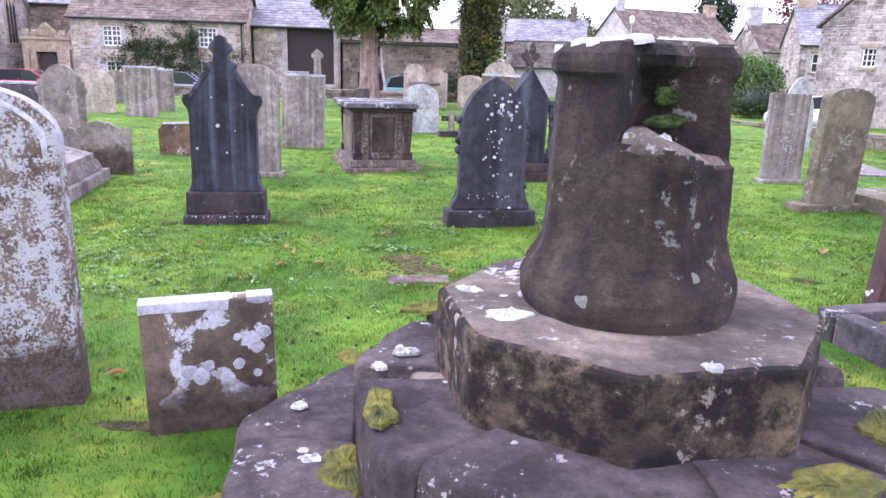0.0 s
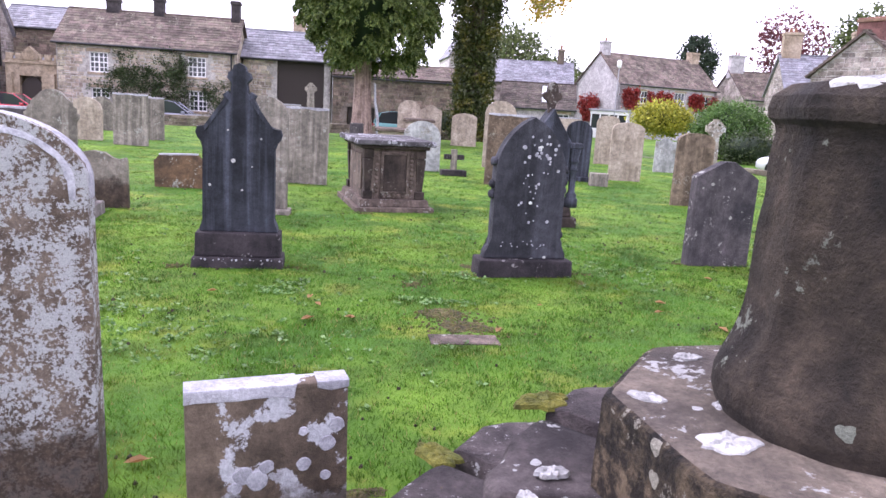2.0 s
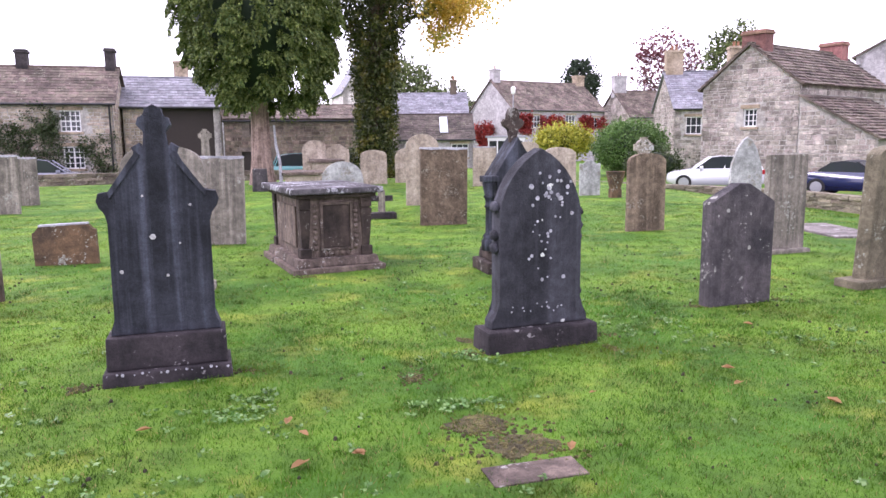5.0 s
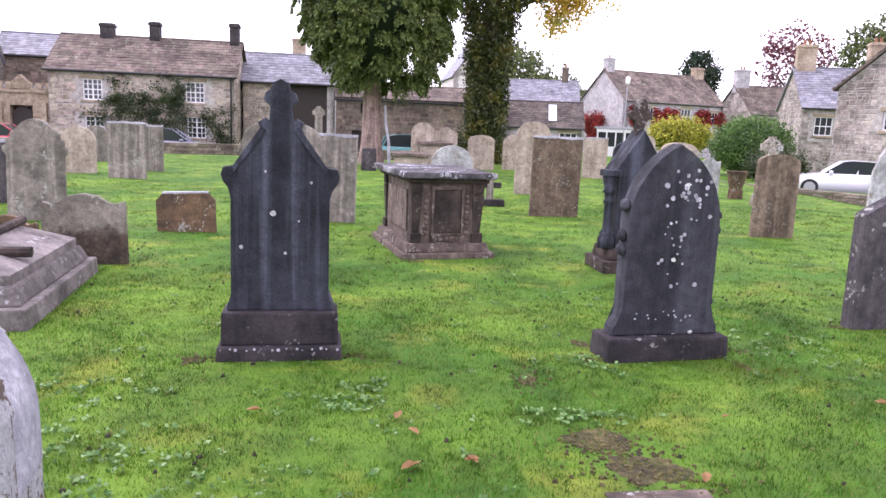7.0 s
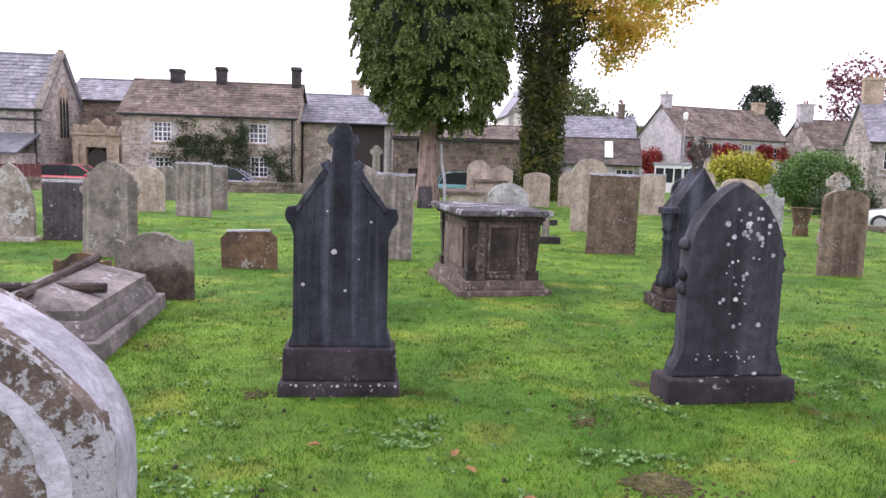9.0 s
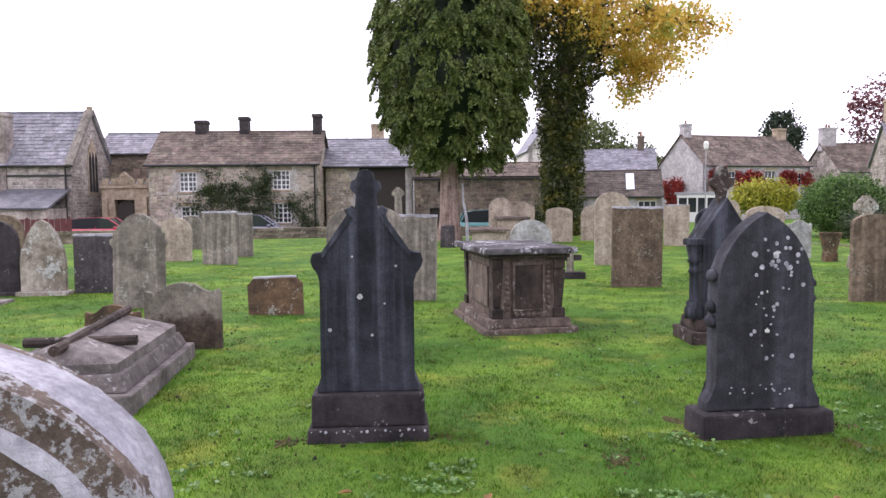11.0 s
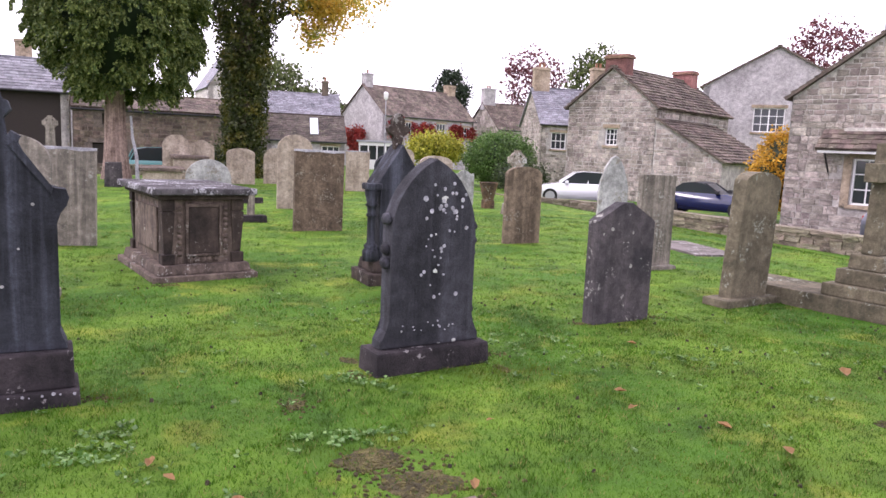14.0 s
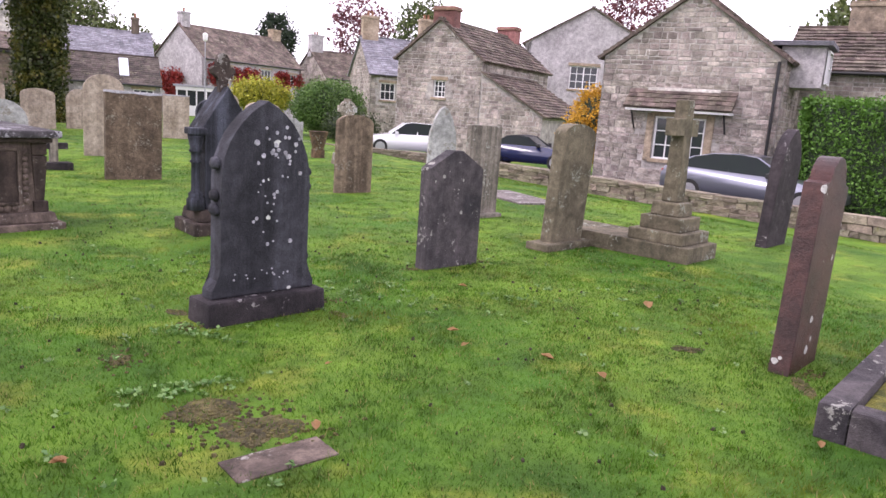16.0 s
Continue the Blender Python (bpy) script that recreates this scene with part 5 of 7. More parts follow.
headstone(1.08, 20.4, 0.86, 1.83, "round", M_BUFF, "tall buff headstone with rounded top", 0, 0.12, seed=9)
headstone(-2.98, 13.9, 0.84, 1.43, "flat", M_GREY, "tall square-topped grey headstone with lichened upper edge", 0, 0.11, 0, 1, seed=10)
headstone(-2.9, 10.1, 0.88, 1.6, "soft", M_GREY, "lichened headstone with rounded top standing behind the cross-topped stone", 6, 0.12, plinth=(0.98, 0.3, 0.07), seed=11)
headstone(-4.74, 12.25, 0.80, 0.56, "notched", M_BROWN_DARK, "low rust-stained brown headstone with cut corners", 6, 0.12, 2, -2, seed=13)
headstone(-4.92, 9.72, 0.84, 0.76, "wavy", M_WAVY_STONE, "low headstone with wavy top, pale above a damp dark foot", 10, 0.1, 1, -1, seed=14)
headstone(-6.15, 10.35, 0.66, 0.42, "wavy", M_BROWN_DARK, "very low dark headstone with curly top", 10, 0.1, seed=15)
headstone(-7.15, 12.75, 0.80, 1.5, "ogee", M_GREY, "grey headstone with curved ogee shoulders and weathered streaks", 14, 0.1, 0, 1, seed=16)
headstone(-9.17, 20.4, 0.92, 1.41, "flat", M_GREY, "square grey headstone near the wall", 8, 0.11, 0, 0.5, seed=17)
headstone(-9.75, 23.2, 0.78, 1.33, "flat", M_GREY, "square buff-grey headstone in the back row", 8, 0.11, seed=18)
headstone(-11.0, 21.6, 0.88, 1.25, "round", M_BUFF, "buff headstone with rounded top", 8, 0.11, seed=19)
headstone(-10.62, 14.05, 0.82, 1.37, "round", M_DARK_BASE, "dark sooty headstone with rounded top", 14, 0.12, 0, -1, (0.95, 0.3, 0.07), seed=20)
headstone(-11.78, 15.75, 0.8, 1.46, "round", M_BROWN, "tall brown headstone with arched top", 14, 0.12, seed=21)
headstone(-9.8, 14.2, 0.78, 1.38, "spire", M_GREY_LICHEN, "gabled headstone thick with pale lichen", 14, 0.12, 0, 0, (0.9, 0.3, 0.08), seed=22)
headstone(-9.0, 14.6, 0.82, 1.1, "flat", M_DARK_ROUGH, "plain dark square headstone", 14, 0.12, seed=23)
headstone(-0.95, 18.2, 0.92, 1.22, "round", M_GREY_PALE, "pale grey headstone with a broad round top", 4, 0.1, 0, -1, seed=24)
headstone(0.25, 30.6, 1.05, 1.35, "segment", M_BUFF, "wide buff headstone in the back row", 2, 0.12, seed=25)
headstone(1.6, 31.4, 0.9, 1.4, "round", M_BUFF, "buff round-topped headstone in the back row", 2, 0.12, seed=26)
headstone(-2.0, 29.5, 0.9, 1.75, "round", M_BUFF, "brown round-topped headstone in the back row", 2, 0.12, seed=27)
headstone(-1.15, 30.2, 0.9, 1.6, "pent", M_BUFF, "grey pointed headstone in the back row", 2, 0.12, seed=28)
headstone(4.2, 28.0, 0.85, 1.45, "flat", M_BUFF, "square buff headstone in the back row", 0, 0.12, seed=29)
headstone(4.43, 14.15, 0.74, 1.39, "segment", M_BROWN, "brown headstone with a low curved top", 8, 0.11, 1, 0.5, seed=30)
headstone(4.25, 18.85, 0.82, 1.48, "segment", M_BUFF, "grey headstone with low curved top", 0, 0.11, seed=31)
headstone(4.95, 24.6, 0.76, 1.6, "soft", M_BUFF, "pale grey rounded headstone", 0, 0.11, seed=32)
headstone(2.86, 18.0, 0.62, 1.47, "round", M_DARK_PLAIN, "dark blue-grey round-topped headstone", 0, 0.14, seed=33, plinth=(0.7, 0.34, 0.12))
headstone(6.34, 22.6, 0.62, 1.05, "wavy", M_GREY_PALE, "small white scroll-topped headstone", -4, 0.1, seed=34)
headstone(8.4, 8.4, 0.72, 1.68, "gothic", M_DARK_BASE, "dark pointed headstone leaning to one side", 14, 0.16, 0, 7, seed=35)
headstone(3.62, 4.98, 0.56, 1.47, "shoulder", M_RED, "red granite headstone with stepped round top, leaning slightly", 15, 0.14, 0, 4.5, seed=36)
headstone(-6.9, 30.0, 0.9, 1.3, "flat", M_GREY, "square grey headstone in the back row", 4, 0.12, seed=37)
headstone(-12.9, 26.5, 0.8, 1.2, "round", M_GREY, "grey round-topped headstone by the wall", 8, 0.12, seed=38)

near_stone = headstone(-1.91, 2.745, 0.80, 1.51, "ellipse", M_NEAR_PALE, "tall headstone crusted with pale grey lichen, brown at its foot", 17, 0.16, 1, -0.6, seed=40)
def crust_band(parent, a, h, th, material, label):
    """A pale crust that follows the rounded upper edge of an elliptical headstone."""
    bm = bmesh.new()
    rows = []
    for t in np.linspace(-0.12, math.pi + 0.12, 41):
        c, q = math.cos(t), math.sin(t)
        w = 0.012 * noise.noise(Vector((t * 3, 5, 0))) + 0.006 * noise.noise(Vector((t * 11, 2, 0)))
        row = []
        for inset, y in ((0.062 + w, -th / 2 - 0.003), (0.045, -th / 2 - 0.003), (0.018, -th / 2 + 0.012), (-0.002, -th / 2 + 0.04), (-0.004, 0.0), (-0.002, th / 2 - 0.02), (0.02, th / 2 + 0.002)):
            k = 1 - inset / a
            row.append(bm.verts.new((a * k * (c if q >= 0 else math.copysign(1, c)), y, h - a * 0.63 + (0.63 * a - inset) * q if q >= 0 else h - a * 0.63 + q * 0.5)))
        rows.append(row)
    for r0, r1 in zip(rows, rows[1:]):
        for k in range(6):
            bm.faces.new((r0[k], r0[k + 1], r1[k + 1], r1[k]))
    band = part("lichen_crust", bm, material, parent, label, smooth=True)


crust_band(near_stone, 0.40, 1.51, 0.16, M_LICHEN_GREY, "pale grey lichen crust on the rounded edge")
small = headstone(-0.815, 2.66, 0.565, 0.62, "flat", M_STUMP, "short square stone blotched with white lichen", 19, 0.1, 0, -1.2, seed=41)
# whitish top strips: lichen together with skylight painted on the upper edge
part("lichen_crust", slab([(-0.284, 0.575), (-0.2, 0.585), (-0.1, 0.575), (0.02, 0.588), (0.09, 0.57), (0.1, 0.624), (-0.284, 0.624)], -0.054, 0.052, 0.006, 0.002, 3), M_LICHEN_GREY, small, "pale grey lichen crust and painted skylight along the top")
part("lichen_crust", slab([(0.17, 0.60), (0.22, 0.588), (0.284, 0.595), (0.284, 0.624), (0.17, 0.624)], -0.054, 0.052, 0.006, 0.002, 4), M_LICHEN_GREY, small, "pale grey lichen crust and painted skylight along the top")
for k, (x, z, r) in enumerate(((-0.09, 0.29, 0.036), (-0.045, 0.265, 0.04), (-0.01, 0.315, 0.026), (-0.12, 0.245, 0.024), (0.12, 0.31, 0.026), (0.2, 0.26, 0.02), (0.205, 0.385, 0.03), (0.12, 0.44, 0.018), (0.24, 0.455, 0.028))):
    part("lichen_spot", disc(r, 140 + k * 2.3), M_LICHEN_GREY, small, "rounded patch of pale lichen", pose(x, -0.0512 - 0.0005 * k, z))

# small block, low cross, pedestal, chest tombs, planter further off
blk = part("stone_block", boxed(-0.2, 0.2, -0.15, 0.15, -0.05, 0.3, 0.02), M_GREY)
blk.matrix_world = pose(3.22, 16.95, 0)
tagged(blk, "small squared stone block lying in the grass", "stone")
low = thing("low_cross", "small dark stone cross leaning on its block", "cross", pose(-0.15, 17.3, 0, 0, 0, 10))
part("block", boxed(-0.3, 0.3, -0.15, 0.15, -0.05, 0.14, 0.02), M_DARK_BASE, low)
part("shaft", boxed(-0.07, 0.07, -0.06, 0.06, 0.142, 0.62, 0.015), M_GREY, low)
part("cross_arm", boxed(-0.24, 0.24, -0.05, 0.05, 0.38, 0.5, 0.012), M_DARK_BASE, low)
ped = part("pedestal", boxed(-0.26, 0.26, -0.2, 0.2, -0.05, 0.78, 0.02, 0.03), M_DARK_ROUGH)
ped.matrix_world = pose(-3.8, 27.4, 0)
tagged(ped, "small dark stone pedestal under the conifer", "monument")
for x, y, w, d, h, nm in ((-2.3, 26.2, 1.1, 1.7, 0.72, "low buff chest tomb with a flat slab"), (-1.55, 28.6, 1.0, 1.8, 1.05, "buff chest tomb with a flat slab")):
    t2 = thing("chest_tomb", nm, "tomb", pose(x, y, 0, 0, 0, 4), "far chest tombs")
    part("body", boxed(-w / 2, w / 2, -d / 2, d / 2, -0.05, h - 0.1, 0.02), M_BUFF, t2)
    part("top_slab", boxed(-w / 2 - 0.1, w / 2 + 0.1, -d / 2 - 0.1, d / 2 + 0.1, h - 0.098, h, 0.02), M_TOMB, t2)
tub = bmesh.new()
lathe(tub, ((0.16, 0.25), (0.27, 0.72), (0.29, 0.74), (0.25, 0.75), (0.24, 0.68)), 14)
tubo = thing("planter", "brown flared stone planter on a foot", "planter", pose(6.75, 21.6, 0))
part("bowl", tub, M_BROWN_DARK, tubo)
part("foot", boxed(-0.15, 0.15, -0.15, 0.15, -0.05, 0.248, 0.02), M_BROWN_DARK, tubo)
led = part("flat_ledger", boxed(-0.45, 0.45, -0.95, 0.95, -0.1, 0.045, 0.015), M_LEDGER)
led.matrix_world = pose(7.55, 13.4, lie(7.5, 13.4), 0, 0, -6)
tagged(led, "flat pale grave slab level with the turf", "grave slab")
led = part("flat_ledger", boxed(-0.45, 0.45, -0.95, 0.95, -0.1, 0.05, 0.015), M_LEDGER)
led.matrix_world = pose(-10.0, 12.3, lie(-10, 12.3), 0, 0, 10)
tagged(led, "flat pale grave slab level with the turf", "grave slab")

# wheel-head cross behind the brown stone, and the cross by the barn
def wheel_cross(x, y, h, w, material, label, r=0.24, yaw=0):
    top = thing("wheel_cross", label, "cross", pose(x, y, lie(x, y), 0, 0, yaw))
    part("base", boxed(-0.32, 0.32, -0.22, 0.22, -0.05, 0.3, 0.02, 0.04), material, top)
    zc = h - r - 0.06
    part("shaft", slab([(-w * 0.75, 0.302), (w * 0.75, 0.302), (w * 0.5, zc - 0.06), (-w * 0.5, zc - 0.06)], -0.07, 0.07), material, top)
    arms = []
    for k in range(4):
        a = k * math.pi / 2
        for t, rr in ((-0.32, r * 1.22), (0.32, r * 1.22), (0.5, r * 0.42), (math.pi / 2 - 0.5, r * 0.42)):
            if t > 0.6 or t < 0.4:
                arms.append((math.sin(a + t) * rr, zc + math.cos(a + t) * rr))
    part("cross_head", slab([(-p_, q_) for p_, q_ in arms], -0.06, 0.06, 0.008), material, top)
    ring = bmesh.new()
    outer = [[ring.verts.new((math.sin(t) * rr, yy, zc + math.cos(t) * rr)) for rr, yy in ((r * 0.72, -0.045), (r, -0.045), (r, 0.045), (r * 0.72, 0.045))] for t in np.linspace(0, 2 * math.pi, 25)[:-1]]
    for k in range(24):
        a, b = outer[k], outer[(k + 1) % 24]
        for j in range(4):
            ring.faces.new((a[j], b[j], b[(j + 1) % 4], a[(j + 1) % 4]))
    part("ring", ring, material, top)
    return top


wheel_cross(6.75, 19.7, 1.72, 0.2, M_GREY_LICHEN, "pale wheel-head cross standing behind a brown stone", 0.22)
wheel_cross(-5.8, 28.7, 2.2, 0.24, M_GREY, "tall buff wheel-head cross by the conifer", 0.2)

# ---- the old cross base: three octagonal steps, socket stone, broken shaft ----
old = thing("churchyard_cross_base", "ancient octagonal cross base with worn steps and broken blackened shaft", "cross", pose(0.85, 1.99, 0))


def octagon(R, z0, z1, turn, seed, wear=0.03, rows=5, lip=0.03):
    """A worn octagonal block with chipped, rounded upper edge."""
    bm = bmesh.new()
    N = 96
    def ring(rr, z):
        out = []
        for k in range(N):
            t = 2 * math.pi * k / N
            m = (t - turn) % (math.pi / 4) - math.pi / 8
            rad = rr * math.cos(math.pi / 8) / math.cos(m)
            rad = min(rad, rr * 0.994)
            p = Vector((rad * math.cos(t), rad * math.sin(t), z))
            w = noise.noise(p * 3.1 + Vector((seed, 0, 0))) + 0.5 * noise.noise(p * 9 + Vector((0, seed, 0)))
            p += Vector((math.cos(t), math.sin(t), 0)) * w * wear
            p.z += 0.25 * wear * noise.noise(p * 5 + Vector((0, 0, seed)))
            out.append(bm.verts.new(p))
        return out
    lev = [ring(R, z0)] + [ring(R, z0 + (z1 - z0 - lip) * k / rows) for k in range(1, rows + 1)] + [ring(R - lip * 0.35, z1 - lip * 0.3), ring(R - lip, z1)]
    lev += [ring(R * f, z1) for f in (0.85, 0.7, 0.55, 0.4, 0.2)]
    for a, b in zip(lev, lev[1:]):
        for k in range(N):
            bm.faces.new((a[k], a[(k + 1) % N], b[(k + 1) % N], b[k]))
    bm.faces.new(lev[-1])
    bm.faces.new(lev[0][::-1])
    return bm


TURN8 = radians(-8)
def step_ring(R0, R1, z0, z1, seed, name, mat):
    """One step of the base: separate wedge-shaped kerb stones with open joints."""
    rng = random.Random(seed)
    for k in range(8):
        a0, a1 = TURN8 + k * math.pi / 4 + rng.uniform(-0.12, 0.12) + 0.2, TURN8 + (k + 1) * math.pi / 4 + rng.uniform(-0.12, 0.12) + 0.2
        bm = bmesh.new()
        N = 10
        cols = []
        dz = rng.uniform(-0.02, 0.012)
        for i in range(N + 1):
            t = a0 + 0.010 + (a1 - a0 - 0.02) * i / N
            m = (t - TURN8) % (math.pi / 4) - math.pi / 8
            kk = min(math.cos(math.pi / 8) / math.cos(m), 0.985)
            col = []
            for rr, z in ((R0, z0), (R1, z0), (R1, z0 + (z1 - z0) * 0.5), (R1 - 0.004, z1 - 0.035), (R1 - 0.022, z1 - 0.008), (R1 - 0.06, z1), (R1 * 0.6 + R0 * 0.4, z1), (R1 * 0.3 + R0 * 0.7, z1), (R0, z1)):
                p = Vector((rr * kk * math.cos(t), rr * kk * math.sin(t), z + (dz if z > z0 else 0)))
                if z > z0:
                    w = noise.noise(p * 3.3 + Vector((seed, 0, 0))) + 0.5 * noise.noise(p * 10 + Vector((0, seed, 0)))
                    p += Vector((math.cos(t) * w * 0.028 if rr > R0 else 0, math.sin(t) * w * 0.028 if rr > R0 else 0, w * 0.014))
                col.append(bm.verts.new(p))
            cols.append(col)
        n9 = len(cols[0])
        for a, b in zip(cols, cols[1:]):
            for j in range(n9):
                bm.faces.new((a[j], b[j], b[(j + 1) % n9], a[(j + 1) % n9]))
        bm.faces.new(cols[0]), bm.faces.new(cols[-1][::-1])
        part(name, bm, mat, old, smooth=True)


part("core", octagon(1.2, -0.1, 0.26, TURN8, 1, 0.0), M_MORTAR_DARK, old)
part("core", octagon(0.75, 0.2, 0.60, TURN8, 1, 0.0), M_MORTAR_DARK, old)
step_ring(0.72, 1.43, -0.1, 0.30, 11, "lower_step_stone", M_CROSS_STEP)
step_ring(0.40, 0.96, 0.29, 0.625, 15, "upper_step_stone", M_CROSS_STEP)
# thin cap: worn tan top, with its skylight partly in the colour
part("worn_top", octagon(0.622, 0.87, 0.8945, TURN8, 19, 0.010, 1, 0.014), M_CROSS_LIT_TOP, old, "worn top of the socket stone, paled for the light on it")
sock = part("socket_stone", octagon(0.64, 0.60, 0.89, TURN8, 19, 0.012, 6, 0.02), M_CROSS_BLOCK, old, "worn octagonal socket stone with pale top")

bm = bmesh.new()
N = 128
prof = [(0.335, 0.885), (0.345, 0.93), (0.345, 0.98), (0.335, 1.02), (0.318, 1.06), (0.302, 1.10), (0.291, 1.15), (0.285, 1.2), (0.281, 1.28), (0.279, 1.34)]
prof += [(0.278 - 0.0008 * k, 1.365 + 0.015 * k) for k in range(10)]
prof += [(0.27, 1.52), (0.267, 1.56), (0.264, 1.60), (0.27, 1.62), (0.286, 1.635), (0.29, 1.66), (0.283, 1.69), (0.25, 1.72), (0.15, 1.735), (0.03, 1.74)]
lev = []
for R, z in prof:
    row = []
    for k in range(N):
        t = 2 * math.pi * k / N
        m = (t - TURN8 - 0.4625) % (math.pi / 4) - math.pi / 8
        sharp = min(1.0, max(0.0, (z - 0.95) / 0.15))
        rad = R * ((1 - sharp) + sharp * min(math.cos(math.pi / 8) / math.cos(m) * 1.05, 1.04))
        deg = math.degrees(t) % 360
        inside = smoothstep(243, 249, deg) * (1 - smoothstep(328, 344, deg))
        rim = 1.445 - 0.07 * smoothstep(260, 320, deg)
        if inside > 0 and z > rim:
            rad -= inside * 0.2 * smoothstep(rim - 0.006, rim + 0.03, z) * (1 - 0.35 * smoothstep(1.62, 1.68, z)) * min(1, rad / 0.25)
        p = Vector((rad * math.cos(t), rad * math.sin(t), z))
        w = noise.noise(p * 4 + Vector((3, 0, 0))) + 0.6 * noise.noise(p * 12)
        p += Vector((math.cos(t), math.sin(t), 0.3)) * w * 0.014
        row.append(bm.verts.new(p))
    lev.append(row)
for a, b in zip(lev, lev[1:]):
    for k in range(N):
        bm.faces.new((a[k], a[(k + 1) % N], b[(k + 1) % N], b[k]))
bm.faces.new(lev[-1])
ledge = bmesh.new()
rows = []
for deg in range(247, 340, 3):
    t = radians(deg)
    m = (t - TURN8 - 0.4625) % (math.pi / 4) - math.pi / 8
    rim = 1.445 - 0.07 * smoothstep(260, 320, deg)
    row = []
    for r, dz in ((0.06, 0.03), (0.12, 0.036), (0.18, 0.03), (0.235, 0.018), (0.268, -0.004), (0.277, -0.02), (0.274, -0.035)):
        p = Vector((r * min(math.cos(math.pi / 8) / math.cos(m) * 1.05, 1.04) * math.cos(t), r * min(math.cos(math.pi / 8) / math.cos(m) * 1.05, 1.04) * math.sin(t), rim + dz))
        w = noise.noise(p * 9) + 0.6 * noise.noise(p * 24)
        row.append(ledge.verts.new(p + Vector((math.cos(t) * 0.004 * w, math.sin(t) * 0.004 * w, 0.012 * w))))
    rows.append(row)
for a, b in zip(rows, rows[1:]):
    for k in range(6):
        ledge.faces.new((a[k], a[k + 1], b[k + 1], b[k]))
# the ledge looks lit through its paler colour
part("broken_ledge", ledge, M_CROSS_LIT_TOP, old, "broken ledge of the shaft, paled as if lit", smooth=True)
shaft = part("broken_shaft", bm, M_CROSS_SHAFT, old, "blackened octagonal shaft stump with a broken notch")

def blot(rx, ry, h, seed, n=28):
    """A low patch with an uneven outline."""
    bm = bmesh.new()
    rings = []
    for f, z in ((1.0, -0.01), (0.93, h * 0.5), (0.75, h), (0.5, h), (0.25, h)):
        row = []
        for k in range(n):
            t = 2 * math.pi * k / n
            w = 1 + 0.38 * noise.noise(Vector((math.cos(t) * 1.6 + seed, math.sin(t) * 1.6, 0))) + 0.2 * noise.noise(Vector((math.cos(t) * 5 + seed, math.sin(t) * 5, 0)))
            row.append(bm.verts.new((rx * f * w * math.cos(t), ry * f * w * math.sin(t), z + 0.012 * noise.noise(Vector((f * 9, t * 4, seed))) * (f < 0.9))))
        rings.append(row)
    for a, b in zip(rings, rings[1:]):
        for k in range(n):
            bm.faces.new((a[k], a[(k + 1) % n], b[(k + 1) % n], b[k]))
    bm.faces.new(rings[-1])
    return bm


for k, (x, y, z, rx, ry, yaw) in enumerate(((-0.40, -0.20, 0.897, 0.075, 0.05, 20), (-0.52, 0.05, 0.897, 0.03, 0.05, 60), (-0.33, 0.02, 0.897, 0.03, 0.02, 10), (-0.30, 0.40, 0.897, 0.04, 0.03, 0), (-0.74, 0.12, 0.63, 0.05, 0.03, 10), (-0.82, -0.02, 0.63, 0.025, 0.03, 40),
                                               (-1.05, -0.1, 0.305, 0.04, 0.03, 0), (-1.18, 0.3, 0.305, 0.03, 0.03, 0), (0.12, -0.55, 0.897, 0.03, 0.02, 0))):
    part("lichen_patch", blot(rx, ry, 0.004, 30 + k), M_LICHEN_TOP, old, "crust of white lichen", pose(x, y, z, 0, 0, yaw))
for k, (x, y, z, rx, ry, yaw) in enumerate(((-0.78, -0.32, 0.625, 0.04, 0.13, 8), (-0.92, -0.15, 0.305, 0.08, 0.15, 10), (-0.70, 0.62, 0.63, 0.08, 0.06, 20), (0.42, -0.66, 0.63, 0.16, 0.07, 25), (0.74, -0.32, 0.63, 0.10, 0.06, 60), (-1.32, -0.35, 0.2, 0.10, 0.16, 10), (-1.05, 0.86, 0.28, 0.10, 0.06, 130), (0.7, -0.6, 0.58, 0.08, 0.04, 0))):
    part("moss_patch", blot(rx * 1.2, ry * 1.1, 0.009, 50 + k, 40), M_MOSS, old, "cushion of yellow-green moss", pose(x, y, z, 0, 0, yaw))
part("moss_patch", blot(0.045, 0.03, 0.008, 70), M_MOSS_GREEN, old, "cushion of green moss", pose(0.055, -0.085, 1.57, 80, 0, 20))
part("moss_patch", blot(0.07, 0.02, 0.008, 72), M_MOSS_GREEN, old, "cushion of green moss", pose(0.05, -0.115, 1.50, 50, 0, 20))
for k, (deg, r, z, rx, ry) in enumerate(((268, 0.2, 1.443, 0.028, 0.02), (279, 0.2, 1.445, 0.022, 0.03), (287, 0.215, 1.415, 0.02, 0.028), (312, 0.21, 1.395, 0.012, 0.01))):
    part("lichen_patch", blot(rx, ry, 0.004, 80 + k), M_LICHEN_TOP, old, "crust of white lichen", pose(r * math.cos(radians(deg)), r * math.sin(radians(deg)), z, 48, 0, deg + 90))
part("lichen_patch", blot(0.12, 0.085, 0.006, 71), M_LICHEN_TOP, old, "crust of white lichen", pose(-0.13, -0.11, 1.728, 8, -6, 0))
part("lichen_patch", blot(0.10, 0.03, 0.006, 73), M_LICHEN_TOP, old, "crust of white lichen", pose(0.12, 0.02, 1.735))

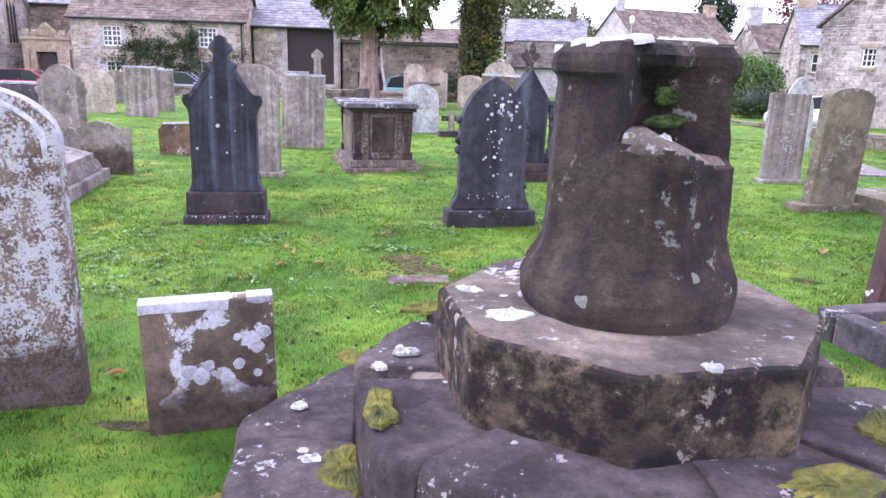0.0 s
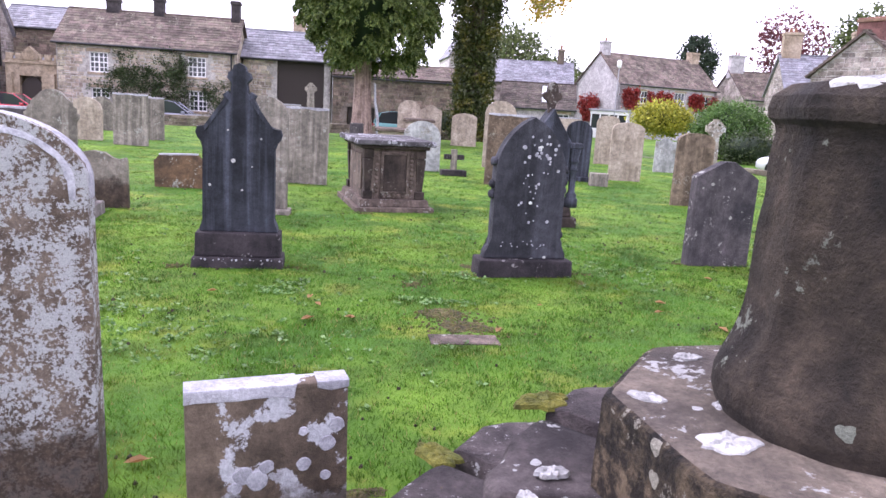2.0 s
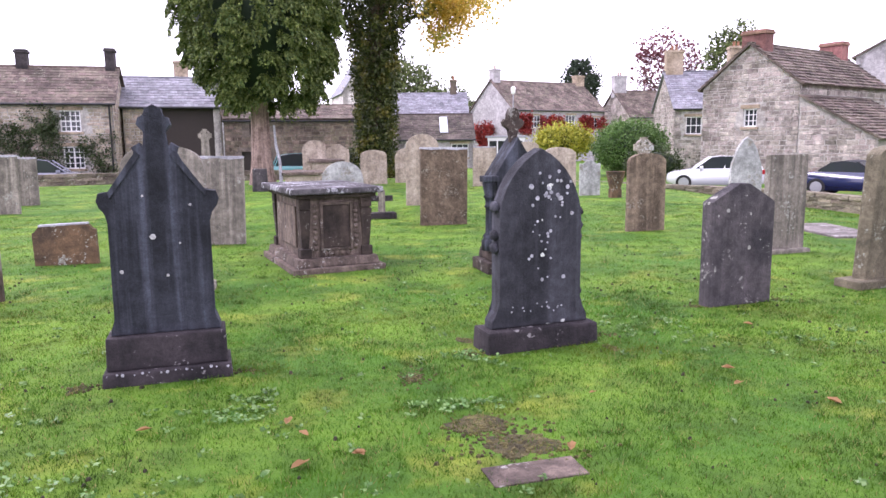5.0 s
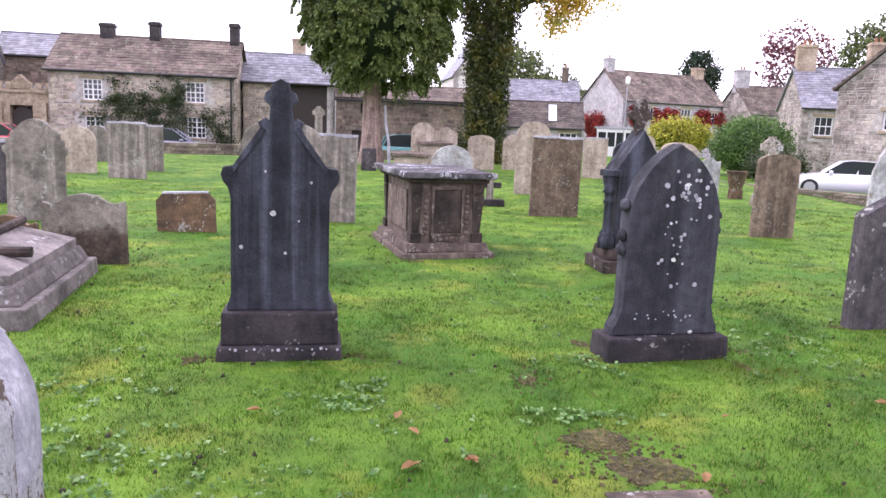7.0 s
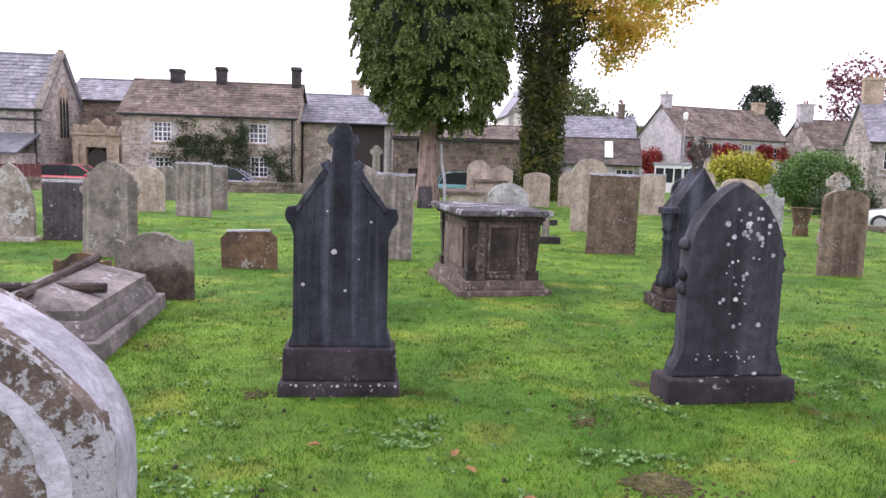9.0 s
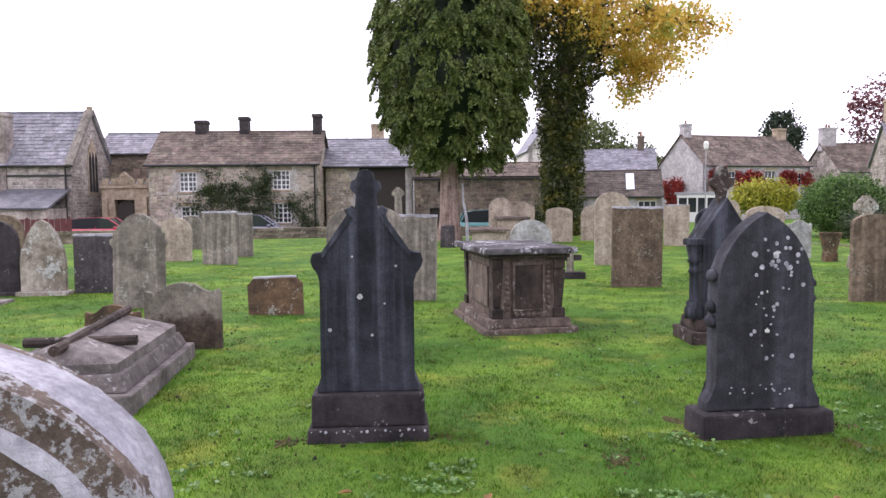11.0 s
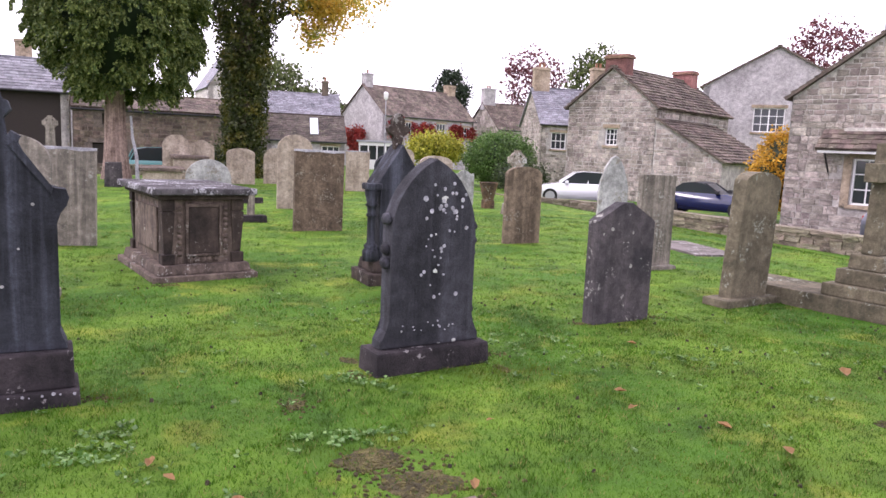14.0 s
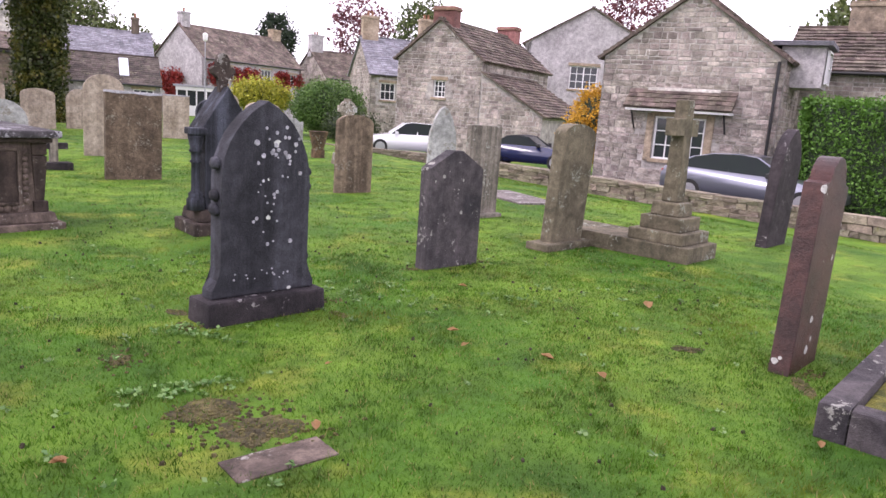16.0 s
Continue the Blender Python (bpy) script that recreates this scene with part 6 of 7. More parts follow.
# ---- vehicles beyond the wall ----
def car(name, label, x, y, yaw, paint, length=4.1, width=1.7, height=1.45, kind="hatch", base=-0.48):
    """A parked car, nose towards local +x."""
    top = thing(name, label, "car", pose(x, y, base, 0, 0, yaw))
    L, H = length / 2, height
    low = [(-L, 0.35), (-L + 0.03, 0.30), (-L * 0.74, 0.22), (L * 0.8, 0.22), (L, 0.35), (L, 0.55), (L * 0.97, 0.68), (L * 0.86, 0.76), (L * 0.42, 0.90)]
    rear = {"hatch": [(-L * 0.97, 0.92), (-L, 0.7)], "saloon": [(-L * 0.72, 0.98), (-L * 0.95, 0.97), (-L, 0.75)], "open": [(-L * 0.65, 0.90), (-L * 0.94, 0.86), (-L, 0.65)]}[kind]
    def loft(outline, halfw, tuck):
        bm = bmesh.new()
        rows = [[bm.verts.new((px, s * halfw * f, pz)) for px, pz in outline] for s, f in ((-1, tuck), (-1, 1), (1, 1), (1, tuck))]
        for r, inset in ((rows[0], 1), (rows[3], 1)):
            for q in r:
                q.co.x *= 0.985
                q.co.z = q.co.z * 0.985 + 0.006
        for a, b in zip(rows, rows[1:]):
            for k in range(len(outline)):
                bm.faces.new((a[k], a[(k + 1) % len(outline)], b[(k + 1) % len(outline)], b[k]))
        bm.faces.new(rows[0]), bm.faces.new(rows[3][::-1])
        return bm
    bm = loft(low + rear, width / 2 - 0.06, 1.06)
    bmesh.ops.bevel(bm, geom=bm.edges[:], offset=0.03, segments=2, affect="EDGES", clamp_overlap=True)
    part("body", bm, paint, top, smooth=True)
    roofs = {"hatch": [(L * 0.42, 0.90), (L * 0.08, H - 0.05), (-L * 0.1, H), (-L * 0.6, H - 0.03), (-L * 0.82, H - 0.12), (-L * 0.95, 0.92)],
             "saloon": [(L * 0.45, 0.90), (L * 0.1, H - 0.04), (-L * 0.1, H), (-L * 0.4, H - 0.03), (-L * 0.62, H - 0.15), (-L * 0.86, 0.97)],
             "open": [(L * 0.3, 0.88), (L * 0.02, H - 0.04), (-L * 0.15, H), (-L * 0.4, H - 0.06), (-L * 0.62, 0.92)]}[kind]
    bm = loft(roofs, width / 2 - 0.2, 1.1)
    part("cabin_glass", bm, M_GLASS, top)
    up = [(px * 0.985, pz + 0.012) for px, pz in roofs[1:-1]]
    dn = [(px * 0.985, pz - 0.06) for px, pz in roofs[1:-1]]
    bm = slab(up + dn[::-1], -width / 2 + 0.19, width / 2 - 0.19, 0.015, 0)
    part("roof", bm, M_SOFT_TOP if kind == "open" else paint, top)
    for s in (-1, 1):
        ys = s * (width / 2 - 0.16)
        for a, b in ((roofs[0], roofs[1]), (roofs[-1], roofs[-2]), ((-L * 0.2, 0.9), (-L * 0.2, H - 0.04))):
            bm = bmesh.new()
            rod(bm, (a[0], ys - s * 0.0, a[1]), (b[0], ys - s * 0.04, b[1] - 0.01), 0.04, 0.035, 6)
            part("pillar", bm, M_SOFT_TOP if kind == "open" else paint, top)
        for wx in (-L * 0.62, L * 0.64):
            bm = bmesh.new()
            lathe(bm, ((0.2, -0.1), (0.31, -0.1), (0.33, -0.07), (0.33, 0.07), (0.31, 0.1), (0.2, 0.1)), 20)
            wh = part("wheel", bm, M_TYRE, top, at=pose(wx, s * (width / 2 - 0.1), 0.33, 90), smooth=False)
            bm = bmesh.new()
            lathe(bm, ((0.21, -0.104), (0.2, -0.06), (0.2, 0.06), (0.21, 0.104)), 20)
            part("rim", bm, M_ALLOY, wh)
        part("tail_lamp", boxed(-L - 0.01, -L + 0.25, s * (width / 2 - 0.22) - 0.1, s * (width / 2 - 0.22) + 0.22 * (s > 0) + 0.0 + (0.1 if s < 0 else 0), 0.68, 0.86, 0.02), M_TAIL, top)
        part("headlamp", boxed(L * 0.8, L * 0.96, s * (width / 2 - 0.2) - 0.12, s * (width / 2 - 0.2) + 0.12, 0.58, 0.7, 0.02), M_GLASS, top)
        part("door_mirror", boxed(L * 0.24, L * 0.32, s * (width / 2 + 0.03) - 0.08, s * (width / 2 + 0.03) + 0.08, 0.88, 1.02, 0.03), M_BLACK if kind != "hatch" else paint, top)
    return top


car("hatchback", "small white hatchback parked behind the wall", 14.6, 30.6, 155, M_CAR_WHITE, 3.8, 1.65, 1.42)
car("convertible", "dark blue convertible with a closed black soft top", 17.6, 25.6, -55, M_CAR_BLUE, 4.0, 1.7, 1.3, "open")
car("saloon_car", "silver-blue saloon car parked beside the cottage", 16.95, 14.75, -72, M_CAR_GREY, 4.75, 1.8, 1.44, "saloon")
car("estate_car", "dark car with pale roof parked outside the cottage", -14.6, 37.6, 12, M_CAR_GREY, 4.3, 1.75, 1.5)
car("red_car", "red car parked by the hall", -21.6, 35.7, 12, M_CAR_RED, 4.1, 1.7, 1.45)
car("teal_car", "teal car parked beyond the conifer", -2.7, 42.6, 10, M_CAR_TEAL, 4.3, 1.75, 1.6)

lamp = thing("street_lamp", "slim street lamp with a pale lantern head", "street lamp", pose(12.5, 58.4, -0.5))
bm = bmesh.new()
lathe(bm, ((0.09, 0), (0.07, 1.0), (0.045, 1.05), (0.04, 5.8)), 10)
part("post", bm, M_LEAD, lamp)
bm = bmesh.new()
lathe(bm, ((0.06, 5.8), (0.16, 5.9), (0.2, 6.3), (0.08, 6.42)), 10)
part("lantern", bm, M_WHITE, lamp)
bm = bmesh.new()
limb_pts = ((0.0, 0, -0.05), (-0.03, 0, 0.9), (-0.16, 0, 1.6), (-0.2, 0, 2.35))
for (p_, q_), r_ in zip(zip(limb_pts, limb_pts[1:]), (0.07, 0.06, 0.05)):
    rod(bm, p_, q_, r_, r_ - 0.01, 8)
pst = part("leaning_post", bm, M_LICHEN_GREY)
pst.matrix_world = pose(-3.4, 31.2, 0)
tagged(pst, "pale crooked post beside the conifer trunk", "post")

fence = thing("boarded_fence", "maroon boarded fence in front of the hall", "fence", pose(-26.5, 30.6, -0.3, 0, 0, 30))
for k in range(22):
    part("board", boxed(k * 0.24, k * 0.24 + 0.22, -0.02, 0.02, 0, 1.25 + 0.02 * (k % 3)), M_MAROON, fence)
for k in range(4):
    part("post", boxed(k * 1.7, k * 1.7 + 0.1, 0.022, 0.12, -0.05, 1.35), M_MAROON, fence)

# ---- trees, hedges, shrubs ----
def limb(bm, pts, radii, sides=9):
    for (p, q), (a, b) in zip(zip(pts, pts[1:]), zip(radii, radii[1:])):
        rod(bm, p, q, a, b, sides)


def trunk_mesh(bm, x, y, z0, h, r0, r1, seed, sides=16, rings=14):
    rows = []
    for i in range(rings + 1):
        f = i / rings
        r = r0 + (r1 - r0) * f + 0.35 * r0 * max(0, 1 - f * 7) ** 2
        row = []
        for k in range(sides):
            t = 2 * math.pi * k / sides
            rr = r * (1 + 0.13 * noise.noise(Vector((math.cos(t) * 1.5, math.sin(t) * 1.5, f * 2 + seed))) + 0.05 * math.sin(t * 5 + f * 2))
            row.append(bm.verts.new((x + rr * math.cos(t) + 0.12 * math.sin(f * 3 + seed) * f, y + rr * math.sin(t), z0 + h * f)))
        rows.append(row)
    for a, b in zip(rows, rows[1:]):
        for k in range(sides):
            bm.faces.new((a[k], a[(k + 1) % sides], b[(k + 1) % sides], b[k]))
    bm.faces.new(rows[-1])


# the big conifer
con = thing("conifer", "large dense dark green cypress with a bare pinkish trunk", "tree", pose(-4.2, 31.8, lie(-4.2, 31.8)))
bm = bmesh.new()
trunk_mesh(bm, 0, 0, -0.2, 10.0, 0.42, 0.15, 2)
part("trunk", bm, M_BARK_PINK, con, smooth=True)
rs = np.random.RandomState(31)
spr, nor = [], []
for k in range(1150):
    f = rs.uniform(0, 1)
    z = 3.1 + 10.8 * f
    a = rs.uniform(0, 2 * math.pi)
    prof_r = np.interp(f, (0, 0.06, 0.16, 0.33, 0.55, 0.8, 1.0), (1.45, 2.3, 2.95, 3.5, 3.5, 2.4, 0.3))
    r = prof_r * (0.93 + 0.08 * noise.noise(Vector((math.cos(a) * 1.7, math.sin(a) * 1.7, z * 0.5))) + 0.09 * noise.noise(Vector((math.cos(a) * 4, math.sin(a) * 4, z * 1.3)))) * rs.uniform(0.82, 1.0)
    c = np.array((r * math.cos(a) + 0.5 * max(0, 1 - f / 0.35), r * math.sin(a), z))
    out_ = np.array((math.cos(a), math.sin(a), 0.0))
    side_ = np.array((-math.sin(a), math.cos(a), 0.0))
    reach, fall = rs.uniform(0.3, 0.55), rs.uniform(0.45, 0.9)
    for b in range(6):
        m = 44
        q = rs.uniform(0, 1, (m, 1)) ** 0.8
        fan = rs.uniform(-0.45, 0.45)
        p = c + out_ * (q - 0.6) * reach + side_ * fan * q * 0.9 + rs.normal(size=(m, 3)) * (0.07, 0.07, 0.05) * (1.3 - q)
        p[:, 2] += (0.28 * q - fall * q ** 2)[:, 0] + rs.uniform(-0.15, 0.15)
        spr.append(p)
        nor.append(out_ * 0.7 + side_ * fan + np.array((0, 0, -1.5)) * q)
leaf_cloud("crown", np.concatenate(spr), 0.1, M_CONIFER, con, 32, "dense hanging evergreen sprays", normals=np.concatenate(nor))
# solid dark body that paints the shade deep in the crown
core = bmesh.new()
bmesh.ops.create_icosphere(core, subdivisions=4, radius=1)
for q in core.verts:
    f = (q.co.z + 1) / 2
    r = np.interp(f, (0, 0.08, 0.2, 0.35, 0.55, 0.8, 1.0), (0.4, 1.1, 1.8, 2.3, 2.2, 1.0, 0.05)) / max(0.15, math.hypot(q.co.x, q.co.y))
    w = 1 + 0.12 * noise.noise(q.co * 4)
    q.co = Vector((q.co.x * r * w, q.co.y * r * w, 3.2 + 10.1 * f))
part("shade_core", core, M_DARKLEAF_SHADE, con, "dark solid core standing for the shade inside the crown", smooth=True)

# ivy-clad tree with turning leaves
ivy = thing("ivy_clad_tree", "tall tree wrapped in dark ivy with yellowing leaves on its branches", "tree", pose(0.65, 36.0, lie(0.65, 36)))
bm = bmesh.new()
trunk_mesh(bm, 0, 0, -0.2, 12, 0.55, 0.25, 6)
part("trunk", bm, M_BARK, ivy, smooth=True)
tips = []
rng = random.Random(91)
for k, (a, z, ln, up) in enumerate(((0.1, 6.4, 4.4, 1.4), (-0.6, 7.2, 5.2, 2.6), (0.5, 8.0, 6.0, 1.2), (-0.15, 8.6, 6.6, 0.9), (1.2, 7.5, 4.5, 2.6), (-1.3, 8.2, 4.6, 2.4), (2.6, 8.8, 4.2, 2.6), (-2.4, 8.6, 4.4, 2.6), (0.2, 10.2, 5.0, 2.8), (-0.9, 10.4, 4.6, 3.2), (3.3, 10.0, 4, 3))):
    p0 = Vector((0, 0, z))
    d = Vector((math.cos(a), math.sin(a), 0))
    p1, p2 = p0 + d * ln * 0.4 + Vector((0, 0, up * 0.7)), p0 + d * ln * 0.75 + Vector((0, 0, up))
    p3 = p0 + d * ln + Vector((rng.uniform(-0.4, 0.4), rng.uniform(-0.4, 0.4), up * 0.75))
    bm = bmesh.new()
    limb(bm, (p0, p1, p2, p3), (0.16, 0.1, 0.06, 0.025), 7)
    for s in range(22):
        f = rng.uniform(0.35, 1.0)
        b = p1.lerp(p2, (f - 0.35) / 0.4) if f < 0.75 else p2.lerp(p3, (f - 0.75) / 0.25)
        tip = b + Vector((rng.uniform(-1.2, 1.2), rng.uniform(-1.2, 1.2), rng.uniform(-1.3, 0.8)))
        rod(bm, b, tip, 0.022, 0.006, 5)
        tips.extend([tip, b.lerp(tip, 0.6)])
    part("branch", bm, M_BARK, ivy, smooth=True)
rs = np.random.RandomState(37)
c = np.array([tuple(t) for t in tips])
q = (c[:, None, :] + rs.normal(size=(len(c), 60, 3)) * (0.26, 0.26, 0.26)).reshape(-1, 3)
leaf_cloud("crown", q, 0.17, M_GOLD, ivy, 38, "yellow and green autumn leaves", droop=0.4)
zz = rs.uniform(0.0, 11, 2300)
aa = rs.uniform(0, 2 * math.pi, 2300)
rr = np.interp(zz, (0, 1.2, 4, 6.5, 8, 11), (0.75, 0.72, 0.8, 1.0, 1.7, 1.9)) * rs.uniform(0.7, 1.2, 2300)
c = np.stack((rr * np.cos(aa), rr * np.sin(aa), zz), 1)
q = (c[:, None, :] + rs.normal(size=(2300, 14, 3)) * 0.15).reshape(-1, 3)
leaf_cloud("ivy", q, 0.15, M_IVY, ivy, 39, "dark glossy ivy tinged yellow-green", droop=0.5)


def shrub(name, label, category, x, y, z, radii, material, count, per, leaf, seed, spread=0.2, core=True, flatten=1.0):
    top = thing(name, label, category, pose(x, y, z))
    leaf_cloud("leaves", clumps((0, 0, radii[2]), radii, count, per, spread, seed, flatten, 0.8), leaf, material, top, seed)
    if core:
        # dark filling, coloured as the shade between the leaves
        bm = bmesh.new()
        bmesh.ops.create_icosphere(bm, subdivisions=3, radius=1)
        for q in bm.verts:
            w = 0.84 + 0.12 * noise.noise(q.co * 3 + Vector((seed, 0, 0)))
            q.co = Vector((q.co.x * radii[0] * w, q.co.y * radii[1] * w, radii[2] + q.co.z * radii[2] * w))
        part("shade_core", bm, M_DARKLEAF_SHADE, top, smooth=True)
    return top


shrub("dome_bush", "large clipped dark green domed bush", "bush", 16.0, 43.0, -0.3, (2.05, 1.6, 1.5), M_BUSH, 900, 26, 0.12, 71)
shrub("yellow_shrub", "bright yellow-green leafy shrub", "bush", 12.6, 45.2, 0.9, (1.6, 1.0, 0.72), M_YELLOW, 420, 26, 0.16, 72, 0.24)
shrub("orange_creeper", "orange-yellow creeper heaped against the cottage wall", "climber", 18.75, 23.3, 0.0, (0.95, 0.9, 1.4), M_ORANGE, 330, 26, 0.11, 73, 0.16)
shrub("garden_shrub", "low green and russet garden shrub by the wall", "bush", 15.6, 39.0, -0.5, (1.6, 0.8, 0.8), M_CLIMBER, 160, 24, 0.12, 74)
shrub("garden_shrub", "low dark shrub at the foot of the ivy-clad tree", "bush", -0.9, 37.6, -0.5, (1.5, 0.9, 0.9), M_IVY, 160, 24, 0.12, 75)

hedge = thing("hedge", "dense clipped bright green hedge by the lane", "hedge", pose(19.2, 11.7, -0.5, 0, 0, -68))
# dark box whose colour stands for shade inside the hedge
part("shade_core", boxed(-2.6, 4.4, -0.5, 0.5, 0, 2.95, 0.2), M_DARKLEAF_SHADE, hedge)
rs = np.random.RandomState(81)
q = []
for face in range(3):
    k = 14000 if face == 0 else 6000
    u = rs.uniform(-2.75, 4.5, k)
    if face == 0:
        q.append(np.stack((u, -0.6 + rs.normal(size=k) * 0.06, rs.uniform(0, 3.1, k)), 1))
    elif face == 1:
        q.append(np.stack((u, rs.uniform(-0.65, 0.65, k), 3.05 + rs.normal(size=k) * 0.07), 1))
    else:
        q.append(np.stack((-2.72 + rs.normal(size=k) * 0.06, rs.uniform(-0.65, 0.65, k), rs.uniform(0, 3.1, k)), 1))
q = np.concatenate(q)
q += np.array([[0.1 * noise.noise(Vector(p) * 1.3), 0.1 * noise.noise(Vector(p) * 1.7), 0.08 * noise.noise(Vector(p) * 1.1)] for p in q])
leaf_cloud("leaves", q, 0.09, M_HEDGE, hedge, 82)


def far_tree(name, label, x, y, z, h, radii, material, seed, count=260, per=30, leaf=0.4, bark=None):
    top = thing(name, label, "tree", pose(x, y, z))
    bm = bmesh.new()
    trunk_mesh(bm, 0, 0, -0.3, h * 0.75, 0.35, 0.12, seed, 10, 8)
    rng = random.Random(seed)
    for k in range(9):
        a = k * 2.4
        z0 = h * rng.uniform(0.35, 0.65)
        limb(bm, [(0, 0, z0), (radii[0] * 0.5 * math.cos(a), radii[1] * 0.5 * math.sin(a), z0 + h * 0.12), (radii[0] * 0.85 * math.cos(a), radii[1] * 0.85 * math.sin(a), z0 + h * 0.2)], (0.14, 0.08, 0.03), 6)
    part("trunk", bm, bark or M_BARK, top)
    leaf_cloud("crown", clumps((0, 0, h - radii[2]), radii, count, per, radii[0] * 0.13, seed, 0.8, 0.35), leaf, material, top, seed)
    return top


far_tree("copper_tree", "purple-leaved tree behind the roofs", 36.5, 83, -0.5, 14.5, (4.2, 4, 4.2), M_PURPLE, 101, 110, 26, 0.36)
far_tree("copper_tree", "purple-leaved tree behind the roofs", 47, 49, -0.5, 13.8, (3.5, 3.5, 3.2), M_PURPLE, 102, 110, 26, 0.3)
far_tree("green_tree", "pale green tree behind the chimneys", 41, 75, -0.5, 14.2, (3.5, 3.5, 4), M_FARTREE, 103, 160, 30, 0.36)
far_tree("green_tree", "olive green tree behind the houses", 5.2, 83, -0.5, 11.5, (5.0, 5, 4.5), M_FARTREE, 104, 260, 30, 0.4)
far_tree("green_tree", "round green tree between the houses", 12.3, 95, -0.5, 9.2, (4.5, 4.5, 4.0), M_FARTREE, 105, 220, 30, 0.4)
far_tree("green_tree", "yellow-green tree above the wing roof", 42, 24, -0.5, 11.2, (4.5, 4.5, 3.5), M_FARTREE, 106, 220, 30, 0.36)
far_tree("fir_tree", "dark pointed fir behind the terrace", 32.0, 100, -0.5, 13.5, (2.6, 2.6, 4.2), M_DARKLEAF_SHADE, 107, 240, 30, 0.36)
far_tree("overhanging_yew", "dark yew at the lane with drooping branches", 22.0, 9.2, -0.5, 6.5, (3.4, 2.6, 2.6), M_DARKLEAF_SHADE, 108, 200, 40, 0.16)

# ---- small things in the grass ----
def in_grass(name, label, category, bm, mat, x, y, yaw, lift=0.0, group=""):
    ob = part(name, bm, mat)
    ob.matrix_world = pose(x, y, lie(x, y) + lift, 0, 0, yaw)
    return tagged(ob, label, category, group)


rng = random.Random(57)
bare = [(-0.2, 5.74, 0.2, 0.13), (-0.04, 5.42, 0.2, 0.16), (-0.5, 6.64, 0.06, 0.1), (-2.75, 6.75, 0.1, 0.05), (1.1, 7.1, 0.1, 0.05), (0.0, 7.5, 0.1, 0.06), (3.15, 5.5, 0.12, 0.08), (-1.2, 2.6, 0.18, 0.05), (-0.5, 3.0, 0.1, 0.05), (3.3, 4.7, 0.2, 0.06)]
for k, (x, y, rx, ry) in enumerate(bare):
    in_grass("bare_patch", "small patch of bare mossy earth in the lawn", "soil", blot(rx, ry, 0.004, k * 1.7, 48), M_SOIL, x, y, 25 * k if k > 2 else 0, 0.001, "bare patches")
rs = np.random.RandomState(58)


def crumbs(name, label, category, xy, size, mat, seed, flat=0.6):
    """Little lumps lying on the turf, each a rough six-sided pebble."""
    r = np.random.RandomState(seed)
    v, f = [], []
    for x, y in xy:
        k, sz, z = len(v), size * r.uniform(0.4, 1.5), lie(x, y)
        a0 = r.uniform(0, 6.28)
        for i in range(5):
            q = sz * r.uniform(0.6, 1.25)
            v.append((x + q * math.cos(a0 + i * 1.257), y + q * math.sin(a0 + i * 1.257), z - 0.002))
        for i in range(5):
            q = sz * r.uniform(0.35, 0.75)
            v.append((x + q * math.cos(a0 + i * 1.257), y + q * math.sin(a0 + i * 1.257), z + sz * flat * r.uniform(0.7, 1.6) + 0.004))
        f.append(tuple(range(k + 5, k + 10)))
        f.extend([(k + i, k + (i + 1) % 5, k + 5 + (i + 1) % 5, k + 5 + i) for i in range(5)])
    return tagged(soup(name, v, f, mat), label, category, kind="stuff")


spread = np.concatenate([rs.normal(size=(260, 2)) * (0.15, 0.15) + (-0.16, 5.62), rs.normal(size=(90, 2)) * (0.14, 0.07) + (0.02, 5.33), rs.normal(size=(60, 2)) * (0.06, 0.1) + (-0.5, 6.64)])
crumbs("soil_crumbs", "loose dark crumbs of earth on the bare patch", "soil", spread, 0.012, M_SOIL, 59, 0.4)
casts = np.stack((rs.uniform(-5.5, 5.5, 900), rs.uniform(2.8, 13, 900)), 1)
casts = casts[[noise.noise(Vector((x * 0.9, y * 0.9, 4))) + 0.5 * noise.noise(Vector((x * 2.6, y * 2.6, 7))) > -0.12 for x, y in casts]]
crumbs("worm_casts", "small dark worm casts scattered over the lawn", "soil", casts, 0.013, M_CAST, 60)
edges = np.concatenate([rs.normal(size=(40, 2)) * (0.07, 0.04) + p for p in ((-2.7, 6.78), (-1.72, 6.98), (0.02, 7.12), (1.13, 7.45), (2.46, 8.3), (3.32, 8.48), (3.55, 4.8), (-1.45, 10.6))])
crumbs("soil_crumbs", "worn earth at the feet of the stones", "soil", edges, 0.012, M_SOIL, 61, 0.4)

# low broad-leaved weeds and clover pressed into the turf
beds = [(-2.9, 5.2, 0.45, 0.3, 90), (-2.1, 4.8, 0.4, 0.3, 60), (-1.6, 6.2, 0.25, 0.2, 45), (-3.4, 6.1, 0.3, 0.2, 45), (0.0, 7.0, 0.25, 0.1, 30), (0.75, 9.0, 0.5, 0.3, 40), (-0.3, 6.05, 0.2, 0.1, 25), (1.6, 7.6, 0.5, 0.3, 30), (2.6, 6.9, 0.6, 0.2, 40), (-1.1, 4.6, 0.4, 0.3, 35)]
weed = [rs.normal(size=(k, 2)) * (sx, sy) + (x, y) for x, y, sx, sy, k in beds] + [np.stack((rs.uniform(-5, 5, 150), rs.uniform(3, 12, 150)), 1)]
weed = np.concatenate(weed)
pts, nor = [], []
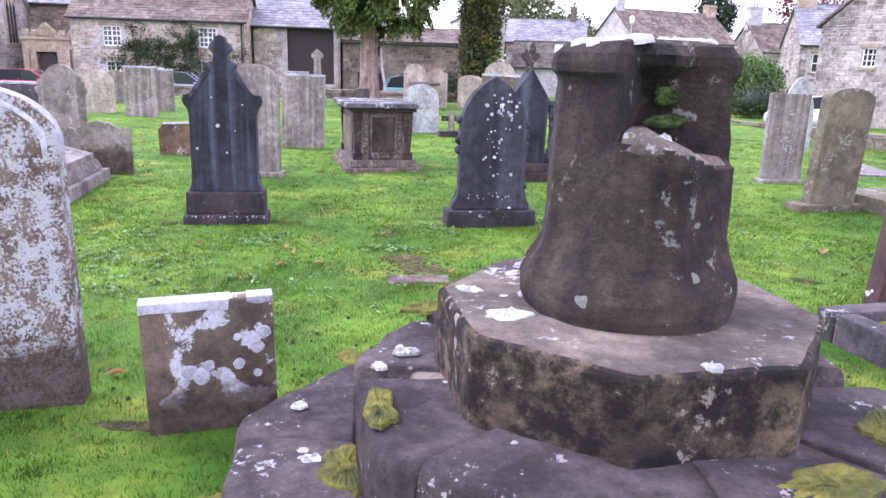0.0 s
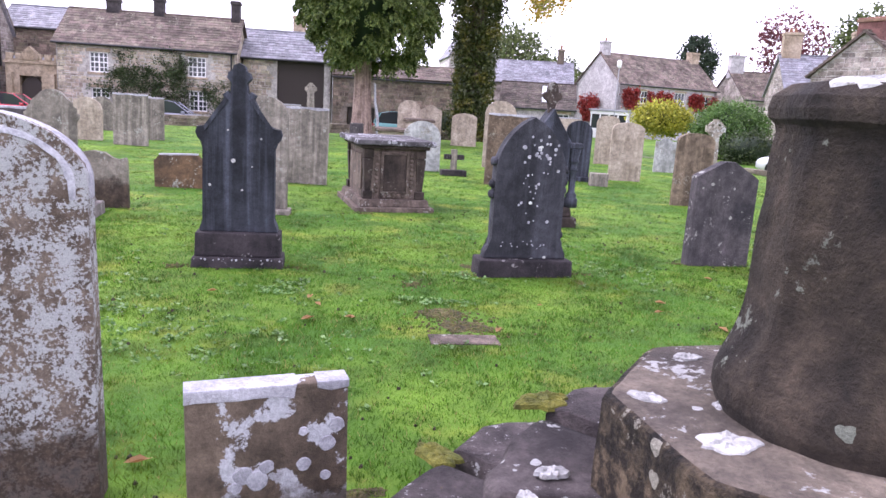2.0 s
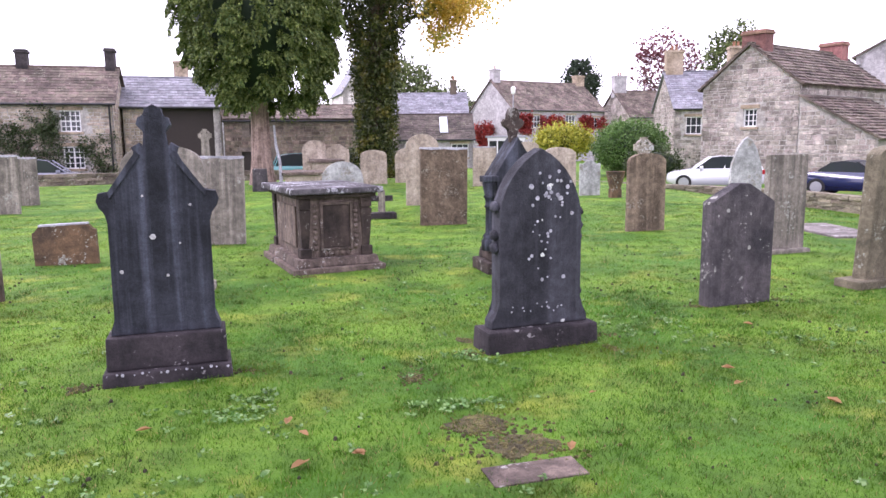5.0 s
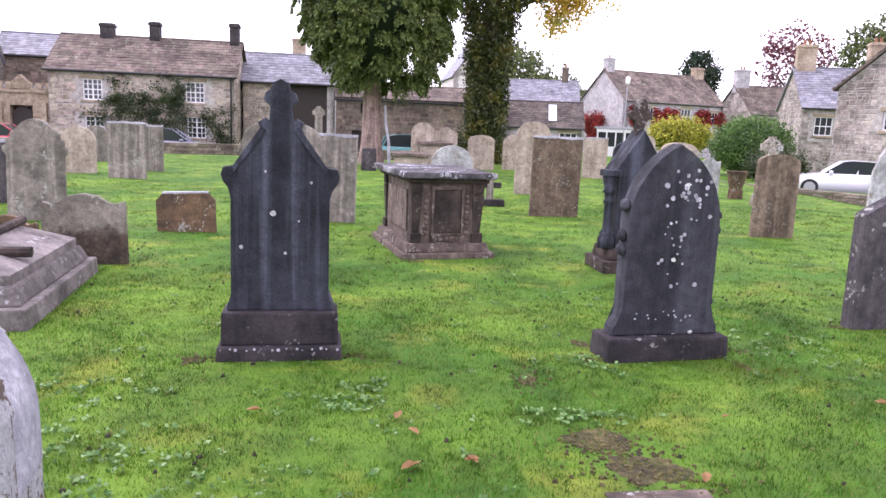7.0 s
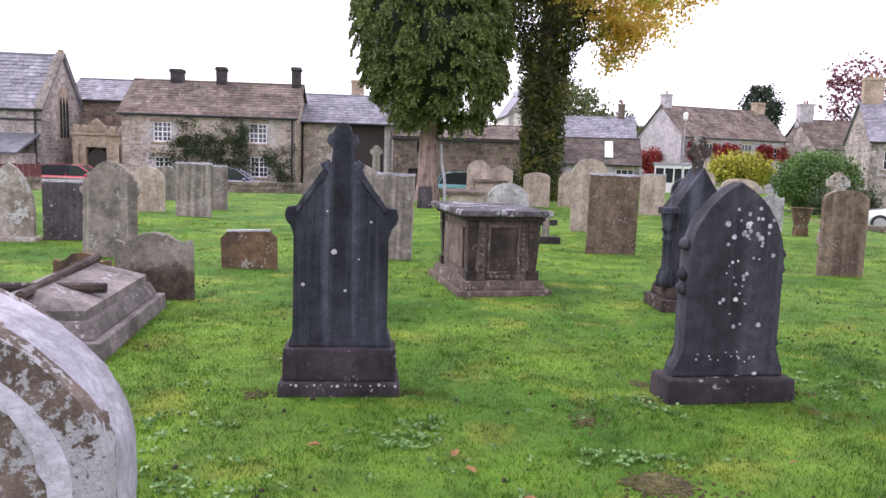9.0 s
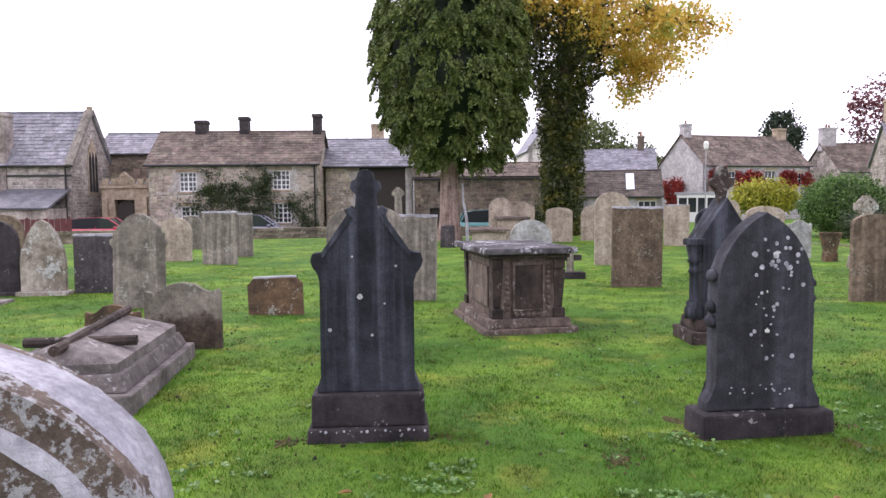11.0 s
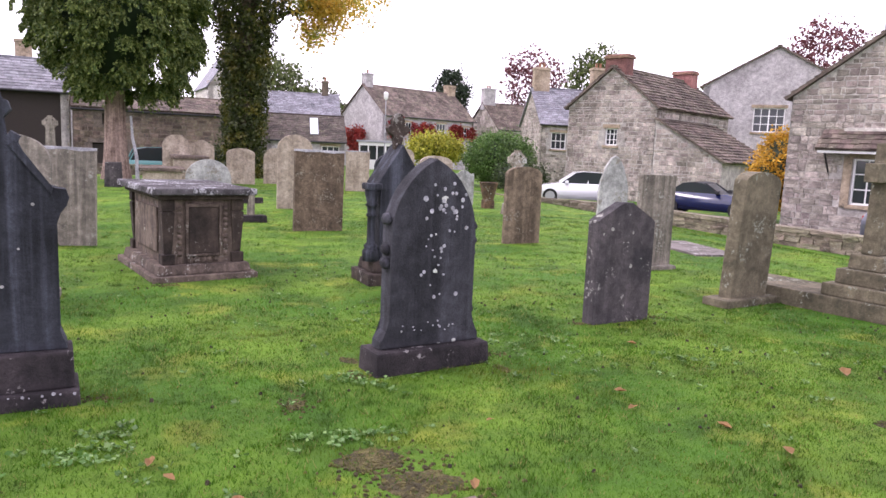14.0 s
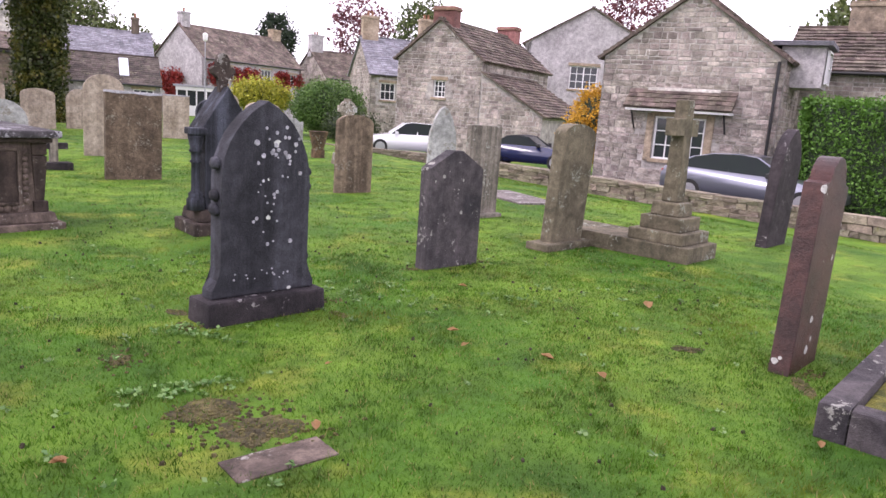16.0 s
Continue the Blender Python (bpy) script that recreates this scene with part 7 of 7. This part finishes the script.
for x, y in weed:
    k = rs.randint(5, 10)
    a, q = rs.uniform(0, 6.28, k), rs.uniform(0.008, 0.04, k)
    pts.append(np.stack((x + q * np.cos(a), y + q * np.sin(a), lie(x, y) + rs.uniform(0.012, 0.03, k)), 1))
    nor.append(np.stack((np.cos(a), np.sin(a), 0.15 + 0 * a), 1) * 2)
weeds = leaf_cloud("lawn_weeds", np.concatenate(pts), 0.03, M_WEED, None, 62, normals=np.concatenate(nor))
tagged(weeds, "low broad-leaved weeds and clover in the lawn", "weeds", kind="stuff")
in_grass("sunk_slab", "brown stone slab sunk level with the turf", "grave slab", boxed(-0.25, 0.24, -0.11, 0.1, -0.05, 0.008, 0.006), M_TOMB, -0.05, 5.09, 8)
for k, (x, y, s, yaw) in enumerate(((-2.1, 5.9, 0.055, 10), (-1.3, 5.9, 0.06, 80), (-1.2, 5.7, 0.05, 130), (-1.2, 5.3, 0.07, 40), (-0.9, 5.4, 0.05, 200), (-3.6, 6.3, 0.06, 300), (0.6, 6.1, 0.035, 15), (3.7, 6.4, 0.11, 55), (1.7, 6.4, 0.06, 170),
                                   (1.6, 6.1, 0.055, 20), (2.0, 5.7, 0.06, 110), (2.1, 5.3, 0.08, 240), (0.2, 5.3, 0.06, 70), (-0.9, 5.4, 0.06, 290), (2.5, 4.1, 0.05, 33), (2.5, 7.5, 0.05, 140), (-1.5, 3.1, 0.07, 20))):
    bm = bmesh.new()
    a = [bm.verts.new((0.8 * s * px, 0.8 * s * py, 0.8 * s * pz)) for px, py, pz in ((-1, 0, 0.1), (-0.5, 0.38, 0.3), (0.2, 0.5, 0.42), (0.75, 0.25, 0.2), (1.15, 0, 0.3), (0.75, -0.3, 0.35), (0.1, -0.52, 0.5), (-0.55, -0.36, 0.25), (0, 0, 0.02))]
    for i in range(8):
        bm.faces.new((a[i], a[(i + 1) % 8], a[8]))
    bmesh.ops.solidify(bm, geom=bm.faces[:], thickness=0.002)
    in_grass("fallen_leaf", "dry curled brown autumn leaf on the grass", "leaf", bm, M_LEAF, x, y, yaw, 0.02, "fallen leaves")


# mown grass: short blades, thick near the path, thinning with distance
def blades(name, count, x0, x1, y0, y1, h, seed):
    r = np.random.RandomState(seed)
    x, y = r.uniform(x0, x1, count), r.uniform(y0, y1, count)
    x, y = x + r.normal(size=count) * 0.7, y + r.normal(size=count) * 0.9
    tuft = r.uniform(0, 1, count) < 0.28
    root = r.randint(0, max(1, count // 45), count)
    x[tuft], y[tuft] = (x[root] + r.normal(size=count) * h * 1.1)[tuft], (y[root] + r.normal(size=count) * h * 1.1)[tuft]
    keep = ~(((x - 0.87) ** 2 + (y - 1.99) ** 2 < 1.42 ** 2) | ((x + 0.12 + (y - 5.6) * 0.25) ** 2 / 0.12 + (y - 5.58) ** 2 / 0.16 < r.uniform(-0.9, 1.3, count)) | ((x + 0.5) ** 2 / 0.008 + (y - 6.5) ** 2 / 0.035 < r.uniform(-0.9, 1.2, count)) | ((abs(x + 0.05) < 0.22) & (abs(y - 5.09) < 0.09)))
    x, y, tuft = x[keep], y[keep], tuft[keep]
    n = len(x)
    z = np.array([lie(a, b) for a, b in zip(x, y)])
    a = r.uniform(0, 2 * math.pi, n)
    tall_ = h * r.uniform(0.5, 1.3, n) * (0.8 + 0.5 * np.sin(x * 2.1 + 1.3 * np.sin(y * 1.7)) ** 2) * np.where(tuft, 1.1, 0.8)
    bend = tall_ * r.uniform(0.3, 1.5, n)
    w = 0.0035 * (h / 0.035) * r.uniform(0.7, 1.4, n)
    b = a + r.uniform(-1, 1, n)
    v = np.empty((n, 3, 3))
    v[:, 0] = np.stack((x - w * np.sin(a), y + w * np.cos(a), z - 0.005), 1)
    v[:, 1] = np.stack((x + w * np.sin(a), y - w * np.cos(a), z - 0.005), 1)
    v[:, 2] = np.stack((x + bend * np.cos(b), y + bend * np.sin(b), z + tall_), 1)
    me = bpy.data.meshes.new(name)
    me.vertices.add(3 * n), me.loops.add(3 * n), me.polygons.add(n)
    me.vertices.foreach_set("co", v.ravel())
    me.loops.foreach_set("vertex_index", np.arange(3 * n))
    me.polygons.foreach_set("loop_start", np.arange(n) * 3)
    me.polygons.foreach_set("loop_total", np.full(n, 3))
    me.update()
    me.materials.append(M_BLADE)
    ob = new(name, me)
    return tagged(ob, "short green mown grass blades", "grass", kind="stuff")


blades("grass", 520000, -5.0, 6.0, -0.5, 9.0, 0.024, 201)
blades("grass", 200000, -12, 11, 8.5, 19, 0.03, 202)
blades("grass", 90000, -18, 13, 18, 33, 0.032, 203)
